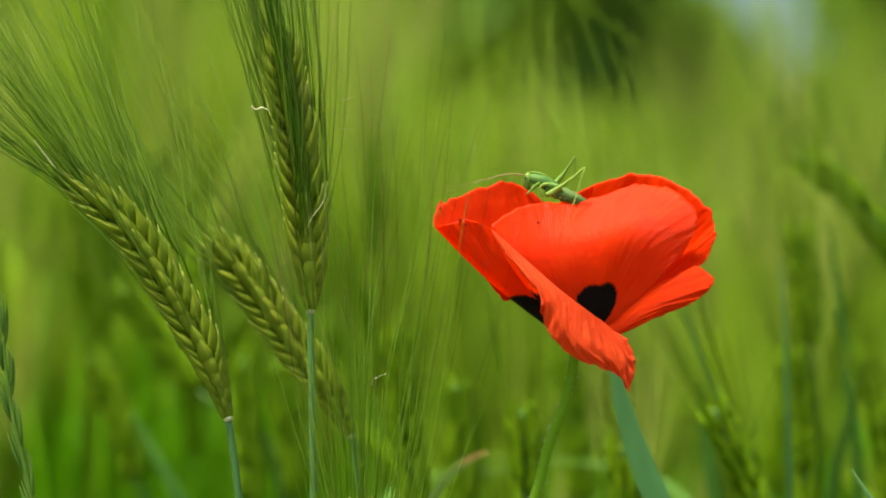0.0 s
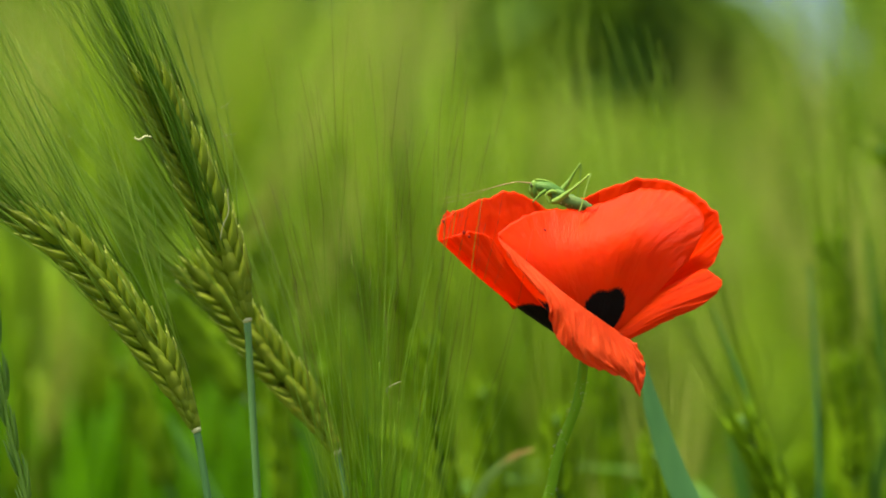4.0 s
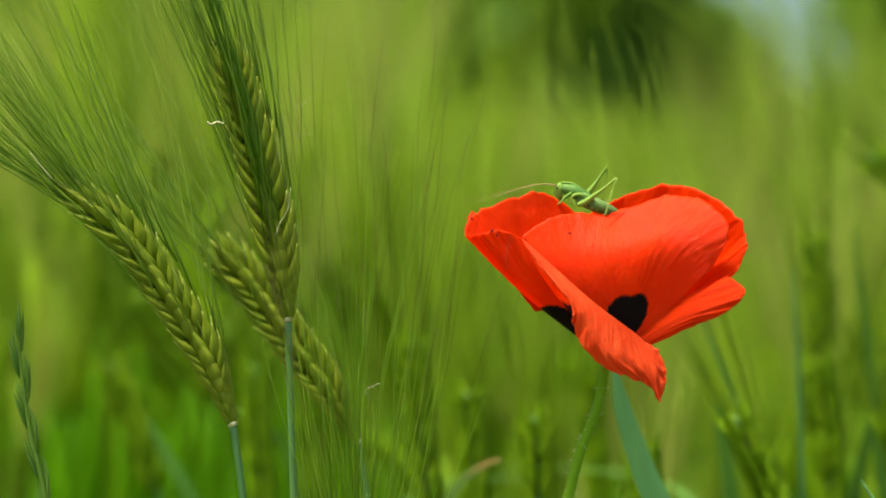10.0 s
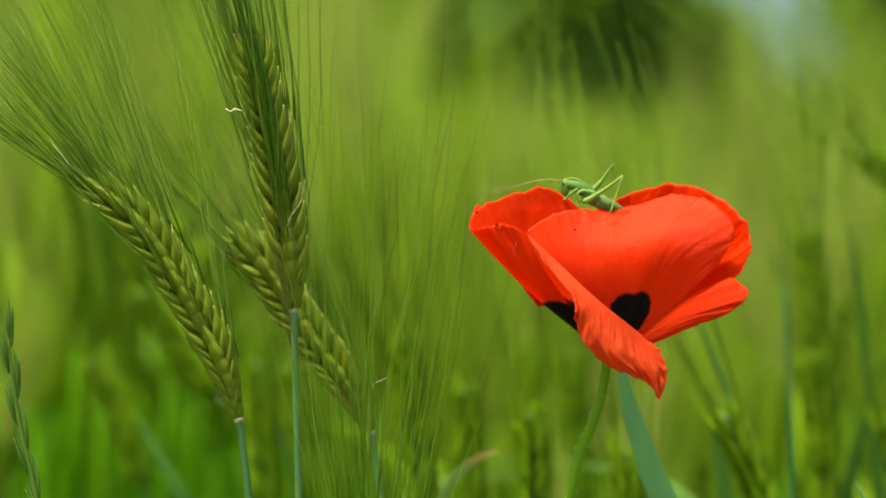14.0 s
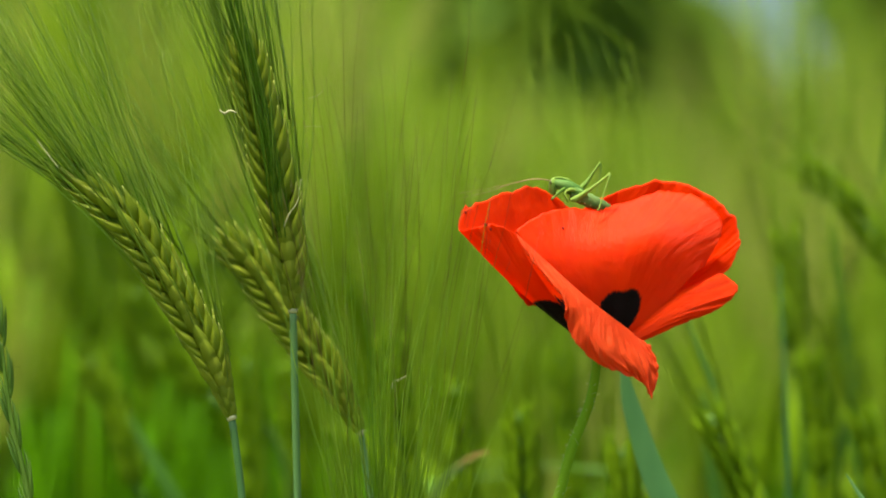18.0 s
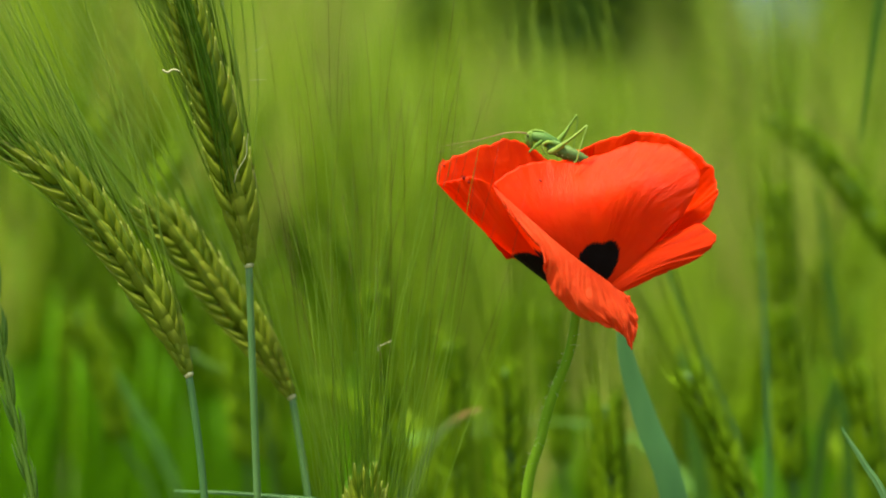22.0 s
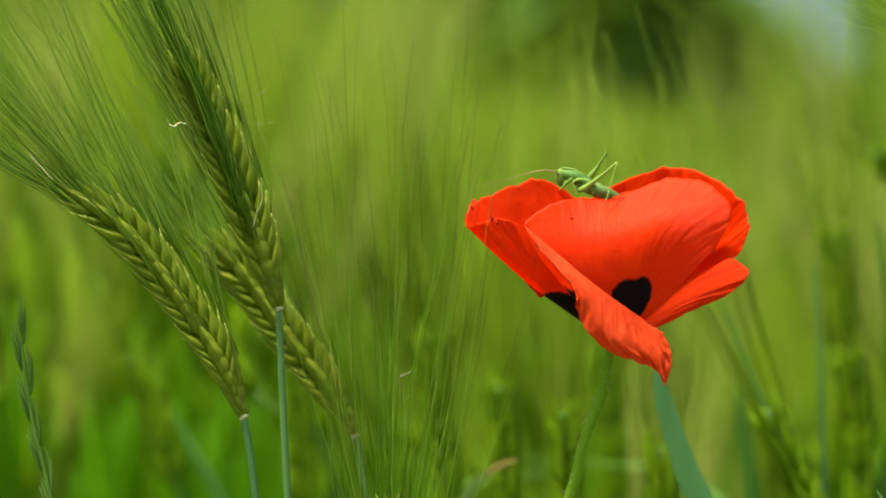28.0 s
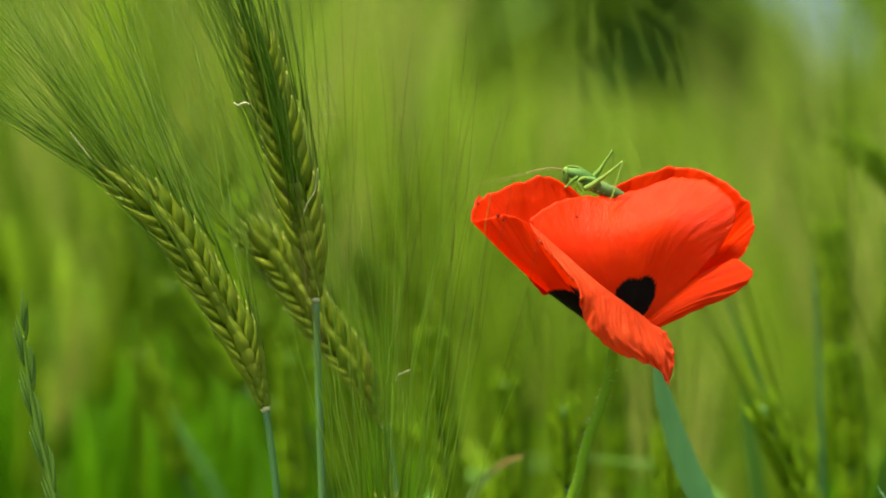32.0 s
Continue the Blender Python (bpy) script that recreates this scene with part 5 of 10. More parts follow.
    walk(cricket, [(0, pose(0.0354, 0.8992, 0.5772, 0, -1.03, 0)), (0.5, pose(0.0377, 0.8992, 0.5770, 0, -1.32, 0)), (1, pose(0.0403, 0.8992, 0.5772, 0, -1.31, 0)), (1.5, pose(0.0443, 0.8992, 0.5771, 0, -1.09, 0)), (2, pose(0.0467, 0.8992, 0.5768, 0, 1.84, 0)), (2.5, pose(0.0436, 0.8992, 0.5773, 0, 0.03, 0)), (3, pose(0.0368, 0.8992, 0.5779, 0, -1.97, 0)), (3.5, pose(0.0318, 0.8992, 0.5776, 0, -2.56, 0)), (4, pose(0.0293, 0.8992, 0.5771, 0, -2.56, 0)), (4.5, pose(0.0285, 0.8992, 0.5770, 0, -2.71, 0)), (6.5, pose(0.0414, 0.8992, 0.5757, 0, 0.38, 0)), (7, pose(0.0409, 0.8992, 0.5759, 0, -0.55, 0)), (7.5, pose(0.0362, 0.8992, 0.5757, 0, -2.41, 0)), (8, pose(0.0321, 0.8992, 0.5756, 0, -1.84, 0)), (8.5, pose(0.0299, 0.8992, 0.5753, 0, -1.49, 0)), (9, pose(0.0312, 0.8992, 0.5757, 0, -2.21, 0)), (9.5, pose(0.0353, 0.8992, 0.5760, 0, -1.27, 0)), (10, pose(0.0390, 0.8992, 0.5764, 0, -0.86, 0)), (10.5, pose(0.0403, 0.8992, 0.5759, 0, 0.64, 0)), (11, pose(0.0378, 0.8992, 0.5758, 0, 0.72, 0)), (11.5, pose(0.0329, 0.8992, 0.5759, 0, -0.91, 0)), (12, pose(0.0283, 0.8992, 0.5763, 0, -1.84, 0)), (12.5, pose(0.0302, 0.8992, 0.5765, 0, -1.86, 0)), (13, pose(0.0347, 0.8992, 0.5766, 0, -1.46, 0)), (13.5, pose(0.0389, 0.8992, 0.5762, 0, 0.27, 0)), (14, pose(0.0414, 0.8992, 0.5758, 0, 0.88, 0)), (14.5, pose(0.0394, 0.8992, 0.5757, 0, 0.98, 0)), (16.5, pose(0.0368, 0.8992, 0.5760, 0, -0.99, 0)), (17, pose(0.0403, 0.8992, 0.5760, 0, -0.09, 0)), (17.5, pose(0.0413, 0.8992, 0.5761, 0, -0.09, 0)), (18, pose(0.0415, 0.8992, 0.5763, 0, -0.34, 0)), (18.5, pose(0.0436, 0.8992, 0.5763, 0, -0.32, 0)), (19, pose(0.0455, 0.8992, 0.5764, 0, 0.00, 0)), (19.5, pose(0.0485, 0.8992, 0.5766, 0, 0.25, 0)), (20, pose(0.0491, 0.8992, 0.5767, 0, 0.20, 0)), (20.5, pose(0.0464, 0.8992, 0.5766, 0, 0.49, 0)), (21, pose(0.0432, 0.8992, 0.5767, 0, -0.11, 0)), (21.5, pose(0.0404, 0.8992, 0.5770, 0, -0.68, 0)), (22, pose(0.0402, 0.8992, 0.5774, 0, -1.20, 0)), (22.5, pose(0.0428, 0.8992, 0.5779, 0, -1.21, 0)), (23, pose(0.0473, 0.8992, 0.5783, 0, -0.63, 0)), (23.5, pose(0.0495, 0.8992, 0.5784, 0, -0.11, 0)), (24, pose(0.0465, 0.8992, 0.5785, 0, -0.34, 0)), (24.5, pose(0.0409, 0.8992, 0.5787, 0, -1.20, 0)), (25, pose(0.0359, 0.8992, 0.5780, 0, -0.97, 0)), (25.5, pose(0.0326, 0.8992, 0.5779, 0, -1.78, 0)), (27.5, pose(0.0370, 0.8992, 0.5787, 0, -1.80, 0)), (28, pose(0.0341, 0.8992, 0.5788, 0, -2.36, 0)), (28.5, pose(0.0317, 0.8992, 0.5786, 0, -3.21, 0)), (29, pose(0.0323, 0.8992, 0.5781, 0, -2.93, 0)), (29.5, pose(0.0340, 0.8992, 0.5776, 0, -0.63, 0)), (30, pose(0.0342, 0.8992, 0.5775, 0, 0.20, 0)), (30.5, pose(0.0331, 0.8992, 0.5780, 0, -1.26, 0)), (31, pose(0.0319, 0.8992, 0.5782, 0, -1.50, 0)), (31.5, pose(0.0327, 0.8992, 0.5783, 0, -2.08, 0)), (32, pose(0.0348, 0.8992, 0.5779, 0, -1.48, 0))])
    walk(barley_a, [(0, pose(-0.0479, 0.8886, -0.0011, 0, -0.42, 0)), (0.5, pose(-0.0479, 0.8886, -0.0007, 0, -0.06, 0)), (1, pose(-0.0479, 0.8886, -0.0006, 0, 0.06, 0)), (1.5, pose(-0.0479, 0.8886, -0.0008, 0, -0.15, 0)), (2, pose(-0.0479, 0.8886, -0.0016, 0, -0.90, 0)), (2.5, pose(-0.0479, 0.8886, -0.0022, 0, -1.85, 0)), (3, pose(-0.0479, 0.8886, -0.0030, 0, -2.68, 0)), (3.5, pose(-0.0479, 0.8886, -0.0026, 0, -2.65, 0)), (4, pose(-0.0479, 0.8886, -0.0021, 0, -2.10, 0)), (4.5, pose(-0.0479, 0.8886, -0.0016, 0, -1.37, 0)), (6.5, pose(-0.0479, 0.8886, -0.0009, 0, -0.32, 0)), (7, pose(-0.0479, 0.8886, -0.0011, 0, -0.63, 0)), (7.5, pose(-0.0479, 0.8886, -0.0011, 0, -1.16, 0)), (8, pose(-0.0479, 0.8886, -0.0010, 0, -1.77, 0)), (8.5, pose(-0.0479, 0.8886, -0.0010, 0, -1.95, 0)), (9, pose(-0.0479, 0.8886, -0.0010, 0, -1.54, 0)), (9.5, pose(-0.0479, 0.8886, -0.0008, 0, -1.14, 0)), (10, pose(-0.0479, 0.8886, -0.0006, 0, -0.74, 0)), (10.5, pose(-0.0479, 0.8886, -0.0006, 0, -0.78, 0)), (11, pose(-0.0479, 0.8886, -0.0006, 0, -1.09, 0)), (11.5, pose(-0.0479, 0.8886, -0.0006, 0, -1.30, 0)), (12, pose(-0.0479, 0.8886, -0.0007, 0, -1.33, 0)), (12.5, pose(-0.0479, 0.8886, -0.0009, 0, -0.87, 0)), (13, pose(-0.0479, 0.8886, -0.0006, 0, -0.54, 0)), (13.5, pose(-0.0479, 0.8886, -0.0006, 0, -0.38, 0)), (14, pose(-0.0479, 0.8886, -0.0006, 0, -0.38, 0)), (14.5, pose(-0.0479, 0.8886, -0.0006, 0, -0.61, 0)), (16.5, pose(-0.0479, 0.8886, -0.0005, 0, -0.41, 0)), (17, pose(-0.0479, 0.8886, -0.0004, 0, -0.19, 0)), (17.5, pose(-0.0479, 0.8886, -0.0003, 0, -0.22, 0)), (18, pose(-0.0479, 0.8886, -0.0003, 0, -0.31, 0)), (18.5, pose(-0.0479, 0.8886, -0.0001, 0, -0.20, 0)), (19, pose(-0.0479, 0.8886, 0.0000, 0, -0.03, 0)), (19.5, pose(-0.0479, 0.8886, 0.0002, 0, 0.27, 0)), (20, pose(-0.0479, 0.8886, 0.0003, 0, 0.38, 0)), (20.5, pose(-0.0479, 0.8886, -0.0003, 0, -0.14, 0)), (21, pose(-0.0479, 0.8886, -0.0004, 0, -0.69, 0)), (21.5, pose(-0.0479, 0.8886, -0.0004, 0, -0.93, 0)), (22, pose(-0.0479, 0.8886, -0.0003, 0, -1.01, 0)), (22.5, pose(-0.0479, 0.8886, -0.0003, 0, -0.90, 0)), (23, pose(-0.0479, 0.8886, -0.0000, 0, -0.42, 0)), (23.5, pose(-0.0479, 0.8886, 0.0002, 0, 0.32, 0)), (24, pose(-0.0479, 0.8886, 0.0007, 0, 0.80, 0)), (24.5, pose(-0.0479, 0.8886, 0.0011, 0, 0.80, 0)), (25, pose(-0.0479, 0.8886, 0.0005, 0, 0.15, 0)), (25.5, pose(-0.0479, 0.8886, -0.0001, 0, -0.97, 0)), (27.5, pose(-0.0479, 0.8886, -0.0004, 0, -1.30, 0)), (28, pose(-0.0479, 0.8886, -0.0004, 0, -1.06, 0)), (28.5, pose(-0.0479, 0.8886, -0.0003, 0, -1.07, 0)), (29, pose(-0.0479, 0.8886, -0.0001, 0, -0.99, 0)), (29.5, pose(-0.0479, 0.8886, 0.0002, 0, -1.16, 0)), (30, pose(-0.0479, 0.8886, -0.0000, 0, -1.51, 0)), (30.5, pose(-0.0479, 0.8886, 0.0000, 0, -1.65, 0)), (31, pose(-0.0479, 0.8886, -0.0000, 0, -1.51, 0)), (31.5, pose(-0.0479, 0.8886, 0.0001, 0, -0.98, 0)), (32, pose(-0.0479, 0.8886, 0.0003, 0, -0.53, 0))])
    walk(barley_a_ear, [(0, pose(-0.0070, 0.0000, 0.5550, 0, 1.48, 0)), (0.5, pose(-0.0070, 0.0000, 0.5550, 0, 1.30, 0)), (1, pose(-0.0070, 0.0000, 0.5550, 0, 0.82, 0)), (1.5, pose(-0.0070, 0.0000, 0.5550, 0, -1.40, 0)), (2, pose(-0.0070, 0.0000, 0.5550, 0, -4.24, 0)), (2.5, pose(-0.0070, 0.0000, 0.5550, 0, -3.34, 0)), (3, pose(-0.0070, 0.0000, 0.5550, 0, -4.71, 0)), (3.5, pose(-0.0070, 0.0000, 0.5550, 0, -4.49, 0)), (4, pose(-0.0070, 0.0000, 0.5550, 0, -3.61, 0)), (4.5, pose(-0.0070, 0.0000, 0.5550, 0, -2.48, 0)), (6.5, pose(-0.0070, 0.0000, 0.5550, 0, 2.09, 0)), (7, pose(-0.0070, 0.0000, 0.5550, 0, 0.62, 0)), (7.5, pose(-0.0070, 0.0000, 0.5550, 0, -1.40, 0)), (8, pose(-0.0070, 0.0000, 0.5550, 0, -2.24, 0)), (8.5, pose(-0.0070, 0.0000, 0.5550, 0, -1.70, 0)), (9, pose(-0.0070, 0.0000, 0.5550, 0, -1.90, 0)), (9.5, pose(-0.0070, 0.0000, 0.5550, 0, 0.07, 0)), (10, pose(-0.0070, 0.0000, 0.5550, 0, 0.00, 0)), (10.5, pose(-0.0070, 0.0000, 0.5550, 0, -0.18, 0)), (11, pose(-0.0070, 0.0000, 0.5550, 0, -0.57, 0)), (11.5, pose(-0.0070, 0.0000, 0.5550, 0, -0.62, 0)), (12, pose(-0.0070, 0.0000, 0.5550, 0, 0.19, 0)), (12.5, pose(-0.0070, 0.0000, 0.5550, 0, 1.14, 0)), (13, pose(-0.0070, 0.0000, 0.5550, 0, 2.08, 0)), (13.5, pose(-0.0070, 0.0000, 0.5550, 0, 2.65, 0)), (14, pose(-0.0070, 0.0000, 0.5550, 0, 2.42, 0)), (14.5, pose(-0.0070, 0.0000, 0.5550, 0, 2.02, 0)), (16.5, pose(-0.0070, 0.0000, 0.5550, 0, 2.42, 0)), (17, pose(-0.0070, 0.0000, 0.5550, 0, 2.20, 0)), (17.5, pose(-0.0070, 0.0000, 0.5550, 0, 2.04, 0)), (18, pose(-0.0070, 0.0000, 0.5550, 0, 1.26, 0)), (18.5, pose(-0.0070, 0.0000, 0.5550, 0, 0.48, 0)), (19, pose(-0.0070, 0.0000, 0.5550, 0, 0.03, 0)), (19.5, pose(-0.0070, 0.0000, 0.5550, 0, 0.09, 0)), (20, pose(-0.0070, 0.0000, 0.5550, 0, -0.80, 0)), (20.5, pose(-0.0070, 0.0000, 0.5550, 0, -1.13, 0)), (21, pose(-0.0070, 0.0000, 0.5550, 0, -1.16, 0)), (21.5, pose(-0.0070, 0.0000, 0.5550, 0, -1.87, 0)), (22, pose(-0.0070, 0.0000, 0.5550, 0, -2.53, 0)), (22.5, pose(-0.0070, 0.0000, 0.5550, 0, -3.01, 0)), (23, pose(-0.0070, 0.0000, 0.5550, 0, -2.63, 0)), (23.5, pose(-0.0070, 0.0000, 0.5550, 0, -1.03, 0)), (24, pose(-0.0070, 0.0000, 0.5550, 0, 1.83, 0)), (24.5, pose(-0.0070, 0.0000, 0.5550, 0, 3.63, 0)), (25, pose(-0.0070, 0.0000, 0.5550, 0, 3.61, 0)), (25.5, pose(-0.0070, 0.0000, 0.5550, 0, 1.08, 0)), (27.5, pose(-0.0070, 0.0000, 0.5550, 0, -2.78, 0)), (28, pose(-0.0070, 0.0000, 0.5550, 0, -2.22, 0)), (28.5, pose(-0.0070, 0.0000, 0.5550, 0, -0.97, 0)), (29, pose(-0.0070, 0.0000, 0.5550, 0, -1.03, 0)), (29.5, pose(-0.0070, 0.0000, 0.5550, 0, -0.98, 0)), (30, pose(-0.0070, 0.0000, 0.5550, 0, -1.07, 0)), (30.5, pose(-0.0070, 0.0000, 0.5550, 0, -1.51, 0)), (31, pose(-0.0070, 0.0000, 0.5550, 0, -0.97, 0)), (31.5, pose(-0.0070, 0.0000, 0.5550, 0, -0.38, 0)), (32, pose(-0.0070, 0.0000, 0.5550, 0, 1.28, 0))])
    walk(barley_b, [(0, pose(-0.0319, 0.9073, -0.0014, 0, -0.47, 0)), (0.5, pose(-0.0319, 0.9073, -0.0014, 0, -0.04, 0)), (1, pose(-0.0319, 0.9073, -0.0012, 0, 0.01, 0)), (1.5, pose(-0.0319, 0.9073, -0.0013, 0, -0.45, 0)), (2, pose(-0.0319, 0.9073, -0.0020, 0, -1.45, 0)), (2.5, pose(-0.0319, 0.9073, -0.0029, 0, -2.69, 0)), (3, pose(-0.0319, 0.9073, -0.0030, 0, -3.47, 0)), (3.5, pose(-0.0319, 0.9073, -0.0022, 0, -3.42, 0)), (4, pose(-0.0319, 0.9073, -0.0015, 0, -2.89, 0)), (4.5, pose(-0.0319, 0.9073, -0.0007, 0, -1.94, 0)), (6.5, pose(-0.0319, 0.9073, -0.0008, 0, -0.89, 0)), (7, pose(-0.0319, 0.9073, -0.0013, 0, -1.00, 0)), (7.5, pose(-0.0319, 0.9073, -0.0013, 0, -1.34, 0)), (8, pose(-0.0319, 0.9073, -0.0009, 0, -1.79, 0)), (8.5, pose(-0.0319, 0.9073, -0.0009, 0, -1.99, 0)), (9, pose(-0.0319, 0.9073, -0.0010, 0, -1.89, 0)), (9.5, pose(-0.0319, 0.9073, -0.0014, 0, -1.67, 0)), (10, pose(-0.0319, 0.9073, -0.0014, 0, -1.45, 0)), (10.5, pose(-0.0319, 0.9073, -0.0010, 0, -1.43, 0)), (11, pose(-0.0319, 0.9073, -0.0008, 0, -1.42, 0)), (11.5, pose(-0.0319, 0.9073, -0.0007, 0, -1.50, 0)), (12, pose(-0.0319, 0.9073, -0.0008, 0, -1.53, 0)), (12.5, pose(-0.0319, 0.9073, -0.0008, 0, -1.36, 0)), (13, pose(-0.0319, 0.9073, -0.0005, 0, -1.26, 0)), (13.5, pose(-0.0319, 0.9073, -0.0001, 0, -1.20, 0)), (14, pose(-0.0319, 0.9073, -0.0003, 0, -1.10, 0)), (14.5, pose(-0.0319, 0.9073, -0.0001, 0, -0.98, 0)), (16.5, pose(-0.0319, 0.9073, -0.0003, 0, -0.85, 0)), (17, pose(-0.0319, 0.9073, -0.0001, 0, -0.85, 0)), (17.5, pose(-0.0319, 0.9073, -0.0002, 0, -0.93, 0)), (18, pose(-0.0319, 0.9073, -0.0005, 0, -0.88, 0)), (18.5, pose(-0.0319, 0.9073, -0.0003, 0, -0.50, 0)), (19, pose(-0.0319, 0.9073, 0.0000, 0, -0.03, 0)), (19.5, pose(-0.0319, 0.9073, 0.0004, 0, 0.37, 0)), (20, pose(-0.0319, 0.9073, 0.0003, 0, 0.35, 0)), (20.5, pose(-0.0319, 0.9073, -0.0001, 0, -0.22, 0)), (21, pose(-0.0319, 0.9073, -0.0002, 0, -0.91, 0)), (21.5, pose(-0.0319, 0.9073, -0.0003, 0, -1.38, 0)), (22, pose(-0.0319, 0.9073, -0.0000, 0, -1.59, 0)), (22.5, pose(-0.0319, 0.9073, 0.0000, 0, -1.39, 0)), (23, pose(-0.0319, 0.9073, 0.0005, 0, -0.90, 0)), (23.5, pose(-0.0319, 0.9073, 0.0007, 0, -0.25, 0)), (24, pose(-0.0319, 0.9073, 0.0012, 0, 0.07, 0)), (24.5, pose(-0.0319, 0.9073, 0.0014, 0, -0.02, 0)), (25, pose(-0.0319, 0.9073, -0.0000, 0, -0.67, 0)), (25.5, pose(-0.0319, 0.9073, -0.0012, 0, -1.41, 0)), (27.5, pose(-0.0319, 0.9073, -0.0010, 0, -2.73, 0)), (28, pose(-0.0319, 0.9073, -0.0001, 0, -2.28, 0)), (28.5, pose(-0.0319, 0.9073, -0.0001, 0, -1.75, 0)), (29, pose(-0.0319, 0.9073, 0.0002, 0, -1.46, 0)), (29.5, pose(-0.0319, 0.9073, 0.0003, 0, -1.77, 0)), (30, pose(-0.0319, 0.9073, 0.0001, 0, -2.19, 0)), (30.5, pose(-0.0319, 0.9073, 0.0002, 0, -2.42, 0)), (31, pose(-0.0319, 0.9073, 0.0006, 0, -2.35, 0)), (31.5, pose(-0.0319, 0.9073, 0.0008, 0, -1.92, 0)), (32, pose(-0.0319, 0.9073, 0.0007, 0, -1.37, 0))])
    walk(barley_b_ear, [(0, pose(-0.0028, 0.0000, 0.5810, 0, 1.75, 0)), (0.5, pose(-0.0028, 0.0000, 0.5810, 0, 2.39, 0)), (1, pose(-0.0028, 0.0000, 0.5810, 0, 1.11, 0)), (1.5, pose(-0.0028, 0.0000, 0.5810, 0, -2.66, 0)), (2, pose(-0.0028, 0.0000, 0.5810, 0, -8.28, 0)), (2.5, pose(-0.0028, 0.0000, 0.5810, 0, -14.65, 0)), (3, pose(-0.0028, 0.0000, 0.5810, 0, -14.69, 0)), (3.5, pose(-0.0028, 0.0000, 0.5810, 0, -14.49, 0)), (4, pose(-0.0028, 0.0000, 0.5810, 0, -11.21, 0)), (4.5, pose(-0.0028, 0.0000, 0.5810, 0, -7.42, 0)), (6.5, pose(-0.0028, 0.0000, 0.5810, 0, 2.35, 0)), (7, pose(-0.0028, 0.0000, 0.5810, 0, 0.89, 0)), (7.5, pose(-0.0028, 0.0000, 0.5810, 0, -1.34, 0)), (8, pose(-0.0028, 0.0000, 0.5810, 0, -1.53, 0)), (8.5, pose(-0.0028, 0.0000, 0.5810, 0, -1.00, 0)), (9, pose(-0.0028, 0.0000, 0.5810, 0, -2.11, 0)), (9.5, pose(-0.0028, 0.0000, 0.5810, 0, -2.66, 0)), (10, pose(-0.0028, 0.0000, 0.5810, 0, -3.39, 0)), (10.5, pose(-0.0028, 0.0000, 0.5810, 0, -2.51, 0)), (11, pose(-0.0028, 0.0000, 0.5810, 0, -1.41, 0)), (11.5, pose(-0.0028, 0.0000, 0.5810, 0, 0.00, 0)), (12, pose(-0.0028, 0.0000, 0.5810, 0, 0.07, 0)), (12.5, pose(-0.0028, 0.0000, 0.5810, 0, 0.43, 0)), (13, pose(-0.0028, 0.0000, 0.5810, 0, -0.82, 0)), (13.5, pose(-0.0028, 0.0000, 0.5810, 0, -1.22, 0)), (14, pose(-0.0028, 0.0000, 0.5810, 0, -0.23, 0)), (14.5, pose(-0.0028, 0.0000, 0.5810, 0, 2.07, 0)), (16.5, pose(-0.0028, 0.0000, 0.5810, 0, 1.00, 0)), (17, pose(-0.0028, 0.0000, 0.5810, 0, -1.70, 0)), (17.5, pose(-0.0028, 0.0000, 0.5810, 0, -2.64, 0)), (18, pose(-0.0028, 0.0000, 0.5810, 0, -1.83, 0)), (18.5, pose(-0.0028, 0.0000, 0.5810, 0, -0.58, 0)), (19, pose(-0.0028, 0.0000, 0.5810, 0, 0.03, 0)), (19.5, pose(-0.0028, 0.0000, 0.5810, 0, 0.90, 0)), (20, pose(-0.0028, 0.0000, 0.5810, 0, 0.44, 0)), (20.5, pose(-0.0028, 0.0000, 0.5810, 0, -0.80, 0)), (21, pose(-0.0028, 0.0000, 0.5810, 0, -1.80, 0)), (21.5, pose(-0.0028, 0.0000, 0.5810, 0, -3.58, 0)), (22, pose(-0.0028, 0.0000, 0.5810, 0, -4.66, 0)), (22.5, pose(-0.0028, 0.0000, 0.5810, 0, -5.61, 0)), (23, pose(-0.0028, 0.0000, 0.5810, 0, -5.13, 0)), (23.5, pose(-0.0028, 0.0000, 0.5810, 0, -5.29, 0)), (24, pose(-0.0028, 0.0000, 0.5810, 0, -3.80, 0)), (24.5, pose(-0.0028, 0.0000, 0.5810, 0, -1.90, 0)), (25, pose(-0.0028, 0.0000, 0.5810, 0, 0.36, 0)), (25.5, pose(-0.0028, 0.0000, 0.5810, 0, -1.79, 0)), (27.5, pose(-0.0028, 0.0000, 0.5810, 0, -13.24, 0)), (28, pose(-0.0028, 0.0000, 0.5810, 0, -10.83, 0)), (28.5, pose(-0.0028, 0.0000, 0.5810, 0, -6.32, 0)), (29, pose(-0.0028, 0.0000, 0.5810, 0, -4.59, 0)), (29.5, pose(-0.0028, 0.0000, 0.5810, 0, -3.19, 0)), (30, pose(-0.0028, 0.0000, 0.5810, 0, -4.69, 0)), (30.5, pose(-0.0028, 0.0000, 0.5810, 0, -6.05, 0)), (31, pose(-0.0028, 0.0000, 0.5810, 0, -7.03, 0)), (31.5, pose(-0.0028, 0.0000, 0.5810, 0, -6.55, 0)), (32, pose(-0.0028, 0.0000, 0.5810, 0, -3.80, 0))])
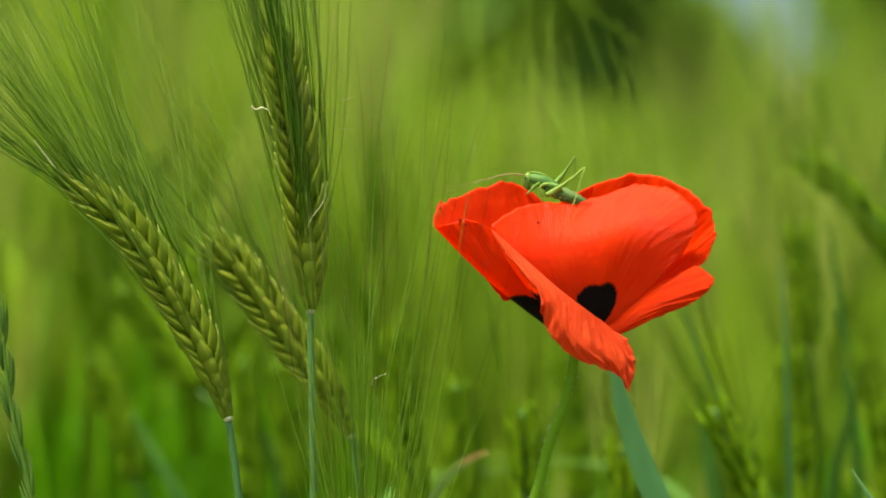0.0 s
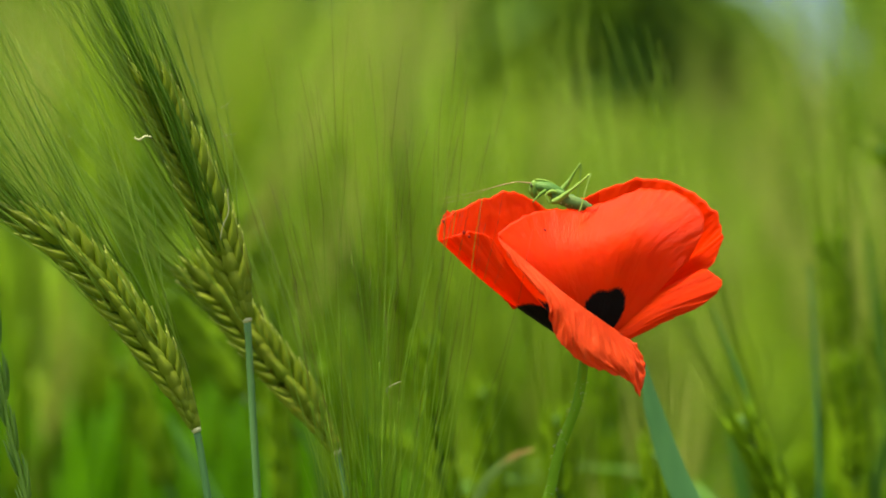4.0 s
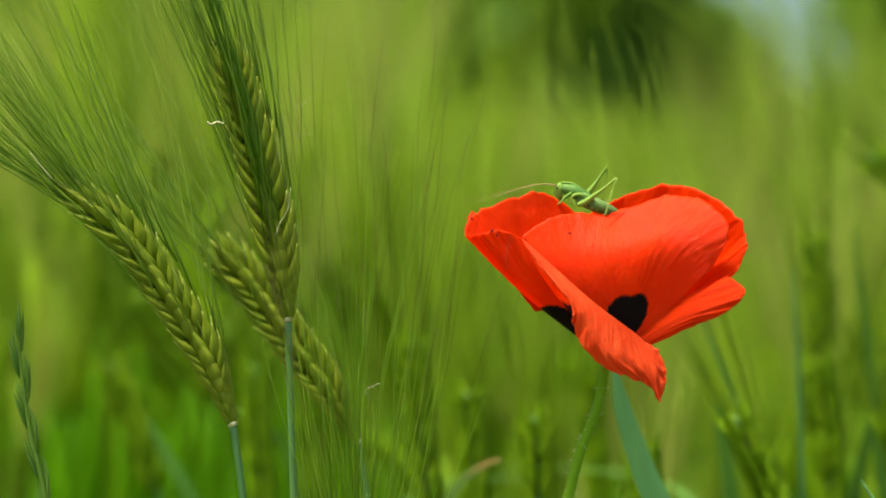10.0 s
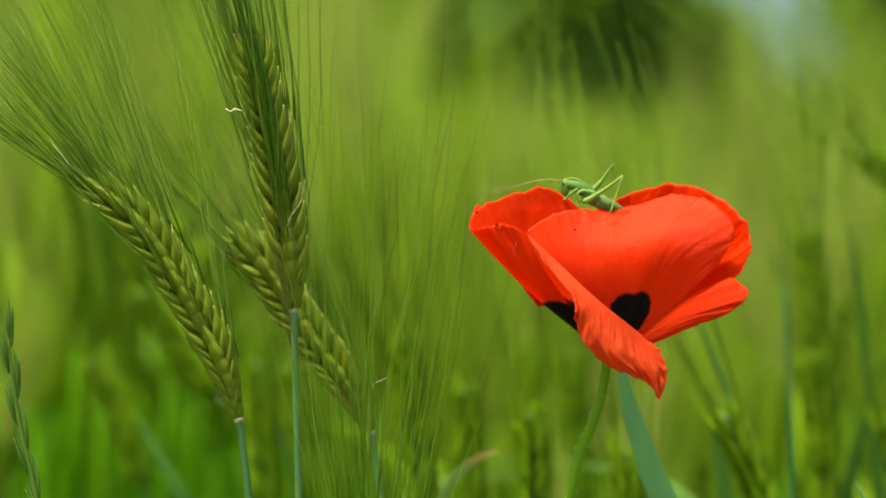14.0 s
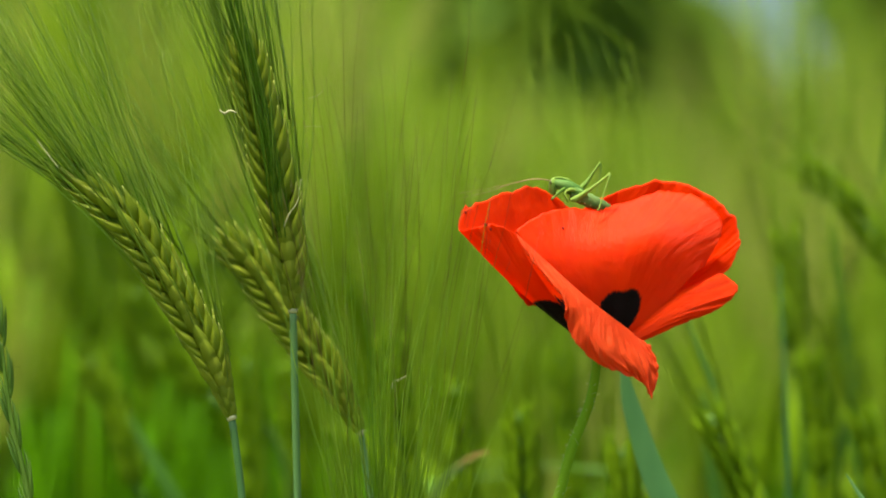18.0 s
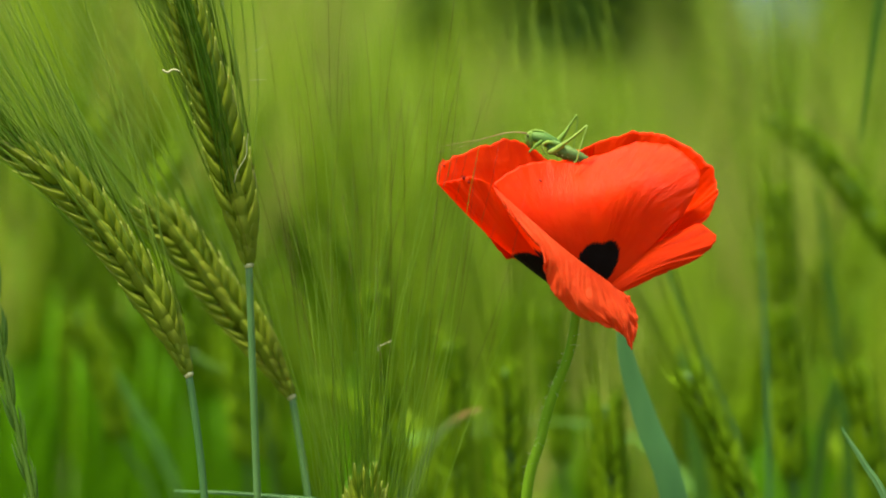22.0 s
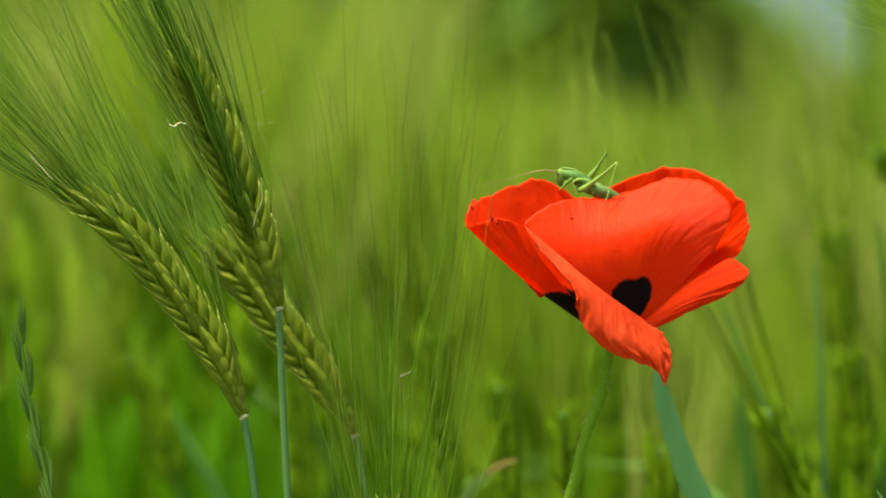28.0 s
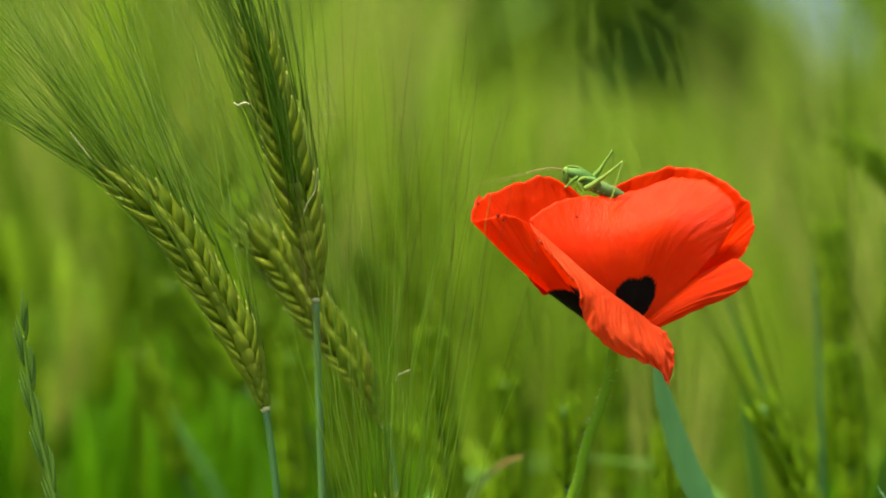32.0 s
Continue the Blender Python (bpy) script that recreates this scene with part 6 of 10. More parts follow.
    walk(barley_c, [(0, pose(-0.0141, 0.9534, -0.0012, 0, -0.34, 0)), (0.5, pose(-0.0141, 0.9534, -0.0014, 0, -0.09, 0)), (1, pose(-0.0141, 0.9534, -0.0015, 0, -0.13, 0)), (1.5, pose(-0.0141, 0.9534, -0.0028, 0, -0.26, 0)), (2, pose(-0.0141, 0.9534, -0.0036, 0, -1.29, 0)), (2.5, pose(-0.0141, 0.9534, -0.0049, 0, -2.34, 0)), (3, pose(-0.0141, 0.9534, -0.0051, 0, -2.74, 0)), (3.5, pose(-0.0141, 0.9534, -0.0047, 0, -2.47, 0)), (4, pose(-0.0141, 0.9534, -0.0036, 0, -1.70, 0)), (4.5, pose(-0.0141, 0.9534, -0.0023, 0, -0.68, 0)), (6.5, pose(-0.0141, 0.9534, -0.0000, 0, -0.25, 0)), (7, pose(-0.0141, 0.9534, -0.0007, 0, -0.86, 0)), (7.5, pose(-0.0141, 0.9534, -0.0016, 0, -1.63, 0)), (8, pose(-0.0141, 0.9534, -0.0013, 0, -2.15, 0)), (8.5, pose(-0.0141, 0.9534, -0.0012, 0, -2.11, 0)), (9, pose(-0.0141, 0.9534, -0.0010, 0, -1.64, 0)), (9.5, pose(-0.0141, 0.9534, -0.0004, 0, -0.95, 0)), (10, pose(-0.0141, 0.9534, -0.0008, 0, -0.64, 0)), (10.5, pose(-0.0141, 0.9534, -0.0002, 0, -0.59, 0)), (11, pose(-0.0141, 0.9534, -0.0006, 0, -0.87, 0)), (11.5, pose(-0.0141, 0.9534, -0.0002, 0, -1.06, 0)), (12, pose(-0.0141, 0.9534, -0.0002, 0, -1.06, 0)), (12.5, pose(-0.0141, 0.9534, 0.0001, 0, -0.61, 0)), (13, pose(-0.0141, 0.9534, 0.0003, 0, -0.27, 0)), (13.5, pose(-0.0141, 0.9534, 0.0003, 0, -0.07, 0)), (14, pose(-0.0141, 0.9534, 0.0004, 0, -0.05, 0)), (14.5, pose(-0.0141, 0.9534, 0.0003, 0, -0.34, 0)), (16.5, pose(-0.0141, 0.9534, 0.0003, 0, -0.23, 0)), (17, pose(-0.0141, 0.9534, 0.0005, 0, 0.05, 0)), (17.5, pose(-0.0141, 0.9534, 0.0004, 0, 0.06, 0)), (18, pose(-0.0141, 0.9534, 0.0003, 0, -0.07, 0)), (18.5, pose(-0.0141, 0.9534, 0.0001, 0, -0.07, 0)), (19, pose(-0.0141, 0.9534, 0.0000, 0, -0.03, 0)), (19.5, pose(-0.0141, 0.9534, -0.0000, 0, 0.16, 0)), (20, pose(-0.0141, 0.9534, -0.0004, 0, 0.03, 0)), (20.5, pose(-0.0141, 0.9534, -0.0004, 0, -0.35, 0)), (21, pose(-0.0141, 0.9534, -0.0008, 0, -0.72, 0)), (21.5, pose(-0.0141, 0.9534, -0.0014, 0, -1.15, 0)), (22, pose(-0.0141, 0.9534, -0.0014, 0, -1.56, 0)), (22.5, pose(-0.0141, 0.9534, -0.0015, 0, -1.38, 0)), (23, pose(-0.0141, 0.9534, -0.0008, 0, -0.61, 0)), (23.5, pose(-0.0141, 0.9534, 0.0003, 0, 0.53, 0)), (24, pose(-0.0141, 0.9534, 0.0014, 0, 1.26, 0)), (24.5, pose(-0.0141, 0.9534, 0.0019, 0, 1.17, 0)), (25, pose(-0.0141, 0.9534, 0.0006, 0, 0.17, 0)), (25.5, pose(-0.0141, 0.9534, -0.0006, 0, -1.35, 0)), (27.5, pose(-0.0141, 0.9534, -0.0011, 0, -1.97, 0)), (28, pose(-0.0141, 0.9534, -0.0007, 0, -1.39, 0)), (28.5, pose(-0.0141, 0.9534, -0.0003, 0, -1.22, 0)), (29, pose(-0.0141, 0.9534, -0.0003, 0, -1.47, 0)), (29.5, pose(-0.0141, 0.9534, -0.0004, 0, -1.83, 0)), (30, pose(-0.0141, 0.9534, -0.0002, 0, -2.05, 0)), (30.5, pose(-0.0141, 0.9534, 0.0003, 0, -1.83, 0)), (31, pose(-0.0141, 0.9534, 0.0003, 0, -1.33, 0)), (31.5, pose(-0.0141, 0.9534, 0.0007, 0, -0.84, 0)), (32, pose(-0.0141, 0.9534, 0.0008, 0, -0.56, 0))])
    walk(barley_c_ear, [(0, pose(-0.0132, 0.0000, 0.5458, 0, -0.61, 0)), (0.5, pose(-0.0132, 0.0000, 0.5458, 0, -0.71, 0)), (1, pose(-0.0132, 0.0000, 0.5458, 0, -0.78, 0)), (1.5, pose(-0.0132, 0.0000, 0.5458, 0, -1.45, 0)), (2, pose(-0.0132, 0.0000, 0.5458, 0, -1.86, 0)), (2.5, pose(-0.0132, 0.0000, 0.5458, 0, -2.71, 0)), (3, pose(-0.0132, 0.0000, 0.5458, 0, -2.86, 0)), (3.5, pose(-0.0132, 0.0000, 0.5458, 0, -2.58, 0)), (4, pose(-0.0132, 0.0000, 0.5458, 0, -1.86, 0)), (4.5, pose(-0.0132, 0.0000, 0.5458, 0, -1.18, 0)), (6.5, pose(-0.0132, 0.0000, 0.5458, 0, 0.03, 0)), (7, pose(-0.0132, 0.0000, 0.5458, 0, -0.30, 0)), (7.5, pose(-0.0132, 0.0000, 0.5458, 0, -0.76, 0)), (8, pose(-0.0132, 0.0000, 0.5458, 0, -0.61, 0)), (8.5, pose(-0.0132, 0.0000, 0.5458, 0, -0.57, 0)), (9, pose(-0.0132, 0.0000, 0.5458, 0, -0.46, 0)), (9.5, pose(-0.0132, 0.0000, 0.5458, 0, -0.11, 0)), (10, pose(-0.0132, 0.0000, 0.5458, 0, -0.34, 0)), (10.5, pose(-0.0132, 0.0000, 0.5458, 0, -0.07, 0)), (11, pose(-0.0132, 0.0000, 0.5458, 0, -0.26, 0)), (11.5, pose(-0.0132, 0.0000, 0.5458, 0, 0.00, 0)), (12, pose(-0.0132, 0.0000, 0.5458, 0, -0.02, 0)), (12.5, pose(-0.0132, 0.0000, 0.5458, 0, 0.10, 0)), (13, pose(-0.0132, 0.0000, 0.5458, 0, 0.16, 0)), (13.5, pose(-0.0132, 0.0000, 0.5458, 0, 0.18, 0)), (14, pose(-0.0132, 0.0000, 0.5458, 0, 0.19, 0)), (14.5, pose(-0.0132, 0.0000, 0.5458, 0, 0.19, 0)), (16.5, pose(-0.0132, 0.0000, 0.5458, 0, 0.19, 0)), (17, pose(-0.0132, 0.0000, 0.5458, 0, 0.22, 0)), (17.5, pose(-0.0132, 0.0000, 0.5458, 0, 0.20, 0)), (18, pose(-0.0132, 0.0000, 0.5458, 0, 0.16, 0)), (18.5, pose(-0.0132, 0.0000, 0.5458, 0, 0.04, 0)), (19, pose(-0.0132, 0.0000, 0.5458, 0, 0.01, 0)), (19.5, pose(-0.0132, 0.0000, 0.5458, 0, -0.04, 0)), (20, pose(-0.0132, 0.0000, 0.5458, 0, -0.21, 0)), (20.5, pose(-0.0132, 0.0000, 0.5458, 0, -0.17, 0)), (21, pose(-0.0132, 0.0000, 0.5458, 0, -0.34, 0)), (21.5, pose(-0.0132, 0.0000, 0.5458, 0, -0.66, 0)), (22, pose(-0.0132, 0.0000, 0.5458, 0, -0.67, 0)), (22.5, pose(-0.0132, 0.0000, 0.5458, 0, -0.68, 0)), (23, pose(-0.0132, 0.0000, 0.5458, 0, -0.35, 0)), (23.5, pose(-0.0132, 0.0000, 0.5458, 0, 0.07, 0)), (24, pose(-0.0132, 0.0000, 0.5458, 0, 0.48, 0)), (24.5, pose(-0.0132, 0.0000, 0.5458, 0, 0.76, 0)), (25, pose(-0.0132, 0.0000, 0.5458, 0, 0.27, 0)), (25.5, pose(-0.0132, 0.0000, 0.5458, 0, -0.23, 0)), (27.5, pose(-0.0132, 0.0000, 0.5458, 0, -0.49, 0)), (28, pose(-0.0132, 0.0000, 0.5458, 0, -0.25, 0)), (28.5, pose(-0.0132, 0.0000, 0.5458, 0, -0.07, 0)), (29, pose(-0.0132, 0.0000, 0.5458, 0, -0.07, 0)), (29.5, pose(-0.0132, 0.0000, 0.5458, 0, -0.10, 0)), (30, pose(-0.0132, 0.0000, 0.5458, 0, -0.01, 0)), (30.5, pose(-0.0132, 0.0000, 0.5458, 0, 0.23, 0)), (31, pose(-0.0132, 0.0000, 0.5458, 0, 0.22, 0)), (31.5, pose(-0.0132, 0.0000, 0.5458, 0, 0.41, 0)), (32, pose(-0.0132, 0.0000, 0.5458, 0, 0.48, 0))])
    walk(barley_d, [(0, pose(-0.0130, 0.8812, 0.0004, 0, -0.87, 0)), (0.5, pose(-0.0130, 0.8812, 0.0004, 0, -0.65, 0)), (1, pose(-0.0130, 0.8812, 0.0001, 0, -0.48, 0)), (1.5, pose(-0.0130, 0.8812, -0.0007, 0, -0.34, 0)), (2, pose(-0.0130, 0.8812, -0.0013, 0, -0.23, 0)), (2.5, pose(-0.0130, 0.8812, -0.0002, 0, -0.32, 0)), (3, pose(-0.0130, 0.8812, -0.0001, 0, -0.82, 0)), (3.5, pose(-0.0130, 0.8812, -0.0001, 0, -1.09, 0)), (4, pose(-0.0130, 0.8812, -0.0002, 0, -1.34, 0)), (4.5, pose(-0.0130, 0.8812, -0.0002, 0, -1.36, 0)), (6.5, pose(-0.0130, 0.8812, 0.0004, 0, -1.11, 0)), (7, pose(-0.0130, 0.8812, -0.0003, 0, -0.93, 0)), (7.5, pose(-0.0130, 0.8812, -0.0011, 0, -1.06, 0)), (8, pose(-0.0130, 0.8812, -0.0013, 0, -1.37, 0)), (8.5, pose(-0.0130, 0.8812, -0.0014, 0, -1.72, 0)), (9, pose(-0.0130, 0.8812, -0.0010, 0, -1.99, 0)), (9.5, pose(-0.0130, 0.8812, -0.0006, 0, -1.72, 0)), (10, pose(-0.0130, 0.8812, -0.0001, 0, -1.43, 0)), (10.5, pose(-0.0130, 0.8812, -0.0002, 0, -1.11, 0)), (11, pose(-0.0130, 0.8812, -0.0002, 0, -0.90, 0)), (11.5, pose(-0.0130, 0.8812, -0.0003, 0, -1.05, 0)), (12, pose(-0.0130, 0.8812, -0.0001, 0, -1.50, 0)), (12.5, pose(-0.0130, 0.8812, 0.0000, 0, -1.85, 0)), (13, pose(-0.0130, 0.8812, 0.0004, 0, -1.85, 0)), (13.5, pose(-0.0130, 0.8812, 0.0005, 0, -1.39, 0)), (14, pose(-0.0130, 0.8812, 0.0002, 0, -1.06, 0)), (14.5, pose(-0.0130, 0.8812, -0.0002, 0, -0.97, 0)), (16.5, pose(-0.0130, 0.8812, 0.0007, 0, -1.33, 0)), (17, pose(-0.0130, 0.8812, 0.0007, 0, -0.91, 0)), (17.5, pose(-0.0130, 0.8812, 0.0005, 0, -0.58, 0)), (18, pose(-0.0130, 0.8812, 0.0003, 0, -0.34, 0)), (18.5, pose(-0.0130, 0.8812, 0.0000, 0, -0.13, 0)), (19, pose(-0.0130, 0.8812, 0.0000, 0, -0.03, 0)), (19.5, pose(-0.0130, 0.8812, 0.0001, 0, 0.25, 0)), (20, pose(-0.0130, 0.8812, 0.0003, 0, 0.42, 0)), (20.5, pose(-0.0130, 0.8812, 0.0004, 0, 0.33, 0)), (21, pose(-0.0130, 0.8812, 0.0005, 0, 0.02, 0)), (21.5, pose(-0.0130, 0.8812, -0.0004, 0, -0.27, 0)), (22, pose(-0.0130, 0.8812, -0.0017, 0, -0.32, 0)), (22.5, pose(-0.0130, 0.8812, -0.0021, 0, -0.23, 0)), (23, pose(-0.0130, 0.8812, -0.0019, 0, 0.06, 0)), (23.5, pose(-0.0130, 0.8812, -0.0016, 0, 0.30, 0)), (24, pose(-0.0130, 0.8812, -0.0010, 0, 0.29, 0)), (24.5, pose(-0.0130, 0.8812, -0.0005, 0, 0.06, 0)), (25, pose(-0.0130, 0.8812, -0.0006, 0, -0.38, 0)), (25.5, pose(-0.0130, 0.8812, -0.0005, 0, -0.89, 0)), (27.5, pose(-0.0130, 0.8812, 0.0008, 0, -0.92, 0)), (28, pose(-0.0130, 0.8812, 0.0011, 0, -1.24, 0)), (28.5, pose(-0.0130, 0.8812, 0.0011, 0, -1.56, 0)), (29, pose(-0.0130, 0.8812, 0.0009, 0, -1.62, 0)), (29.5, pose(-0.0130, 0.8812, 0.0008, 0, -1.48, 0)), (30, pose(-0.0130, 0.8812, 0.0009, 0, -1.38, 0)), (30.5, pose(-0.0130, 0.8812, 0.0011, 0, -1.38, 0)), (31, pose(-0.0130, 0.8812, 0.0011, 0, -1.43, 0)), (31.5, pose(-0.0130, 0.8812, 0.0008, 0, -1.38, 0)), (32, pose(-0.0130, 0.8812, 0.0005, 0, -1.29, 0))])
    walk(barley_e, [(0, pose(0.2123, 0.8999, 0.0019, 0, 6.63, 0)), (0.5, pose(0.2123, 0.8999, 0.0021, 0, 6.86, 0)), (1, pose(0.2123, 0.8999, 0.0023, 0, 6.97, 0)), (1.5, pose(0.2123, 0.8999, 0.0022, 0, 6.92, 0)), (2, pose(0.2123, 0.8999, 0.0020, 0, 6.74, 0)), (2.5, pose(0.2123, 0.8999, 0.0018, 0, 6.51, 0)), (3, pose(0.2123, 0.8999, 0.0016, 0, 6.27, 0)), (3.5, pose(0.2123, 0.8999, 0.0014, 0, 6.04, 0)), (4, pose(0.2123, 0.8999, 0.0013, 0, 5.82, 0)), (4.5, pose(0.2123, 0.8999, 0.0012, 0, 5.79, 0)), (6.5, pose(0.2123, 0.8999, 0.0013, 0, 5.91, 0)), (7, pose(0.2123, 0.8999, 0.0013, 0, 5.90, 0)), (7.5, pose(0.2123, 0.8999, 0.0012, 0, 5.72, 0)), (8, pose(0.2123, 0.8999, 0.0010, 0, 5.52, 0)), (8.5, pose(0.2123, 0.8999, 0.0010, 0, 5.43, 0)), (9, pose(0.2123, 0.8999, 0.0011, 0, 5.55, 0)), (9.5, pose(0.2123, 0.8999, 0.0013, 0, 5.86, 0)), (10, pose(0.2123, 0.8999, 0.0016, 0, 6.23, 0)), (10.5, pose(0.2123, 0.8999, 0.0018, 0, 6.52, 0)), (11, pose(0.2123, 0.8999, 0.0020, 0, 6.69, 0)), (11.5, pose(0.2123, 0.8999, 0.0020, 0, 6.74, 0)), (12, pose(0.2123, 0.8999, 0.0019, 0, 6.61, 0)), (12.5, pose(0.2123, 0.8999, 0.0017, 0, 6.38, 0)), (13, pose(0.2123, 0.8999, 0.0016, 0, 6.27, 0)), (13.5, pose(0.2123, 0.8999, 0.0017, 0, 6.32, 0)), (14, pose(0.2123, 0.8999, 0.0018, 0, 6.42, 0)), (14.5, pose(0.2123, 0.8999, 0.0018, 0, 6.45, 0)), (16.5, pose(0.2123, 0.8999, 0.0017, 0, 6.35, 0)), (17, pose(0.2123, 0.8999, 0.0016, 0, 6.29, 0)), (17.5, pose(0.2123, 0.8999, 0.0018, 0, 6.42, 0)), (18, pose(0.2123, 0.8999, 0.0020, 0, 6.65, 0)), (18.5, pose(0.2123, 0.8999, 0.0022, 0, 6.90, 0)), (19, pose(0.2123, 0.8999, 0.0025, 0, 7.18, 0)), (19.5, pose(0.2123, 0.8999, 0.0027, 0, 7.42, 0)), (20, pose(0.2123, 0.8999, 0.0028, 0, 7.50, 0)), (20.5, pose(0.2123, 0.8999, 0.0027, 0, 7.42, 0)), (21, pose(0.2123, 0.8999, 0.0026, 0, 7.28, 0)), (21.5, pose(0.2123, 0.8999, 0.0024, 0, 7.14, 0)), (22, pose(0.2123, 0.8999, 0.0023, 0, 7.02, 0)), (22.5, pose(0.2123, 0.8999, 0.0023, 0, 7.02, 0)), (23, pose(0.2123, 0.8999, 0.0025, 0, 7.18, 0)), (23.5, pose(0.2123, 0.8999, 0.0026, 0, 7.29, 0)), (24, pose(0.2123, 0.8999, 0.0025, 0, 7.21, 0)), (24.5, pose(0.2123, 0.8999, 0.0022, 0, 6.96, 0)), (25, pose(0.2123, 0.8999, 0.0019, 0, 6.55, 0)), (25.5, pose(0.2123, 0.8999, 0.0015, 0, 6.07, 0)), (27.5, pose(0.2123, 0.8999, -0.0003, 0, 1.90, 0)), (28, pose(0.2123, 0.8999, -0.0002, 0, 0.86, 0)), (28.5, pose(0.2123, 0.8999, 0.0000, 0, -0.13, 0)), (29, pose(0.2123, 0.8999, 0.0002, 0, -0.65, 0)), (29.5, pose(0.2123, 0.8999, -0.0000, 0, 0.04, 0)), (30, pose(0.2123, 0.8999, -0.0002, 0, 2.36, 0)), (30.5, pose(0.2123, 0.8999, 0.0008, 0, 5.23, 0)), (31, pose(0.2123, 0.8999, 0.0010, 0, 5.41, 0)), (31.5, pose(0.2123, 0.8999, 0.0011, 0, 5.55, 0)), (32, pose(0.2123, 0.8999, 0.0011, 0, 5.65, 0))])
    walk(mid_a, [(0, pose(0.0228, 1.0966, 0.0001, 0, -0.25, 0)), (0.5, pose(0.0228, 1.0966, -0.0001, 0, -0.25, 0)), (1, pose(0.0228, 1.0966, 0.0001, 0, -0.17, 0)), (1.5, pose(0.0228, 1.0966, 0.0003, 0, -0.16, 0)), (2, pose(0.0228, 1.0966, 0.0002, 0, -0.21, 0)), (2.5, pose(0.0228, 1.0966, 0.0006, 0, -0.32, 0)), (3, pose(0.0228, 1.0966, 0.0005, 0, -0.40, 0)), (3.5, pose(0.0228, 1.0966, 0.0002, 0, -0.35, 0)), (4, pose(0.0228, 1.0966, 0.0001, 0, -0.24, 0)), (4.5, pose(0.0228, 1.0966, -0.0000, 0, -0.07, 0)), (6.5, pose(0.0228, 1.0966, 0.0001, 0, -0.46, 0)), (7, pose(0.0228, 1.0966, 0.0004, 0, -0.27, 0)), (7.5, pose(0.0228, 1.0966, 0.0008, 0, -0.17, 0)), (8, pose(0.0228, 1.0966, 0.0013, 0, -0.08, 0)), (8.5, pose(0.0228, 1.0966, 0.0015, 0, -0.08, 0)), (9, pose(0.0228, 1.0966, 0.0010, 0, -0.25, 0)), (9.5, pose(0.0228, 1.0966, 0.0009, 0, -0.34, 0)), (10, pose(0.0228, 1.0966, 0.0007, 0, -0.40, 0)), (10.5, pose(0.0228, 1.0966, 0.0007, 0, -0.30, 0)), (11, pose(0.0228, 1.0966, 0.0005, 0, -0.23, 0)), (11.5, pose(0.0228, 1.0966, 0.0004, 0, -0.28, 0)), (12, pose(0.0228, 1.0966, 0.0001, 0, -0.42, 0)), (12.5, pose(0.0228, 1.0966, 0.0001, 0, -0.24, 0)), (13, pose(0.0228, 1.0966, -0.0001, 0, -0.30, 0)), (13.5, pose(0.0228, 1.0966, -0.0000, 0, -0.32, 0)), (14, pose(0.0228, 1.0966, 0.0003, 0, -0.29, 0)), (14.5, pose(0.0228, 1.0966, 0.0002, 0, -0.38, 0)), (16.5, pose(0.0228, 1.0966, 0.0001, 0, -0.28, 0)), (17, pose(0.0228, 1.0966, 0.0000, 0, -0.24, 0)), (17.5, pose(0.0228, 1.0966, 0.0002, 0, -0.29, 0)), (18, pose(0.0228, 1.0966, 0.0001, 0, -0.32, 0)), (18.5, pose(0.0228, 1.0966, 0.0001, 0, -0.10, 0)), (19, pose(0.0228, 1.0966, 0.0000, 0, -0.04, 0)), (19.5, pose(0.0228, 1.0966, 0.0003, 0, 0.08, 0)), (20, pose(0.0228, 1.0966, 0.0001, 0, -0.06, 0)), (20.5, pose(0.0228, 1.0966, -0.0001, 0, -0.26, 0)), (21, pose(0.0228, 1.0966, -0.0001, 0, -0.26, 0)), (21.5, pose(0.0228, 1.0966, -0.0002, 0, -0.10, 0)), (22, pose(0.0228, 1.0966, -0.0001, 0, -0.25, 0)), (22.5, pose(0.0228, 1.0966, -0.0003, 0, -0.06, 0)), (23, pose(0.0228, 1.0966, -0.0009, 0, -0.26, 0)), (23.5, pose(0.0228, 1.0966, -0.0013, 0, -0.24, 0)), (24, pose(0.0228, 1.0966, -0.0014, 0, -0.34, 0)), (24.5, pose(0.0228, 1.0966, -0.0007, 0, -0.21, 0)), (25, pose(0.0228, 1.0966, -0.0009, 0, -0.26, 0)), (25.5, pose(0.0228, 1.0966, -0.0006, 0, -0.29, 0)), (27.5, pose(0.0228, 1.0966, 0.0004, 0, 0.03, 0)), (28, pose(0.0228, 1.0966, 0.0000, 0, -0.23, 0)), (28.5, pose(0.0228, 1.0966, -0.0003, 0, -0.43, 0)), (29, pose(0.0228, 1.0966, -0.0000, 0, -0.47, 0)), (29.5, pose(0.0228, 1.0966, 0.0004, 0, -0.31, 0)), (30, pose(0.0228, 1.0966, 0.0006, 0, -0.18, 0)), (30.5, pose(0.0228, 1.0966, 0.0003, 0, -0.15, 0)), (31, pose(0.0228, 1.0966, 0.0003, 0, -0.15, 0)), (31.5, pose(0.0228, 1.0966, 0.0002, 0, -0.18, 0)), (32, pose(0.0228, 1.0966, 0.0000, 0, -0.22, 0))])
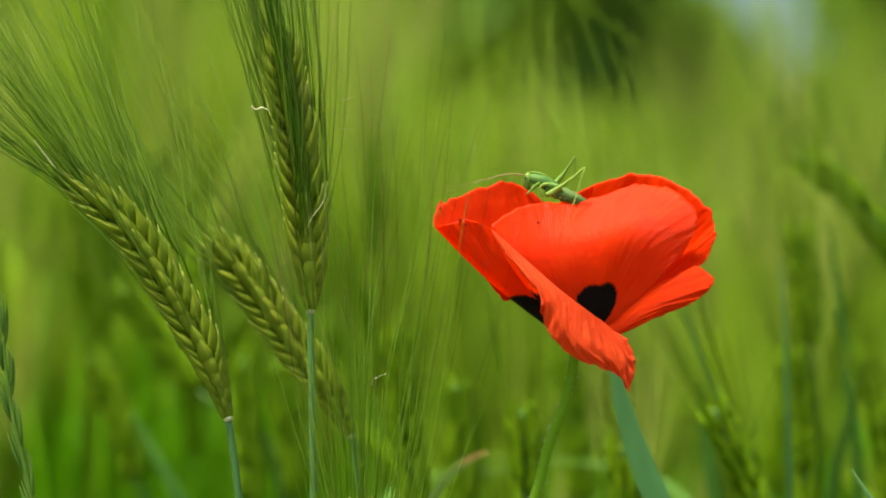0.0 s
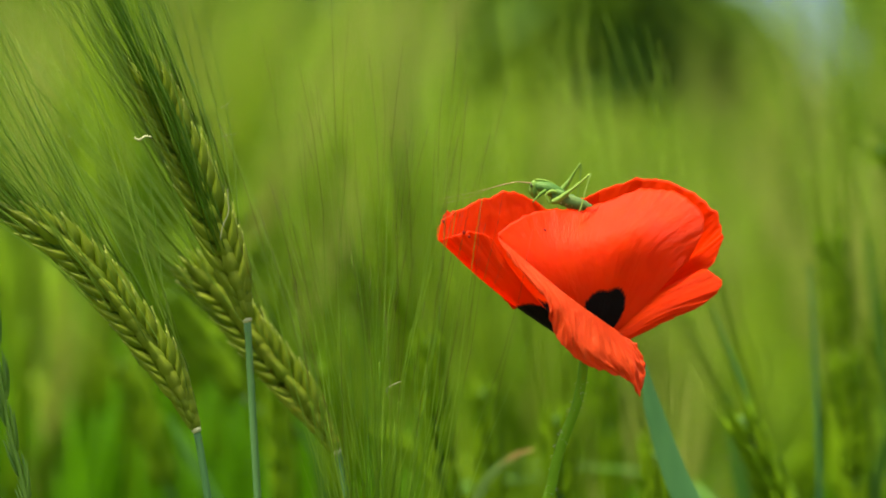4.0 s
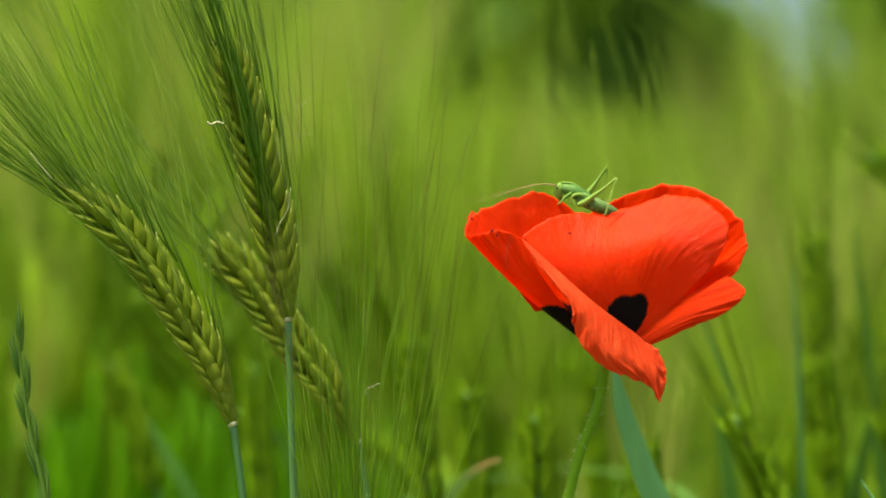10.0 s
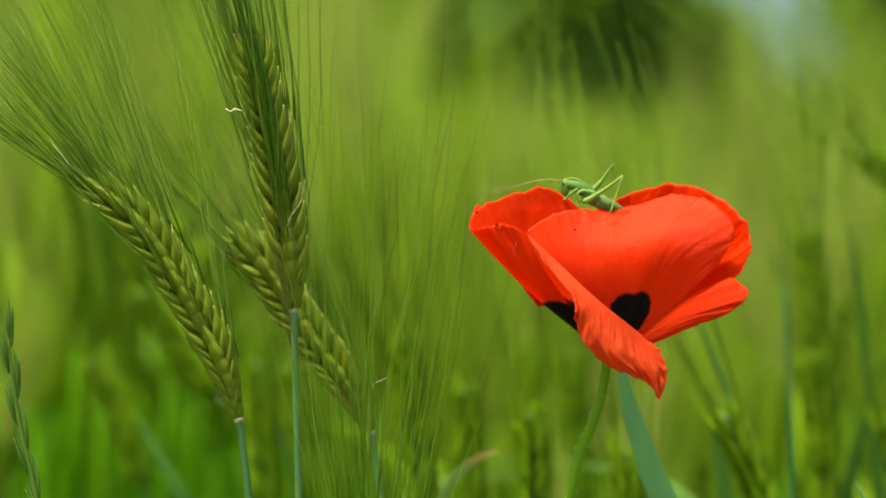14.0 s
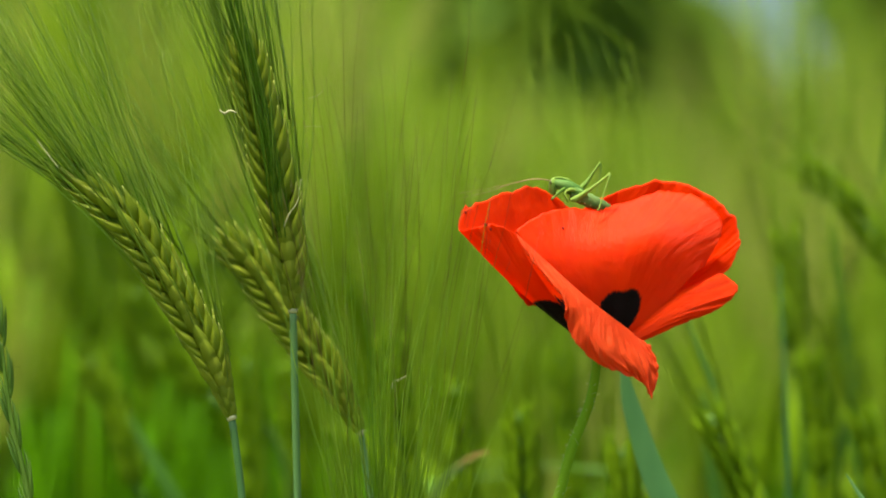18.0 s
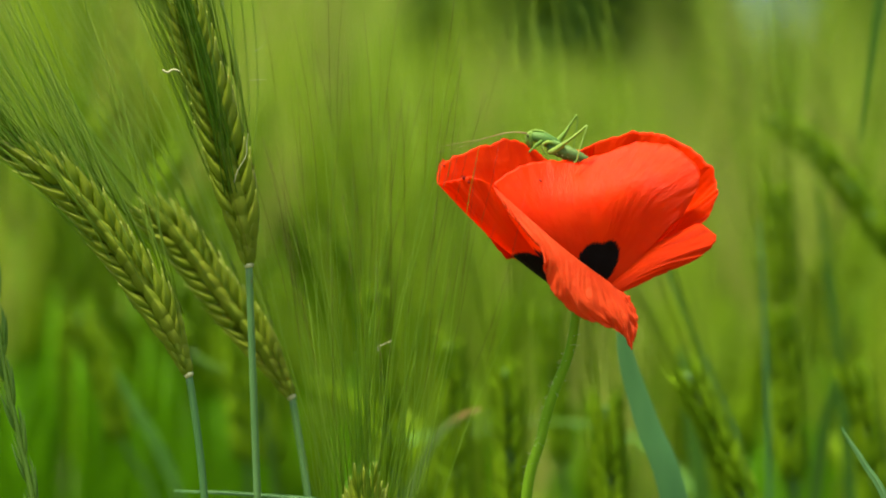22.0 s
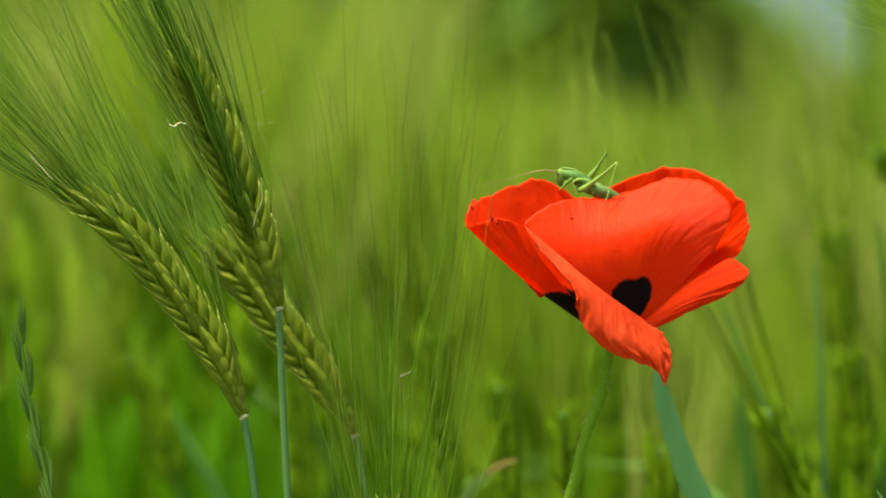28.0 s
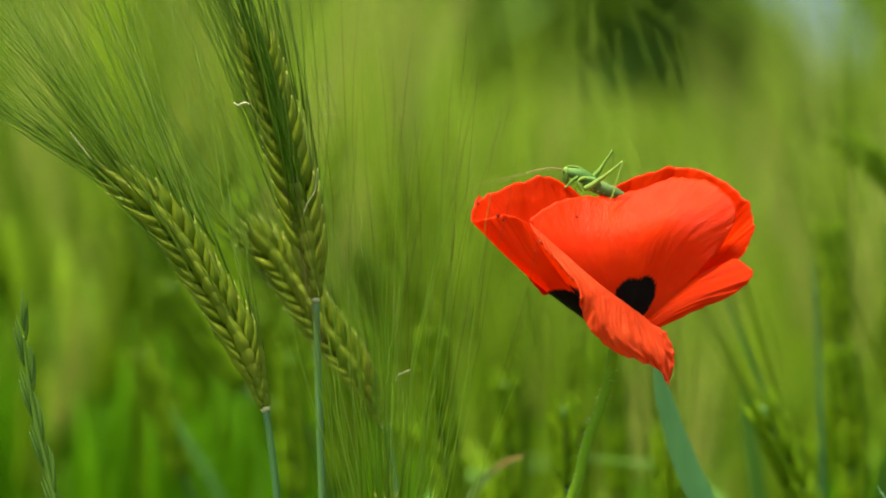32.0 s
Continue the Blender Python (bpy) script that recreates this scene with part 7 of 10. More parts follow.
    walk(mid_b, [(0, pose(0.1176, 1.0769, 0.0020, 0, 0.46, 0)), (0.5, pose(0.1176, 1.0769, 0.0020, 0, 0.68, 0)), (1, pose(0.1176, 1.0769, 0.0014, 0, 0.72, 0)), (1.5, pose(0.1176, 1.0769, 0.0013, 0, 0.70, 0)), (2, pose(0.1176, 1.0769, 0.0013, 0, 0.59, 0)), (2.5, pose(0.1176, 1.0769, 0.0012, 0, 0.42, 0)), (3, pose(0.1176, 1.0769, 0.0016, 0, 0.26, 0)), (3.5, pose(0.1176, 1.0769, 0.0019, 0, 0.24, 0)), (4, pose(0.1176, 1.0769, 0.0015, 0, 0.23, 0)), (4.5, pose(0.1176, 1.0769, 0.0016, 0, 0.45, 0)), (6.5, pose(0.1176, 1.0769, 0.0020, 0, 0.44, 0)), (7, pose(0.1176, 1.0769, 0.0015, 0, 0.35, 0)), (7.5, pose(0.1176, 1.0769, 0.0017, 0, 0.23, 0)), (8, pose(0.1176, 1.0769, 0.0025, 0, 0.26, 0)), (8.5, pose(0.1176, 1.0769, 0.0026, 0, 0.47, 0)), (9, pose(0.1176, 1.0769, 0.0025, 0, 0.77, 0)), (9.5, pose(0.1176, 1.0769, 0.0021, 0, 0.80, 0)), (10, pose(0.1176, 1.0769, 0.0017, 0, 0.59, 0)), (10.5, pose(0.1176, 1.0769, 0.0015, 0, 0.47, 0)), (11, pose(0.1176, 1.0769, 0.0014, 0, 0.39, 0)), (11.5, pose(0.1176, 1.0769, 0.0016, 0, 0.37, 0)), (12, pose(0.1176, 1.0769, 0.0017, 0, 0.39, 0)), (12.5, pose(0.1176, 1.0769, 0.0013, 0, 0.72, 0)), (13, pose(0.1176, 1.0769, 0.0012, 0, 0.68, 0)), (13.5, pose(0.1176, 1.0769, 0.0013, 0, 0.58, 0)), (14, pose(0.1176, 1.0769, 0.0014, 0, 0.48, 0)), (14.5, pose(0.1176, 1.0769, 0.0016, 0, 0.34, 0)), (16.5, pose(0.1176, 1.0769, 0.0016, 0, 0.59, 0)), (17, pose(0.1176, 1.0769, 0.0013, 0, 0.68, 0)), (17.5, pose(0.1176, 1.0769, 0.0010, 0, 0.54, 0)), (18, pose(0.1176, 1.0769, 0.0010, 0, 0.37, 0)), (18.5, pose(0.1176, 1.0769, 0.0003, 0, 0.21, 0)), (19, pose(0.1176, 1.0769, 0.0000, 0, -0.04, 0)), (19.5, pose(0.1176, 1.0769, 0.0002, 0, 0.20, 0)), (20, pose(0.1176, 1.0769, 0.0008, 0, 0.31, 0)), (20.5, pose(0.1176, 1.0769, 0.0006, 0, 0.23, 0)), (21, pose(0.1176, 1.0769, 0.0008, 0, 0.24, 0)), (21.5, pose(0.1176, 1.0769, 0.0006, 0, 0.14, 0)), (22, pose(0.1176, 1.0769, 0.0006, 0, 0.12, 0)), (22.5, pose(0.1176, 1.0769, 0.0001, 0, 0.37, 0)), (23, pose(0.1176, 1.0769, 0.0004, 0, 0.67, 0)), (23.5, pose(0.1176, 1.0769, 0.0001, 0, 0.68, 0)), (24, pose(0.1176, 1.0769, -0.0005, 0, 0.25, 0)), (24.5, pose(0.1176, 1.0769, 0.0008, 0, 0.10, 0)), (25, pose(0.1176, 1.0769, 0.0007, 0, 0.37, 0)), (25.5, pose(0.1176, 1.0769, 0.0012, 0, 0.54, 0)), (27.5, pose(0.1176, 1.0769, 0.0019, 0, 0.82, 0)), (28, pose(0.1176, 1.0769, 0.0015, 0, 0.84, 0)), (28.5, pose(0.1176, 1.0769, 0.0015, 0, 0.84, 0)), (29, pose(0.1176, 1.0769, 0.0017, 0, 0.89, 0)), (29.5, pose(0.1176, 1.0769, 0.0019, 0, 0.84, 0)), (30, pose(0.1176, 1.0769, 0.0022, 0, 0.62, 0)), (30.5, pose(0.1176, 1.0769, 0.0019, 0, 0.47, 0)), (31, pose(0.1176, 1.0769, 0.0020, 0, 0.38, 0)), (31.5, pose(0.1176, 1.0769, 0.0018, 0, 0.53, 0)), (32, pose(0.1176, 1.0769, 0.0018, 0, 0.67, 0))])
    walk(mid_c, [(0, pose(0.1931, 1.2591, 0.0012, 0, 0.52, 0)), (0.5, pose(0.1931, 1.2591, 0.0007, 0, 0.13, 0)), (1, pose(0.1931, 1.2591, 0.0002, 0, 0.20, 0)), (1.5, pose(0.1931, 1.2591, -0.0002, 0, 0.49, 0)), (2, pose(0.1931, 1.2591, 0.0002, 0, 0.62, 0)), (2.5, pose(0.1931, 1.2591, 0.0012, 0, 0.79, 0)), (3, pose(0.1931, 1.2591, 0.0018, 0, 1.48, 0)), (3.5, pose(0.1931, 1.2591, 0.0024, 0, 2.16, 0)), (4, pose(0.1931, 1.2591, 0.0045, 0, 1.97, 0)), (4.5, pose(0.1931, 1.2591, 0.0051, 0, 1.88, 0)), (6.5, pose(0.1931, 1.2591, 0.0016, 0, 1.66, 0)), (7, pose(0.1931, 1.2591, 0.0021, 0, 2.09, 0)), (7.5, pose(0.1931, 1.2591, 0.0040, 0, 1.82, 0)), (8, pose(0.1931, 1.2591, 0.0062, 0, 1.51, 0)), (8.5, pose(0.1931, 1.2591, 0.0064, 0, 1.39, 0)), (9, pose(0.1931, 1.2591, 0.0057, 0, 1.53, 0)), (9.5, pose(0.1931, 1.2591, 0.0035, 0, 1.78, 0)), (10, pose(0.1931, 1.2591, 0.0023, 0, 2.18, 0)), (10.5, pose(0.1931, 1.2591, 0.0023, 0, 2.15, 0)), (11, pose(0.1931, 1.2591, 0.0022, 0, 2.16, 0)), (11.5, pose(0.1931, 1.2591, 0.0022, 0, 2.11, 0)), (12, pose(0.1931, 1.2591, 0.0021, 0, 1.92, 0)), (12.5, pose(0.1931, 1.2591, 0.0023, 0, 1.97, 0)), (13, pose(0.1931, 1.2591, 0.0022, 0, 1.96, 0)), (13.5, pose(0.1931, 1.2591, 0.0020, 0, 2.10, 0)), (14, pose(0.1931, 1.2591, 0.0019, 0, 2.19, 0)), (14.5, pose(0.1931, 1.2591, 0.0021, 0, 2.08, 0)), (16.5, pose(0.1931, 1.2591, 0.0023, 0, 2.05, 0)), (17, pose(0.1931, 1.2591, 0.0016, 0, 1.84, 0)), (17.5, pose(0.1931, 1.2591, 0.0009, 0, 1.16, 0)), (18, pose(0.1931, 1.2591, 0.0008, 0, 0.37, 0)), (18.5, pose(0.1931, 1.2591, -0.0000, 0, -0.03, 0)), (19, pose(0.1931, 1.2591, 0.0000, 0, -0.04, 0)), (19.5, pose(0.1931, 1.2591, 0.0001, 0, 0.59, 0)), (20, pose(0.1931, 1.2591, 0.0005, 0, 1.23, 0)), (20.5, pose(0.1931, 1.2591, 0.0007, 0, 1.64, 0)), (21, pose(0.1931, 1.2591, 0.0008, 0, 1.76, 0)), (21.5, pose(0.1931, 1.2591, 0.0001, 0, 1.21, 0)), (22, pose(0.1931, 1.2591, 0.0003, 0, 0.22, 0)), (22.5, pose(0.1931, 1.2591, -0.0001, 0, -0.39, 0)), (23, pose(0.1931, 1.2591, -0.0007, 0, -0.43, 0)), (23.5, pose(0.1931, 1.2591, -0.0012, 0, 0.04, 0)), (24, pose(0.1931, 1.2591, -0.0006, 0, 0.56, 0)), (24.5, pose(0.1931, 1.2591, 0.0005, 0, 1.29, 0)), (25, pose(0.1931, 1.2591, 0.0011, 0, 1.74, 0)), (25.5, pose(0.1931, 1.2591, 0.0015, 0, 2.01, 0)), (27.5, pose(0.1931, 1.2591, 0.0013, 0, 1.59, 0)), (28, pose(0.1931, 1.2591, 0.0016, 0, 1.52, 0)), (28.5, pose(0.1931, 1.2591, 0.0019, 0, 1.57, 0)), (29, pose(0.1931, 1.2591, 0.0052, 0, 1.17, 0)), (29.5, pose(0.1931, 1.2591, 0.0065, 0, 0.96, 0)), (30, pose(0.1931, 1.2591, 0.0066, 0, 0.89, 0)), (30.5, pose(0.1931, 1.2591, 0.0065, 0, 1.02, 0)), (31, pose(0.1931, 1.2591, 0.0067, 0, 0.74, 0)), (31.5, pose(0.1931, 1.2591, 0.0068, 0, 0.44, 0)), (32, pose(0.1931, 1.2591, 0.0068, 0, 0.43, 0))])
    walk(mid_d, [(0, pose(-0.0548, 1.2582, 0.0002, 0, -0.26, 0)), (1, pose(-0.0548, 1.2582, 0.0000, 0, -0.00, 0)), (2, pose(-0.0548, 1.2582, -0.0000, 0, 0.01, 0)), (3, pose(-0.0548, 1.2582, 0.0001, 0, -0.17, 0)), (4, pose(-0.0548, 1.2582, -0.0001, 0, 0.13, 0)), (5, pose(-0.0548, 1.2582, -0.0002, 0, 0.29, 0)), (6, pose(-0.0548, 1.2582, 0.0000, 0, -0.07, 0)), (7, pose(-0.0548, 1.2582, 0.0001, 0, -0.12, 0)), (8, pose(-0.0548, 1.2582, -0.0000, 0, 0.07, 0)), (9, pose(-0.0548, 1.2582, 0.0001, 0, -0.16, 0)), (10, pose(-0.0548, 1.2582, 0.0001, 0, -0.21, 0)), (11, pose(-0.0548, 1.2582, -0.0001, 0, 0.20, 0)), (12, pose(-0.0548, 1.2582, -0.0001, 0, 0.19, 0)), (13, pose(-0.0548, 1.2582, 0.0001, 0, -0.08, 0)), (14, pose(-0.0548, 1.2582, -0.0000, 0, 0.07, 0)), (15, pose(-0.0548, 1.2582, -0.0000, 0, 0.08, 0)), (16, pose(-0.0548, 1.2582, 0.0002, 0, -0.28, 0)), (17, pose(-0.0548, 1.2582, 0.0001, 0, -0.15, 0)), (18, pose(-0.0548, 1.2582, -0.0001, 0, 0.19, 0)), (19, pose(-0.0548, 1.2582, -0.0000, 0, 0.03, 0)), (20, pose(-0.0548, 1.2582, 0.0000, 0, -0.02, 0)), (21, pose(-0.0548, 1.2582, -0.0001, 0, 0.24, 0)), (22, pose(-0.0548, 1.2582, -0.0000, 0, 0.02, 0)), (23, pose(-0.0548, 1.2582, 0.0002, 0, -0.30, 0)), (24, pose(-0.0548, 1.2582, 0.0000, 0, -0.04, 0)), (25, pose(-0.0548, 1.2582, -0.0001, 0, 0.08, 0)), (26, pose(-0.0548, 1.2582, 0.0001, 0, -0.12, 0)), (27, pose(-0.0548, 1.2582, -0.0001, 0, 0.09, 0)), (28, pose(-0.0548, 1.2582, -0.0002, 0, 0.30, 0)), (29, pose(-0.0548, 1.2582, 0.0000, 0, -0.06, 0)), (30, pose(-0.0548, 1.2582, 0.0001, 0, -0.19, 0)), (31, pose(-0.0548, 1.2582, -0.0000, 0, 0.05, 0)), (32, pose(-0.0548, 1.2582, 0.0001, 0, -0.09, 0))])
    walk(mid_e, [(0, pose(-0.0078, 1.1174, -0.0000, 0, 0.13, 0)), (1, pose(-0.0078, 1.1174, -0.0000, 0, 0.15, 0)), (2, pose(-0.0078, 1.1174, 0.0000, 0, -0.08, 0)), (3, pose(-0.0078, 1.1174, 0.0000, 0, -0.04, 0)), (4, pose(-0.0078, 1.1174, -0.0000, 0, 0.04, 0)), (5, pose(-0.0078, 1.1174, 0.0000, 0, -0.14, 0)), (6, pose(-0.0078, 1.1174, 0.0000, 0, -0.09, 0)), (7, pose(-0.0078, 1.1174, -0.0000, 0, 0.16, 0)), (8, pose(-0.0078, 1.1174, -0.0000, 0, 0.08, 0)), (9, pose(-0.0078, 1.1174, 0.0000, 0, -0.05, 0)), (10, pose(-0.0078, 1.1174, -0.0000, 0, 0.08, 0)), (11, pose(-0.0078, 1.1174, -0.0000, 0, 0.01, 0)), (12, pose(-0.0078, 1.1174, 0.0000, 0, -0.19, 0)), (13, pose(-0.0078, 1.1174, 0.0000, 0, -0.04, 0)), (14, pose(-0.0078, 1.1174, -0.0000, 0, 0.12, 0)), (15, pose(-0.0078, 1.1174, 0.0000, 0, -0.02, 0)), (16, pose(-0.0078, 1.1174, -0.0000, 0, 0.02, 0)), (17, pose(-0.0078, 1.1174, -0.0000, 0, 0.16, 0)), (18, pose(-0.0078, 1.1174, 0.0000, 0, -0.04, 0)), (19, pose(-0.0078, 1.1174, 0.0000, 0, -0.18, 0)), (20, pose(-0.0078, 1.1174, -0.0000, 0, 0.01, 0)), (21, pose(-0.0078, 1.1174, -0.0000, 0, 0.02, 0)), (22, pose(-0.0078, 1.1174, 0.0000, 0, -0.08, 0)), (23, pose(-0.0078, 1.1174, -0.0000, 0, 0.10, 0)), (24, pose(-0.0078, 1.1174, -0.0000, 0, 0.17, 0)), (25, pose(-0.0078, 1.1174, 0.0000, 0, -0.08, 0)), (26, pose(-0.0078, 1.1174, 0.0000, 0, -0.09, 0)), (27, pose(-0.0078, 1.1174, -0.0000, 0, 0.04, 0)), (28, pose(-0.0078, 1.1174, 0.0000, 0, -0.10, 0)), (29, pose(-0.0078, 1.1174, 0.0000, 0, -0.10, 0)), (30, pose(-0.0078, 1.1174, -0.0000, 0, 0.16, 0)), (31, pose(-0.0078, 1.1174, -0.0000, 0, 0.11, 0)), (32, pose(-0.0078, 1.1174, 0.0000, 0, -0.07, 0))])
    walk(mid_f, [(0, pose(0.0471, 1.2971, -0.0000, 0, 0.03, 0)), (1, pose(0.0471, 1.2971, 0.0000, 0, -0.30, 0)), (2, pose(0.0471, 1.2971, 0.0000, 0, -0.08, 0)), (3, pose(0.0471, 1.2971, -0.0000, 0, 0.30, 0)), (4, pose(0.0471, 1.2971, -0.0000, 0, 0.06, 0)), (5, pose(0.0471, 1.2971, 0.0000, 0, -0.05, 0)), (6, pose(0.0471, 1.2971, -0.0000, 0, 0.19, 0)), (7, pose(0.0471, 1.2971, 0.0000, 0, -0.06, 0)), (8, pose(0.0471, 1.2971, 0.0000, 0, -0.35, 0)), (9, pose(0.0471, 1.2971, -0.0000, 0, 0.01, 0)), (10, pose(0.0471, 1.2971, -0.0000, 0, 0.17, 0)), (11, pose(0.0471, 1.2971, 0.0000, 0, -0.07, 0)), (12, pose(0.0471, 1.2971, -0.0000, 0, 0.11, 0)), (13, pose(0.0471, 1.2971, -0.0000, 0, 0.27, 0)), (14, pose(0.0471, 1.2971, 0.0000, 0, -0.16, 0)), (15, pose(0.0471, 1.2971, 0.0000, 0, -0.27, 0)), (16, pose(0.0471, 1.2971, -0.0000, 0, 0.07, 0)), (17, pose(0.0471, 1.2971, 0.0000, 0, -0.03, 0)), (18, pose(0.0471, 1.2971, 0.0000, 0, -0.13, 0)), (19, pose(0.0471, 1.2971, -0.0000, 0, 0.26, 0)), (20, pose(0.0471, 1.2971, -0.0000, 0, 0.24, 0)), (21, pose(0.0471, 1.2971, 0.0000, 0, -0.19, 0)), (22, pose(0.0471, 1.2971, 0.0000, 0, -0.08, 0)), (23, pose(0.0471, 1.2971, -0.0000, 0, 0.06, 0)), (24, pose(0.0471, 1.2971, 0.0000, 0, -0.24, 0)), (25, pose(0.0471, 1.2971, 0.0000, 0, -0.10, 0)), (26, pose(0.0471, 1.2971, -0.0000, 0, 0.32, 0)), (27, pose(0.0471, 1.2971, -0.0000, 0, 0.12, 0)), (28, pose(0.0471, 1.2971, 0.0000, 0, -0.11, 0)), (29, pose(0.0471, 1.2971, -0.0000, 0, 0.12, 0)), (30, pose(0.0471, 1.2971, 0.0000, 0, -0.03, 0)), (31, pose(0.0471, 1.2971, 0.0000, 0, -0.35, 0)), (32, pose(0.0471, 1.2971, 0.0000, 0, -0.02, 0))])
    walk(mid_g, [(0, pose(0.0033, 1.1769, 0.0000, 0, -0.01, 0)), (1, pose(0.0033, 1.1769, -0.0000, 0, 0.00, 0)), (2, pose(0.0033, 1.1769, -0.0000, 0, 0.19, 0)), (3, pose(0.0033, 1.1769, 0.0000, 0, -0.14, 0)), (4, pose(0.0033, 1.1769, 0.0000, 0, -0.30, 0)), (5, pose(0.0033, 1.1769, -0.0000, 0, 0.08, 0)), (6, pose(0.0033, 1.1769, -0.0000, 0, 0.11, 0)), (7, pose(0.0033, 1.1769, 0.0000, 0, -0.08, 0)), (8, pose(0.0033, 1.1769, -0.0000, 0, 0.18, 0)), (9, pose(0.0033, 1.1769, -0.0000, 0, 0.21, 0)), (10, pose(0.0033, 1.1769, 0.0000, 0, -0.21, 0)), (11, pose(0.0033, 1.1769, 0.0000, 0, -0.19, 0)), (12, pose(0.0033, 1.1769, -0.0000, 0, 0.08, 0)), (13, pose(0.0033, 1.1769, 0.0000, 0, -0.10, 0)), (14, pose(0.0033, 1.1769, 0.0000, 0, -0.08, 0)), (15, pose(0.0033, 1.1769, -0.0000, 0, 0.29, 0)), (16, pose(0.0033, 1.1769, -0.0000, 0, 0.15, 0)), (17, pose(0.0033, 1.1769, 0.0000, 0, -0.19, 0)), (18, pose(0.0033, 1.1769, 0.0000, 0, -0.01, 0)), (19, pose(0.0033, 1.1769, -0.0000, 0, 0.01, 0)), (20, pose(0.0033, 1.1769, 0.0000, 0, -0.26, 0)), (21, pose(0.0033, 1.1769, 0.0000, 0, -0.02, 0)), (22, pose(0.0033, 1.1769, -0.0000, 0, 0.30, 0)), (23, pose(0.0033, 1.1769, -0.0000, 0, 0.03, 0)), (24, pose(0.0033, 1.1769, 0.0000, 0, -0.07, 0)), (25, pose(0.0033, 1.1769, -0.0000, 0, 0.14, 0)), (26, pose(0.0033, 1.1769, 0.0000, 0, -0.10, 0)), (27, pose(0.0033, 1.1769, 0.0000, 0, -0.31, 0)), (28, pose(0.0033, 1.1769, -0.0000, 0, 0.06, 0)), (29, pose(0.0033, 1.1769, -0.0000, 0, 0.18, 0)), (30, pose(0.0033, 1.1769, 0.0000, 0, -0.06, 0)), (31, pose(0.0033, 1.1769, -0.0000, 0, 0.11, 0)), (32, pose(0.0033, 1.1769, -0.0000, 0, 0.21, 0))])
    walk(mid_h, [(0, pose(0.1191, 1.1972, 0.0000, 0, -0.33, 0)), (1, pose(0.1191, 1.1972, -0.0000, 0, 0.16, 0)), (2, pose(0.1191, 1.1972, -0.0000, 0, 0.06, 0)), (3, pose(0.1191, 1.1972, 0.0000, 0, -0.09, 0)), (4, pose(0.1191, 1.1972, -0.0000, 0, 0.32, 0)), (5, pose(0.1191, 1.1972, -0.0000, 0, 0.20, 0)), (6, pose(0.1191, 1.1972, 0.0000, 0, -0.34, 0)), (7, pose(0.1191, 1.1972, 0.0000, 0, -0.15, 0)), (8, pose(0.1191, 1.1972, -0.0000, 0, 0.10, 0)), (9, pose(0.1191, 1.1972, 0.0000, 0, -0.20, 0)), (10, pose(0.1191, 1.1972, 0.0000, 0, -0.02, 0)), (11, pose(0.1191, 1.1972, -0.0000, 0, 0.43, 0)), (12, pose(0.1191, 1.1972, -0.0000, 0, 0.09, 0)), (13, pose(0.1191, 1.1972, 0.0000, 0, -0.24, 0)), (14, pose(0.1191, 1.1972, -0.0000, 0, 0.06, 0)), (15, pose(0.1191, 1.1972, 0.0000, 0, -0.06, 0)), (16, pose(0.1191, 1.1972, 0.0000, 0, -0.36, 0)), (17, pose(0.1191, 1.1972, -0.0000, 0, 0.09, 0)), (18, pose(0.1191, 1.1972, -0.0000, 0, 0.37, 0)), (19, pose(0.1191, 1.1972, 0.0000, 0, -0.03, 0)), (20, pose(0.1191, 1.1972, 0.0000, 0, -0.02, 0)), (21, pose(0.1191, 1.1972, -0.0000, 0, 0.19, 0)), (22, pose(0.1191, 1.1972, 0.0000, 0, -0.24, 0)), (23, pose(0.1191, 1.1972, 0.0000, 0, -0.37, 0)), (24, pose(0.1191, 1.1972, -0.0000, 0, 0.17, 0)), (25, pose(0.1191, 1.1972, -0.0000, 0, 0.17, 0)), (26, pose(0.1191, 1.1972, 0.0000, 0, -0.09, 0)), (27, pose(0.1191, 1.1972, -0.0000, 0, 0.23, 0)), (28, pose(0.1191, 1.1972, -0.0000, 0, 0.21, 0)), (29, pose(0.1191, 1.1972, 0.0000, 0, -0.34, 0)), (30, pose(0.1191, 1.1972, 0.0000, 0, -0.23, 0)), (31, pose(0.1191, 1.1972, -0.0000, 0, 0.14, 0)), (32, pose(0.1191, 1.1972, 0.0000, 0, -0.10, 0))])
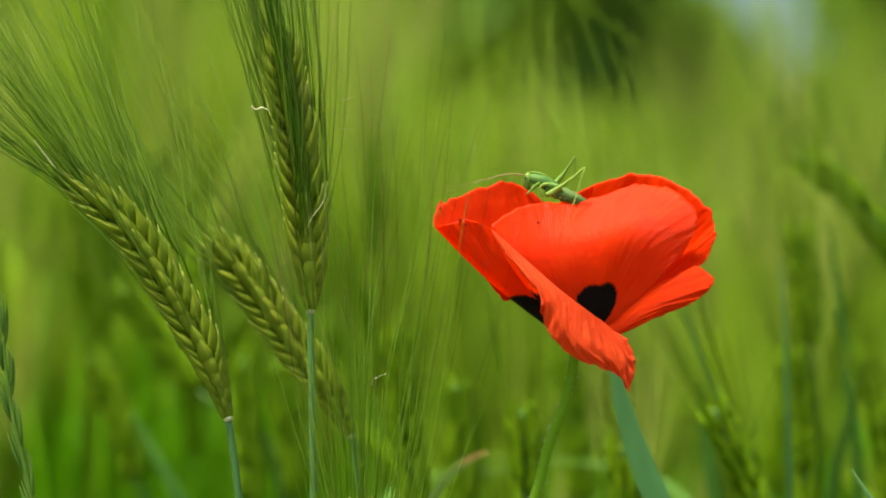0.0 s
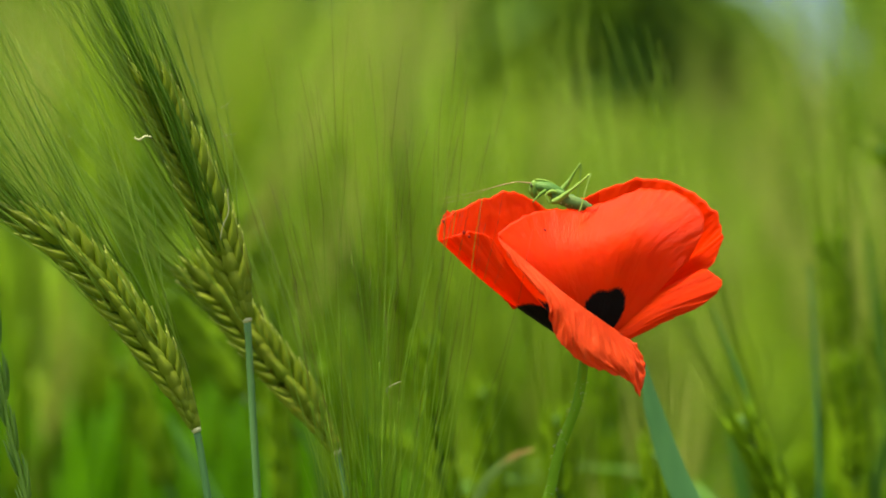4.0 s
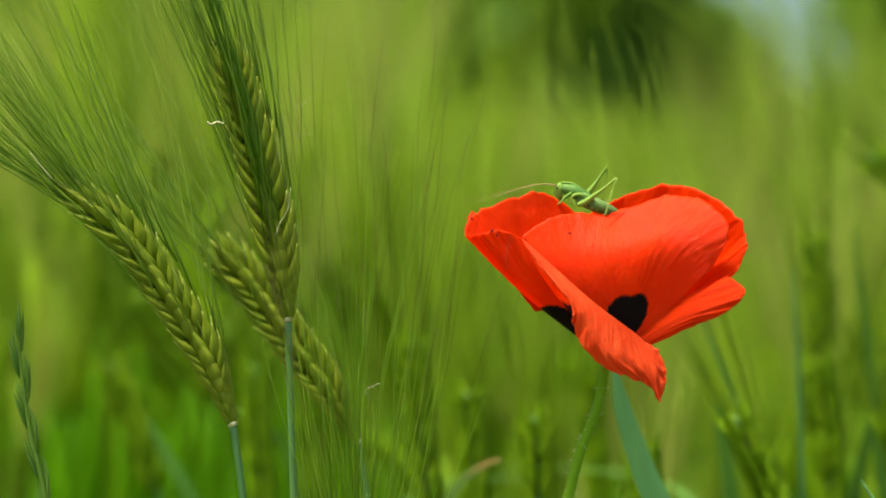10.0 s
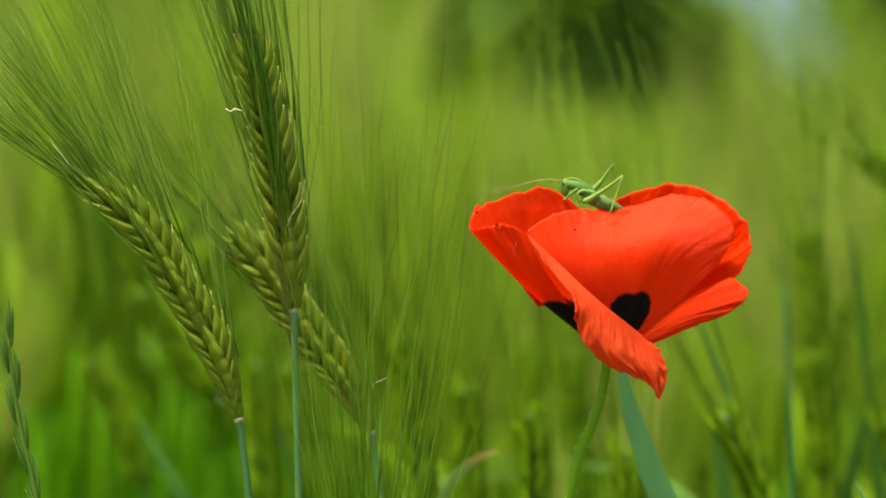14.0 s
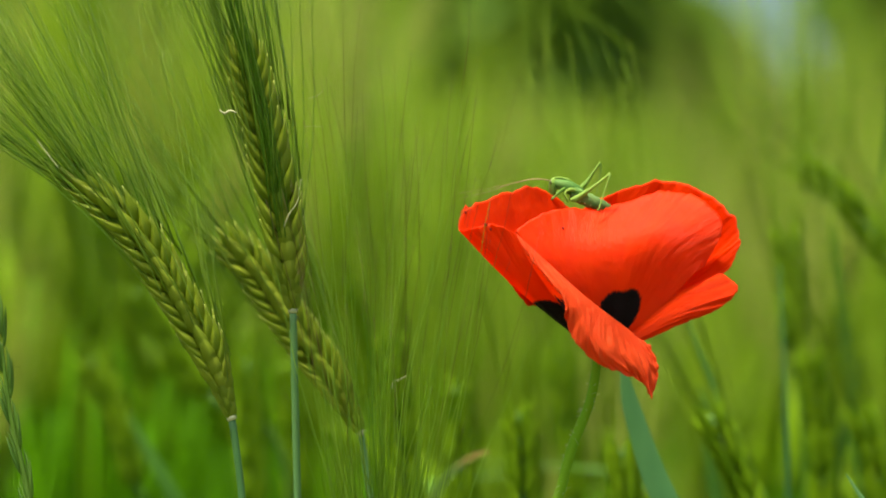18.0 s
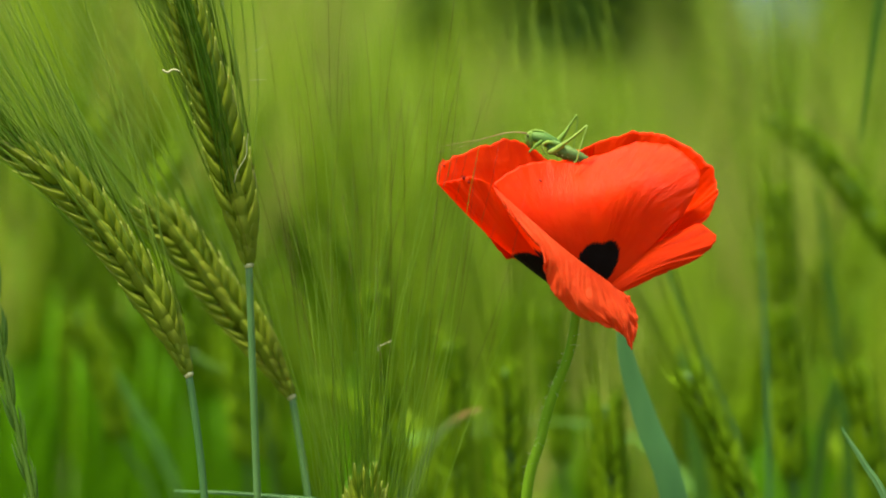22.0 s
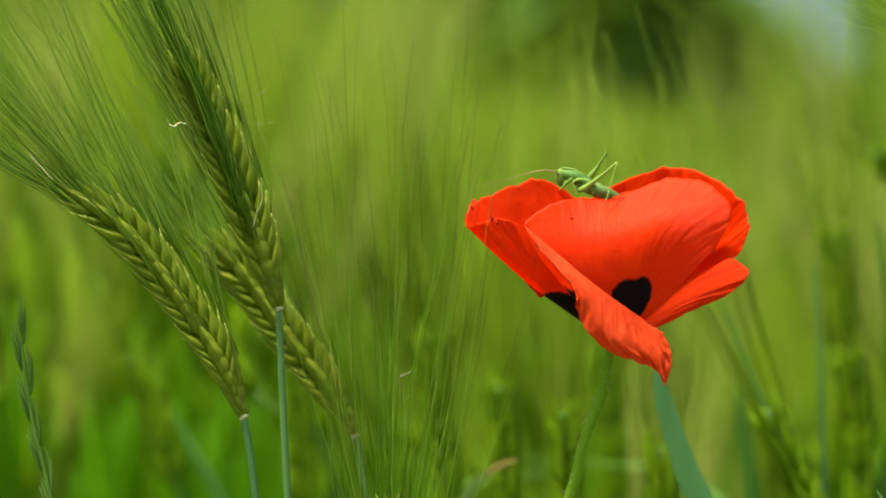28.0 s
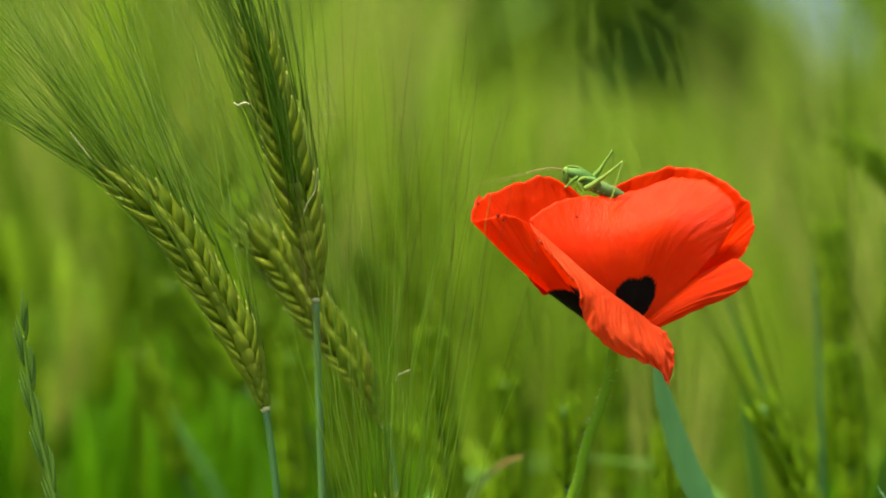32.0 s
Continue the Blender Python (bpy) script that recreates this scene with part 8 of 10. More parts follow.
    walk(mid_i, [(0, pose(0.1468, 1.1569, -0.0000, 0, 0.28, 0)), (1, pose(0.1468, 1.1569, -0.0000, 0, 0.07, 0)), (2, pose(0.1468, 1.1569, 0.0000, 0, -0.26, 0)), (3, pose(0.1468, 1.1569, 0.0000, 0, -0.04, 0)), (4, pose(0.1468, 1.1569, -0.0000, 0, 0.04, 0)), (5, pose(0.1468, 1.1569, 0.0000, 0, -0.18, 0)), (6, pose(0.1468, 1.1569, -0.0000, 0, 0.06, 0)), (7, pose(0.1468, 1.1569, -0.0000, 0, 0.32, 0)), (8, pose(0.1468, 1.1569, 0.0000, 0, -0.01, 0)), (9, pose(0.1468, 1.1569, 0.0000, 0, -0.14, 0)), (10, pose(0.1468, 1.1569, -0.0000, 0, 0.07, 0)), (11, pose(0.1468, 1.1569, 0.0000, 0, -0.11, 0)), (12, pose(0.1468, 1.1569, 0.0000, 0, -0.25, 0)), (13, pose(0.1468, 1.1569, -0.0000, 0, 0.15, 0)), (14, pose(0.1468, 1.1569, -0.0000, 0, 0.23, 0)), (15, pose(0.1468, 1.1569, 0.0000, 0, -0.06, 0)), (16, pose(0.1468, 1.1569, -0.0000, 0, 0.05, 0)), (17, pose(0.1468, 1.1569, -0.0000, 0, 0.12, 0)), (18, pose(0.1468, 1.1569, 0.0000, 0, -0.24, 0)), (19, pose(0.1468, 1.1569, 0.0000, 0, -0.21, 0)), (20, pose(0.1468, 1.1569, -0.0000, 0, 0.16, 0)), (21, pose(0.1468, 1.1569, -0.0000, 0, 0.06, 0)), (22, pose(0.1468, 1.1569, 0.0000, 0, -0.05, 0)), (23, pose(0.1468, 1.1569, -0.0000, 0, 0.23, 0)), (24, pose(0.1468, 1.1569, -0.0000, 0, 0.09, 0)), (25, pose(0.1468, 1.1569, 0.0000, 0, -0.28, 0)), (26, pose(0.1468, 1.1569, 0.0000, 0, -0.10, 0)), (27, pose(0.1468, 1.1569, -0.0000, 0, 0.09, 0)), (28, pose(0.1468, 1.1569, 0.0000, 0, -0.12, 0)), (29, pose(0.1468, 1.1569, -0.0000, 0, 0.03, 0)), (30, pose(0.1468, 1.1569, -0.0000, 0, 0.31, 0)), (31, pose(0.1468, 1.1569, -0.0000, 0, 0.01, 0)), (32, pose(0.1468, 1.1569, 0.0000, 0, -0.21, 0))])
    walk(mid_j, [(0, pose(0.0523, 1.0967, 0.0000, 0, -0.01, 0)), (1, pose(0.0523, 1.0967, 0.0000, 0, -0.12, 0)), (2, pose(0.0523, 1.0967, -0.0000, 0, 0.09, 0)), (3, pose(0.0523, 1.0967, -0.0000, 0, 0.19, 0)), (4, pose(0.0523, 1.0967, 0.0000, 0, -0.05, 0)), (5, pose(0.0523, 1.0967, 0.0000, 0, -0.06, 0)), (6, pose(0.0523, 1.0967, -0.0000, 0, 0.05, 0)), (7, pose(0.0523, 1.0967, 0.0000, 0, -0.12, 0)), (8, pose(0.0523, 1.0967, 0.0000, 0, -0.13, 0)), (9, pose(0.0523, 1.0967, -0.0000, 0, 0.13, 0)), (10, pose(0.0523, 1.0967, -0.0000, 0, 0.11, 0)), (11, pose(0.0523, 1.0967, 0.0000, 0, -0.05, 0)), (12, pose(0.0523, 1.0967, -0.0000, 0, 0.07, 0)), (13, pose(0.0523, 1.0967, -0.0000, 0, 0.05, 0)), (14, pose(0.0523, 1.0967, 0.0000, 0, -0.19, 0)), (15, pose(0.0523, 1.0967, 0.0000, 0, -0.09, 0)), (16, pose(0.0523, 1.0967, -0.0000, 0, 0.11, 0)), (17, pose(0.0523, 1.0967, 0.0000, 0, -0.00, 0)), (18, pose(0.0523, 1.0967, 0.0000, 0, -0.00, 0)), (19, pose(0.0523, 1.0967, -0.0000, 0, 0.17, 0)), (20, pose(0.0523, 1.0967, -0.0000, 0, 0.01, 0)), (21, pose(0.0523, 1.0967, 0.0000, 0, -0.19, 0)), (22, pose(0.0523, 1.0967, 0.0000, 0, -0.02, 0)), (23, pose(0.0523, 1.0967, -0.0000, 0, 0.03, 0)), (24, pose(0.0523, 1.0967, 0.0000, 0, -0.10, 0)), (25, pose(0.0523, 1.0967, -0.0000, 0, 0.07, 0)), (26, pose(0.0523, 1.0967, -0.0000, 0, 0.20, 0)), (27, pose(0.0523, 1.0967, 0.0000, 0, -0.04, 0)), (28, pose(0.0523, 1.0967, 0.0000, 0, -0.11, 0)), (29, pose(0.0523, 1.0967, -0.0000, 0, 0.04, 0)), (30, pose(0.0523, 1.0967, 0.0000, 0, -0.08, 0)), (31, pose(0.0523, 1.0967, 0.0000, 0, -0.13, 0)), (32, pose(0.0523, 1.0967, -0.0000, 0, 0.13, 0))])
    walk(mid_k, [(0, pose(-0.0688, 1.2472, 0.0000, 0, -0.12, 0)), (1, pose(-0.0688, 1.2472, 0.0000, 0, -0.03, 0)), (2, pose(-0.0688, 1.2472, -0.0000, 0, 0.07, 0)), (3, pose(-0.0688, 1.2472, 0.0000, 0, -0.26, 0)), (4, pose(-0.0688, 1.2472, 0.0000, 0, -0.15, 0)), (5, pose(-0.0688, 1.2472, -0.0000, 0, 0.26, 0)), (6, pose(-0.0688, 1.2472, -0.0000, 0, 0.10, 0)), (7, pose(-0.0688, 1.2472, 0.0000, 0, -0.07, 0)), (8, pose(-0.0688, 1.2472, -0.0000, 0, 0.17, 0)), (9, pose(-0.0688, 1.2472, -0.0000, 0, 0.01, 0)), (10, pose(-0.0688, 1.2472, 0.0000, 0, -0.34, 0)), (11, pose(-0.0688, 1.2472, 0.0000, 0, -0.06, 0)), (12, pose(-0.0688, 1.2472, -0.0000, 0, 0.17, 0)), (13, pose(-0.0688, 1.2472, 0.0000, 0, -0.06, 0)), (14, pose(-0.0688, 1.2472, -0.0000, 0, 0.06, 0)), (15, pose(-0.0688, 1.2472, -0.0000, 0, 0.29, 0)), (16, pose(-0.0688, 1.2472, 0.0000, 0, -0.08, 0)), (17, pose(-0.0688, 1.2472, 0.0000, 0, -0.28, 0)), (18, pose(-0.0688, 1.2472, -0.0000, 0, 0.03, 0)), (19, pose(-0.0688, 1.2472, 0.0000, 0, -0.00, 0)), (20, pose(-0.0688, 1.2472, 0.0000, 0, -0.16, 0)), (21, pose(-0.0688, 1.2472, -0.0000, 0, 0.19, 0)), (22, pose(-0.0688, 1.2472, -0.0000, 0, 0.28, 0)), (23, pose(-0.0688, 1.2472, 0.0000, 0, -0.13, 0)), (24, pose(-0.0688, 1.2472, 0.0000, 0, -0.11, 0)), (25, pose(-0.0688, 1.2472, -0.0000, 0, 0.07, 0)), (26, pose(-0.0688, 1.2472, 0.0000, 0, -0.20, 0)), (27, pose(-0.0688, 1.2472, 0.0000, 0, -0.17, 0)), (28, pose(-0.0688, 1.2472, -0.0000, 0, 0.27, 0)), (29, pose(-0.0688, 1.2472, -0.0000, 0, 0.17, 0)), (30, pose(-0.0688, 1.2472, 0.0000, 0, -0.10, 0)), (31, pose(-0.0688, 1.2472, -0.0000, 0, 0.09, 0)), (32, pose(-0.0688, 1.2472, -0.0000, 0, 0.03, 0))])
    walk(mid_l, [(0, pose(-0.0566, 1.2971, 0.0000, 0, -0.07, 0)), (1, pose(-0.0566, 1.2971, -0.0000, 0, 0.28, 0)), (2, pose(-0.0566, 1.2971, -0.0000, 0, 0.04, 0)), (3, pose(-0.0566, 1.2971, 0.0000, 0, -0.03, 0)), (4, pose(-0.0566, 1.2971, -0.0000, 0, 0.21, 0)), (5, pose(-0.0566, 1.2971, 0.0000, 0, -0.08, 0)), (6, pose(-0.0566, 1.2971, 0.0000, 0, -0.35, 0)), (7, pose(-0.0566, 1.2971, -0.0000, 0, 0.02, 0)), (8, pose(-0.0566, 1.2971, -0.0000, 0, 0.14, 0)), (9, pose(-0.0566, 1.2971, 0.0000, 0, -0.09, 0)), (10, pose(-0.0566, 1.2971, -0.0000, 0, 0.14, 0)), (11, pose(-0.0566, 1.2971, -0.0000, 0, 0.28, 0)), (12, pose(-0.0566, 1.2971, 0.0000, 0, -0.16, 0)), (13, pose(-0.0566, 1.2971, 0.0000, 0, -0.24, 0)), (14, pose(-0.0566, 1.2971, -0.0000, 0, 0.07, 0)), (15, pose(-0.0566, 1.2971, 0.0000, 0, -0.07, 0)), (16, pose(-0.0566, 1.2971, 0.0000, 0, -0.14, 0)), (17, pose(-0.0566, 1.2971, -0.0000, 0, 0.28, 0)), (18, pose(-0.0566, 1.2971, -0.0000, 0, 0.23, 0)), (19, pose(-0.0566, 1.2971, 0.0000, 0, -0.18, 0)), (20, pose(-0.0566, 1.2971, 0.0000, 0, -0.05, 0)), (21, pose(-0.0566, 1.2971, -0.0000, 0, 0.05, 0)), (22, pose(-0.0566, 1.2971, 0.0000, 0, -0.26, 0)), (23, pose(-0.0566, 1.2971, 0.0000, 0, -0.10, 0)), (24, pose(-0.0566, 1.2971, -0.0000, 0, 0.31, 0)), (25, pose(-0.0566, 1.2971, -0.0000, 0, 0.09, 0)), (26, pose(-0.0566, 1.2971, 0.0000, 0, -0.09, 0)), (27, pose(-0.0566, 1.2971, -0.0000, 0, 0.15, 0)), (28, pose(-0.0566, 1.2971, 0.0000, 0, -0.04, 0)), (29, pose(-0.0566, 1.2971, 0.0000, 0, -0.35, 0)), (30, pose(-0.0566, 1.2971, 0.0000, 0, -0.01, 0)), (31, pose(-0.0566, 1.2971, -0.0000, 0, 0.21, 0)), (32, pose(-0.0566, 1.2971, 0.0000, 0, -0.05, 0))])
    walk(mid_m, [(0, pose(0.1195, 1.2387, -0.0000, 0, 0.19, 0)), (1, pose(0.1195, 1.2387, 0.0000, 0, -0.14, 0)), (2, pose(0.1195, 1.2387, 0.0000, 0, -0.27, 0)), (3, pose(0.1195, 1.2387, -0.0000, 0, 0.07, 0)), (4, pose(0.1195, 1.2387, -0.0000, 0, 0.07, 0)), (5, pose(0.1195, 1.2387, 0.0000, 0, -0.08, 0)), (6, pose(0.1195, 1.2387, -0.0000, 0, 0.19, 0)), (7, pose(0.1195, 1.2387, -0.0000, 0, 0.20, 0)), (8, pose(0.1195, 1.2387, 0.0000, 0, -0.19, 0)), (9, pose(0.1195, 1.2387, 0.0000, 0, -0.15, 0)), (10, pose(0.1195, 1.2387, -0.0000, 0, 0.07, 0)), (11, pose(0.1195, 1.2387, 0.0000, 0, -0.12, 0)), (12, pose(0.1195, 1.2387, 0.0000, 0, -0.07, 0)), (13, pose(0.1195, 1.2387, -0.0000, 0, 0.28, 0)), (14, pose(0.1195, 1.2387, -0.0000, 0, 0.12, 0)), (15, pose(0.1195, 1.2387, 0.0000, 0, -0.16, 0)), (16, pose(0.1195, 1.2387, -0.0000, 0, 0.02, 0)), (17, pose(0.1195, 1.2387, 0.0000, 0, -0.00, 0)), (18, pose(0.1195, 1.2387, 0.0000, 0, -0.26, 0)), (19, pose(0.1195, 1.2387, 0.0000, 0, -0.01, 0)), (20, pose(0.1195, 1.2387, -0.0000, 0, 0.26, 0)), (21, pose(0.1195, 1.2387, -0.0000, 0, 0.02, 0)), (22, pose(0.1195, 1.2387, 0.0000, 0, -0.04, 0)), (23, pose(0.1195, 1.2387, -0.0000, 0, 0.15, 0)), (24, pose(0.1195, 1.2387, 0.0000, 0, -0.11, 0)), (25, pose(0.1195, 1.2387, 0.0000, 0, -0.29, 0)), (26, pose(0.1195, 1.2387, -0.0000, 0, 0.06, 0)), (27, pose(0.1195, 1.2387, -0.0000, 0, 0.14, 0)), (28, pose(0.1195, 1.2387, 0.0000, 0, -0.06, 0)), (29, pose(0.1195, 1.2387, -0.0000, 0, 0.13, 0)), (30, pose(0.1195, 1.2387, -0.0000, 0, 0.20, 0)), (31, pose(0.1195, 1.2387, 0.0000, 0, -0.19, 0)), (32, pose(0.1195, 1.2387, 0.0000, 0, -0.20, 0))])
    walk(mid_n, [(0, pose(-0.1005, 1.2973, -0.0000, 0, 0.00, 0)), (1, pose(-0.1005, 1.2973, 0.0000, 0, -0.05, 0)), (2, pose(-0.1005, 1.2973, -0.0001, 0, 0.19, 0)), (3, pose(-0.1005, 1.2973, -0.0000, 0, 0.10, 0)), (4, pose(-0.1005, 1.2973, 0.0001, 0, -0.17, 0)), (5, pose(-0.1005, 1.2973, 0.0000, 0, -0.06, 0)), (6, pose(-0.1005, 1.2973, -0.0000, 0, 0.04, 0)), (7, pose(-0.1005, 1.2973, 0.0000, 0, -0.13, 0)), (8, pose(-0.1005, 1.2973, 0.0000, 0, -0.00, 0)), (9, pose(-0.1005, 1.2973, -0.0001, 0, 0.23, 0)), (10, pose(-0.1005, 1.2973, -0.0000, 0, 0.04, 0)), (11, pose(-0.1005, 1.2973, 0.0000, 0, -0.11, 0)), (12, pose(-0.1005, 1.2973, -0.0000, 0, 0.05, 0)), (13, pose(-0.1005, 1.2973, 0.0000, 0, -0.05, 0)), (14, pose(-0.1005, 1.2973, 0.0001, 0, -0.20, 0)), (15, pose(-0.1005, 1.2973, -0.0000, 0, 0.06, 0)), (16, pose(-0.1005, 1.2973, -0.0001, 0, 0.18, 0)), (17, pose(-0.1005, 1.2973, 0.0000, 0, -0.03, 0)), (18, pose(-0.1005, 1.2973, -0.0000, 0, 0.01, 0)), (19, pose(-0.1005, 1.2973, -0.0000, 0, 0.11, 0)), (20, pose(-0.1005, 1.2973, 0.0000, 0, -0.14, 0)), (21, pose(-0.1005, 1.2973, 0.0001, 0, -0.19, 0)), (22, pose(-0.1005, 1.2973, -0.0000, 0, 0.09, 0)), (23, pose(-0.1005, 1.2973, -0.0000, 0, 0.07, 0)), (24, pose(-0.1005, 1.2973, 0.0000, 0, -0.05, 0)), (25, pose(-0.1005, 1.2973, -0.0000, 0, 0.14, 0)), (26, pose(-0.1005, 1.2973, -0.0000, 0, 0.11, 0)), (27, pose(-0.1005, 1.2973, 0.0001, 0, -0.18, 0)), (28, pose(-0.1005, 1.2973, 0.0000, 0, -0.11, 0)), (29, pose(-0.1005, 1.2973, -0.0000, 0, 0.07, 0)), (30, pose(-0.1005, 1.2973, 0.0000, 0, -0.08, 0)), (31, pose(-0.1005, 1.2973, 0.0000, 0, -0.02, 0)), (32, pose(-0.1005, 1.2973, -0.0001, 0, 0.22, 0))])
    walk(leaf_a, [(0, pose(0.0738, 0.9812, 0.0002, 0, -0.37, 0)), (0.5, pose(0.0738, 0.9812, 0.0002, 0, -0.30, 0)), (1, pose(0.0738, 0.9812, 0.0001, 0, -0.22, 0)), (1.5, pose(0.0738, 0.9812, 0.0001, 0, -0.15, 0)), (2, pose(0.0738, 0.9812, 0.0000, 0, -0.08, 0)), (2.5, pose(0.0738, 0.9812, 0.0001, 0, -0.17, 0)), (3, pose(0.0738, 0.9812, 0.0001, 0, -0.26, 0)), (3.5, pose(0.0738, 0.9812, 0.0002, 0, -0.36, 0)), (4, pose(0.0738, 0.9812, 0.0002, 0, -0.45, 0)), (4.5, pose(0.0738, 0.9812, 0.0003, 0, -0.53, 0)), (6.5, pose(0.0738, 0.9812, 0.0005, 0, -0.86, 0)), (7, pose(0.0738, 0.9812, 0.0005, 0, -0.94, 0)), (7.5, pose(0.0738, 0.9812, 0.0006, 0, -1.02, 0)), (8, pose(0.0738, 0.9812, 0.0006, 0, -1.10, 0)), (8.5, pose(0.0738, 0.9812, 0.0007, 0, -1.19, 0)), (9, pose(0.0738, 0.9812, 0.0008, 0, -1.27, 0)), (9.5, pose(0.0738, 0.9812, 0.0006, 0, -1.03, 0)), (10, pose(0.0738, 0.9812, 0.0004, 0, -0.80, 0)), (10.5, pose(0.0738, 0.9812, 0.0004, 0, -0.75, 0)), (11, pose(0.0738, 0.9812, 0.0004, 0, -0.70, 0)), (11.5, pose(0.0738, 0.9812, 0.0003, 0, -0.64, 0)), (12, pose(0.0738, 0.9812, 0.0003, 0, -0.59, 0)), (12.5, pose(0.0738, 0.9812, 0.0003, 0, -0.53, 0)), (13, pose(0.0738, 0.9812, 0.0003, 0, -0.48, 0)), (13.5, pose(0.0738, 0.9812, 0.0002, 0, -0.44, 0)), (14, pose(0.0738, 0.9812, 0.0002, 0, -0.40, 0)), (14.5, pose(0.0738, 0.9812, 0.0002, 0, -0.36, 0)), (16.5, pose(0.0738, 0.9812, 0.0001, 0, -0.20, 0)), (17, pose(0.0738, 0.9812, 0.0001, 0, -0.16, 0)), (17.5, pose(0.0738, 0.9812, 0.0001, 0, -0.12, 0)), (18, pose(0.0738, 0.9812, 0.0000, 0, -0.08, 0)), (18.5, pose(0.0738, 0.9812, 0.0000, 0, -0.04, 0)), (19, pose(0.0738, 0.9812, 0.0000, 0, 0.00, 0)), (19.5, pose(0.0738, 0.9812, 0.0000, 0, -0.04, 0)), (20, pose(0.0738, 0.9812, 0.0000, 0, -0.08, 0)), (20.5, pose(0.0738, 0.9812, 0.0001, 0, -0.12, 0)), (21, pose(0.0738, 0.9812, 0.0001, 0, -0.16, 0)), (21.5, pose(0.0738, 0.9812, -0.0000, 0, 0.05, 0)), (22, pose(0.0738, 0.9812, -0.0001, 0, 0.26, 0)), (22.5, pose(0.0738, 0.9812, -0.0002, 0, 0.46, 0)), (23, pose(0.0738, 0.9812, -0.0003, 0, 0.67, 0)), (23.5, pose(0.0738, 0.9812, -0.0002, 0, 0.46, 0)), (24, pose(0.0738, 0.9812, -0.0001, 0, 0.26, 0)), (24.5, pose(0.0738, 0.9812, -0.0000, 0, 0.05, 0)), (25, pose(0.0738, 0.9812, 0.0001, 0, -0.16, 0)), (25.5, pose(0.0738, 0.9812, 0.0001, 0, -0.19, 0)), (27.5, pose(0.0738, 0.9812, 0.0002, 0, -0.29, 0)), (28, pose(0.0738, 0.9812, 0.0002, 0, -0.32, 0)), (28.5, pose(0.0738, 0.9812, 0.0002, 0, -0.36, 0)), (29, pose(0.0738, 0.9812, 0.0002, 0, -0.40, 0)), (29.5, pose(0.0738, 0.9812, 0.0002, 0, -0.44, 0)), (30, pose(0.0738, 0.9812, 0.0003, 0, -0.48, 0)), (30.5, pose(0.0738, 0.9812, 0.0002, 0, -0.45, 0)), (31, pose(0.0738, 0.9812, 0.0002, 0, -0.41, 0)), (31.5, pose(0.0738, 0.9812, 0.0002, 0, -0.37, 0)), (32, pose(0.0738, 0.9812, 0.0002, 0, -0.34, 0))])
    walk(leaf_b, [(0, pose(0.1008, 1.0962, 0.0000, 0, -0.03, 0)), (1, pose(0.1008, 1.0962, 0.0001, 0, -0.16, 0)), (2, pose(0.1008, 1.0962, 0.0000, 0, -0.03, 0)), (3, pose(0.1008, 1.0962, -0.0000, 0, 0.04, 0)), (4, pose(0.1008, 1.0962, 0.0000, 0, -0.08, 0)), (5, pose(0.1008, 1.0962, 0.0000, 0, -0.04, 0)), (6, pose(0.1008, 1.0962, -0.0001, 0, 0.15, 0)), (7, pose(0.1008, 1.0962, -0.0001, 0, 0.12, 0)), (8, pose(0.1008, 1.0962, 0.0000, 0, -0.06, 0)), (9, pose(0.1008, 1.0962, 0.0000, 0, -0.04, 0)), (10, pose(0.1008, 1.0962, -0.0000, 0, 0.05, 0)), (11, pose(0.1008, 1.0962, 0.0000, 0, -0.07, 0)), (12, pose(0.1008, 1.0962, 0.0001, 0, -0.16, 0)), (13, pose(0.1008, 1.0962, -0.0000, 0, 0.02, 0)), (14, pose(0.1008, 1.0962, -0.0001, 0, 0.13, 0)), (15, pose(0.1008, 1.0962, -0.0000, 0, 0.01, 0)), (16, pose(0.1008, 1.0962, 0.0000, 0, -0.02, 0)), (17, pose(0.1008, 1.0962, -0.0001, 0, 0.11, 0)), (18, pose(0.1008, 1.0962, -0.0000, 0, 0.05, 0)), (19, pose(0.1008, 1.0962, 0.0001, 0, -0.15, 0)), (20, pose(0.1008, 1.0962, 0.0001, 0, -0.11, 0)), (21, pose(0.1008, 1.0962, -0.0000, 0, 0.05, 0)), (22, pose(0.1008, 1.0962, -0.0000, 0, 0.00, 0)), (23, pose(0.1008, 1.0962, 0.0000, 0, -0.07, 0)), (24, pose(0.1008, 1.0962, -0.0000, 0, 0.08, 0)), (25, pose(0.1008, 1.0962, -0.0001, 0, 0.17, 0)), (26, pose(0.1008, 1.0962, 0.0000, 0, -0.01, 0)), (27, pose(0.1008, 1.0962, 0.0001, 0, -0.11, 0)), (28, pose(0.1008, 1.0962, -0.0000, 0, 0.01, 0)), (29, pose(0.1008, 1.0962, -0.0000, 0, 0.01, 0)), (30, pose(0.1008, 1.0962, 0.0001, 0, -0.14, 0)), (31, pose(0.1008, 1.0962, 0.0000, 0, -0.06, 0)), (32, pose(0.1008, 1.0962, -0.0001, 0, 0.14, 0))])
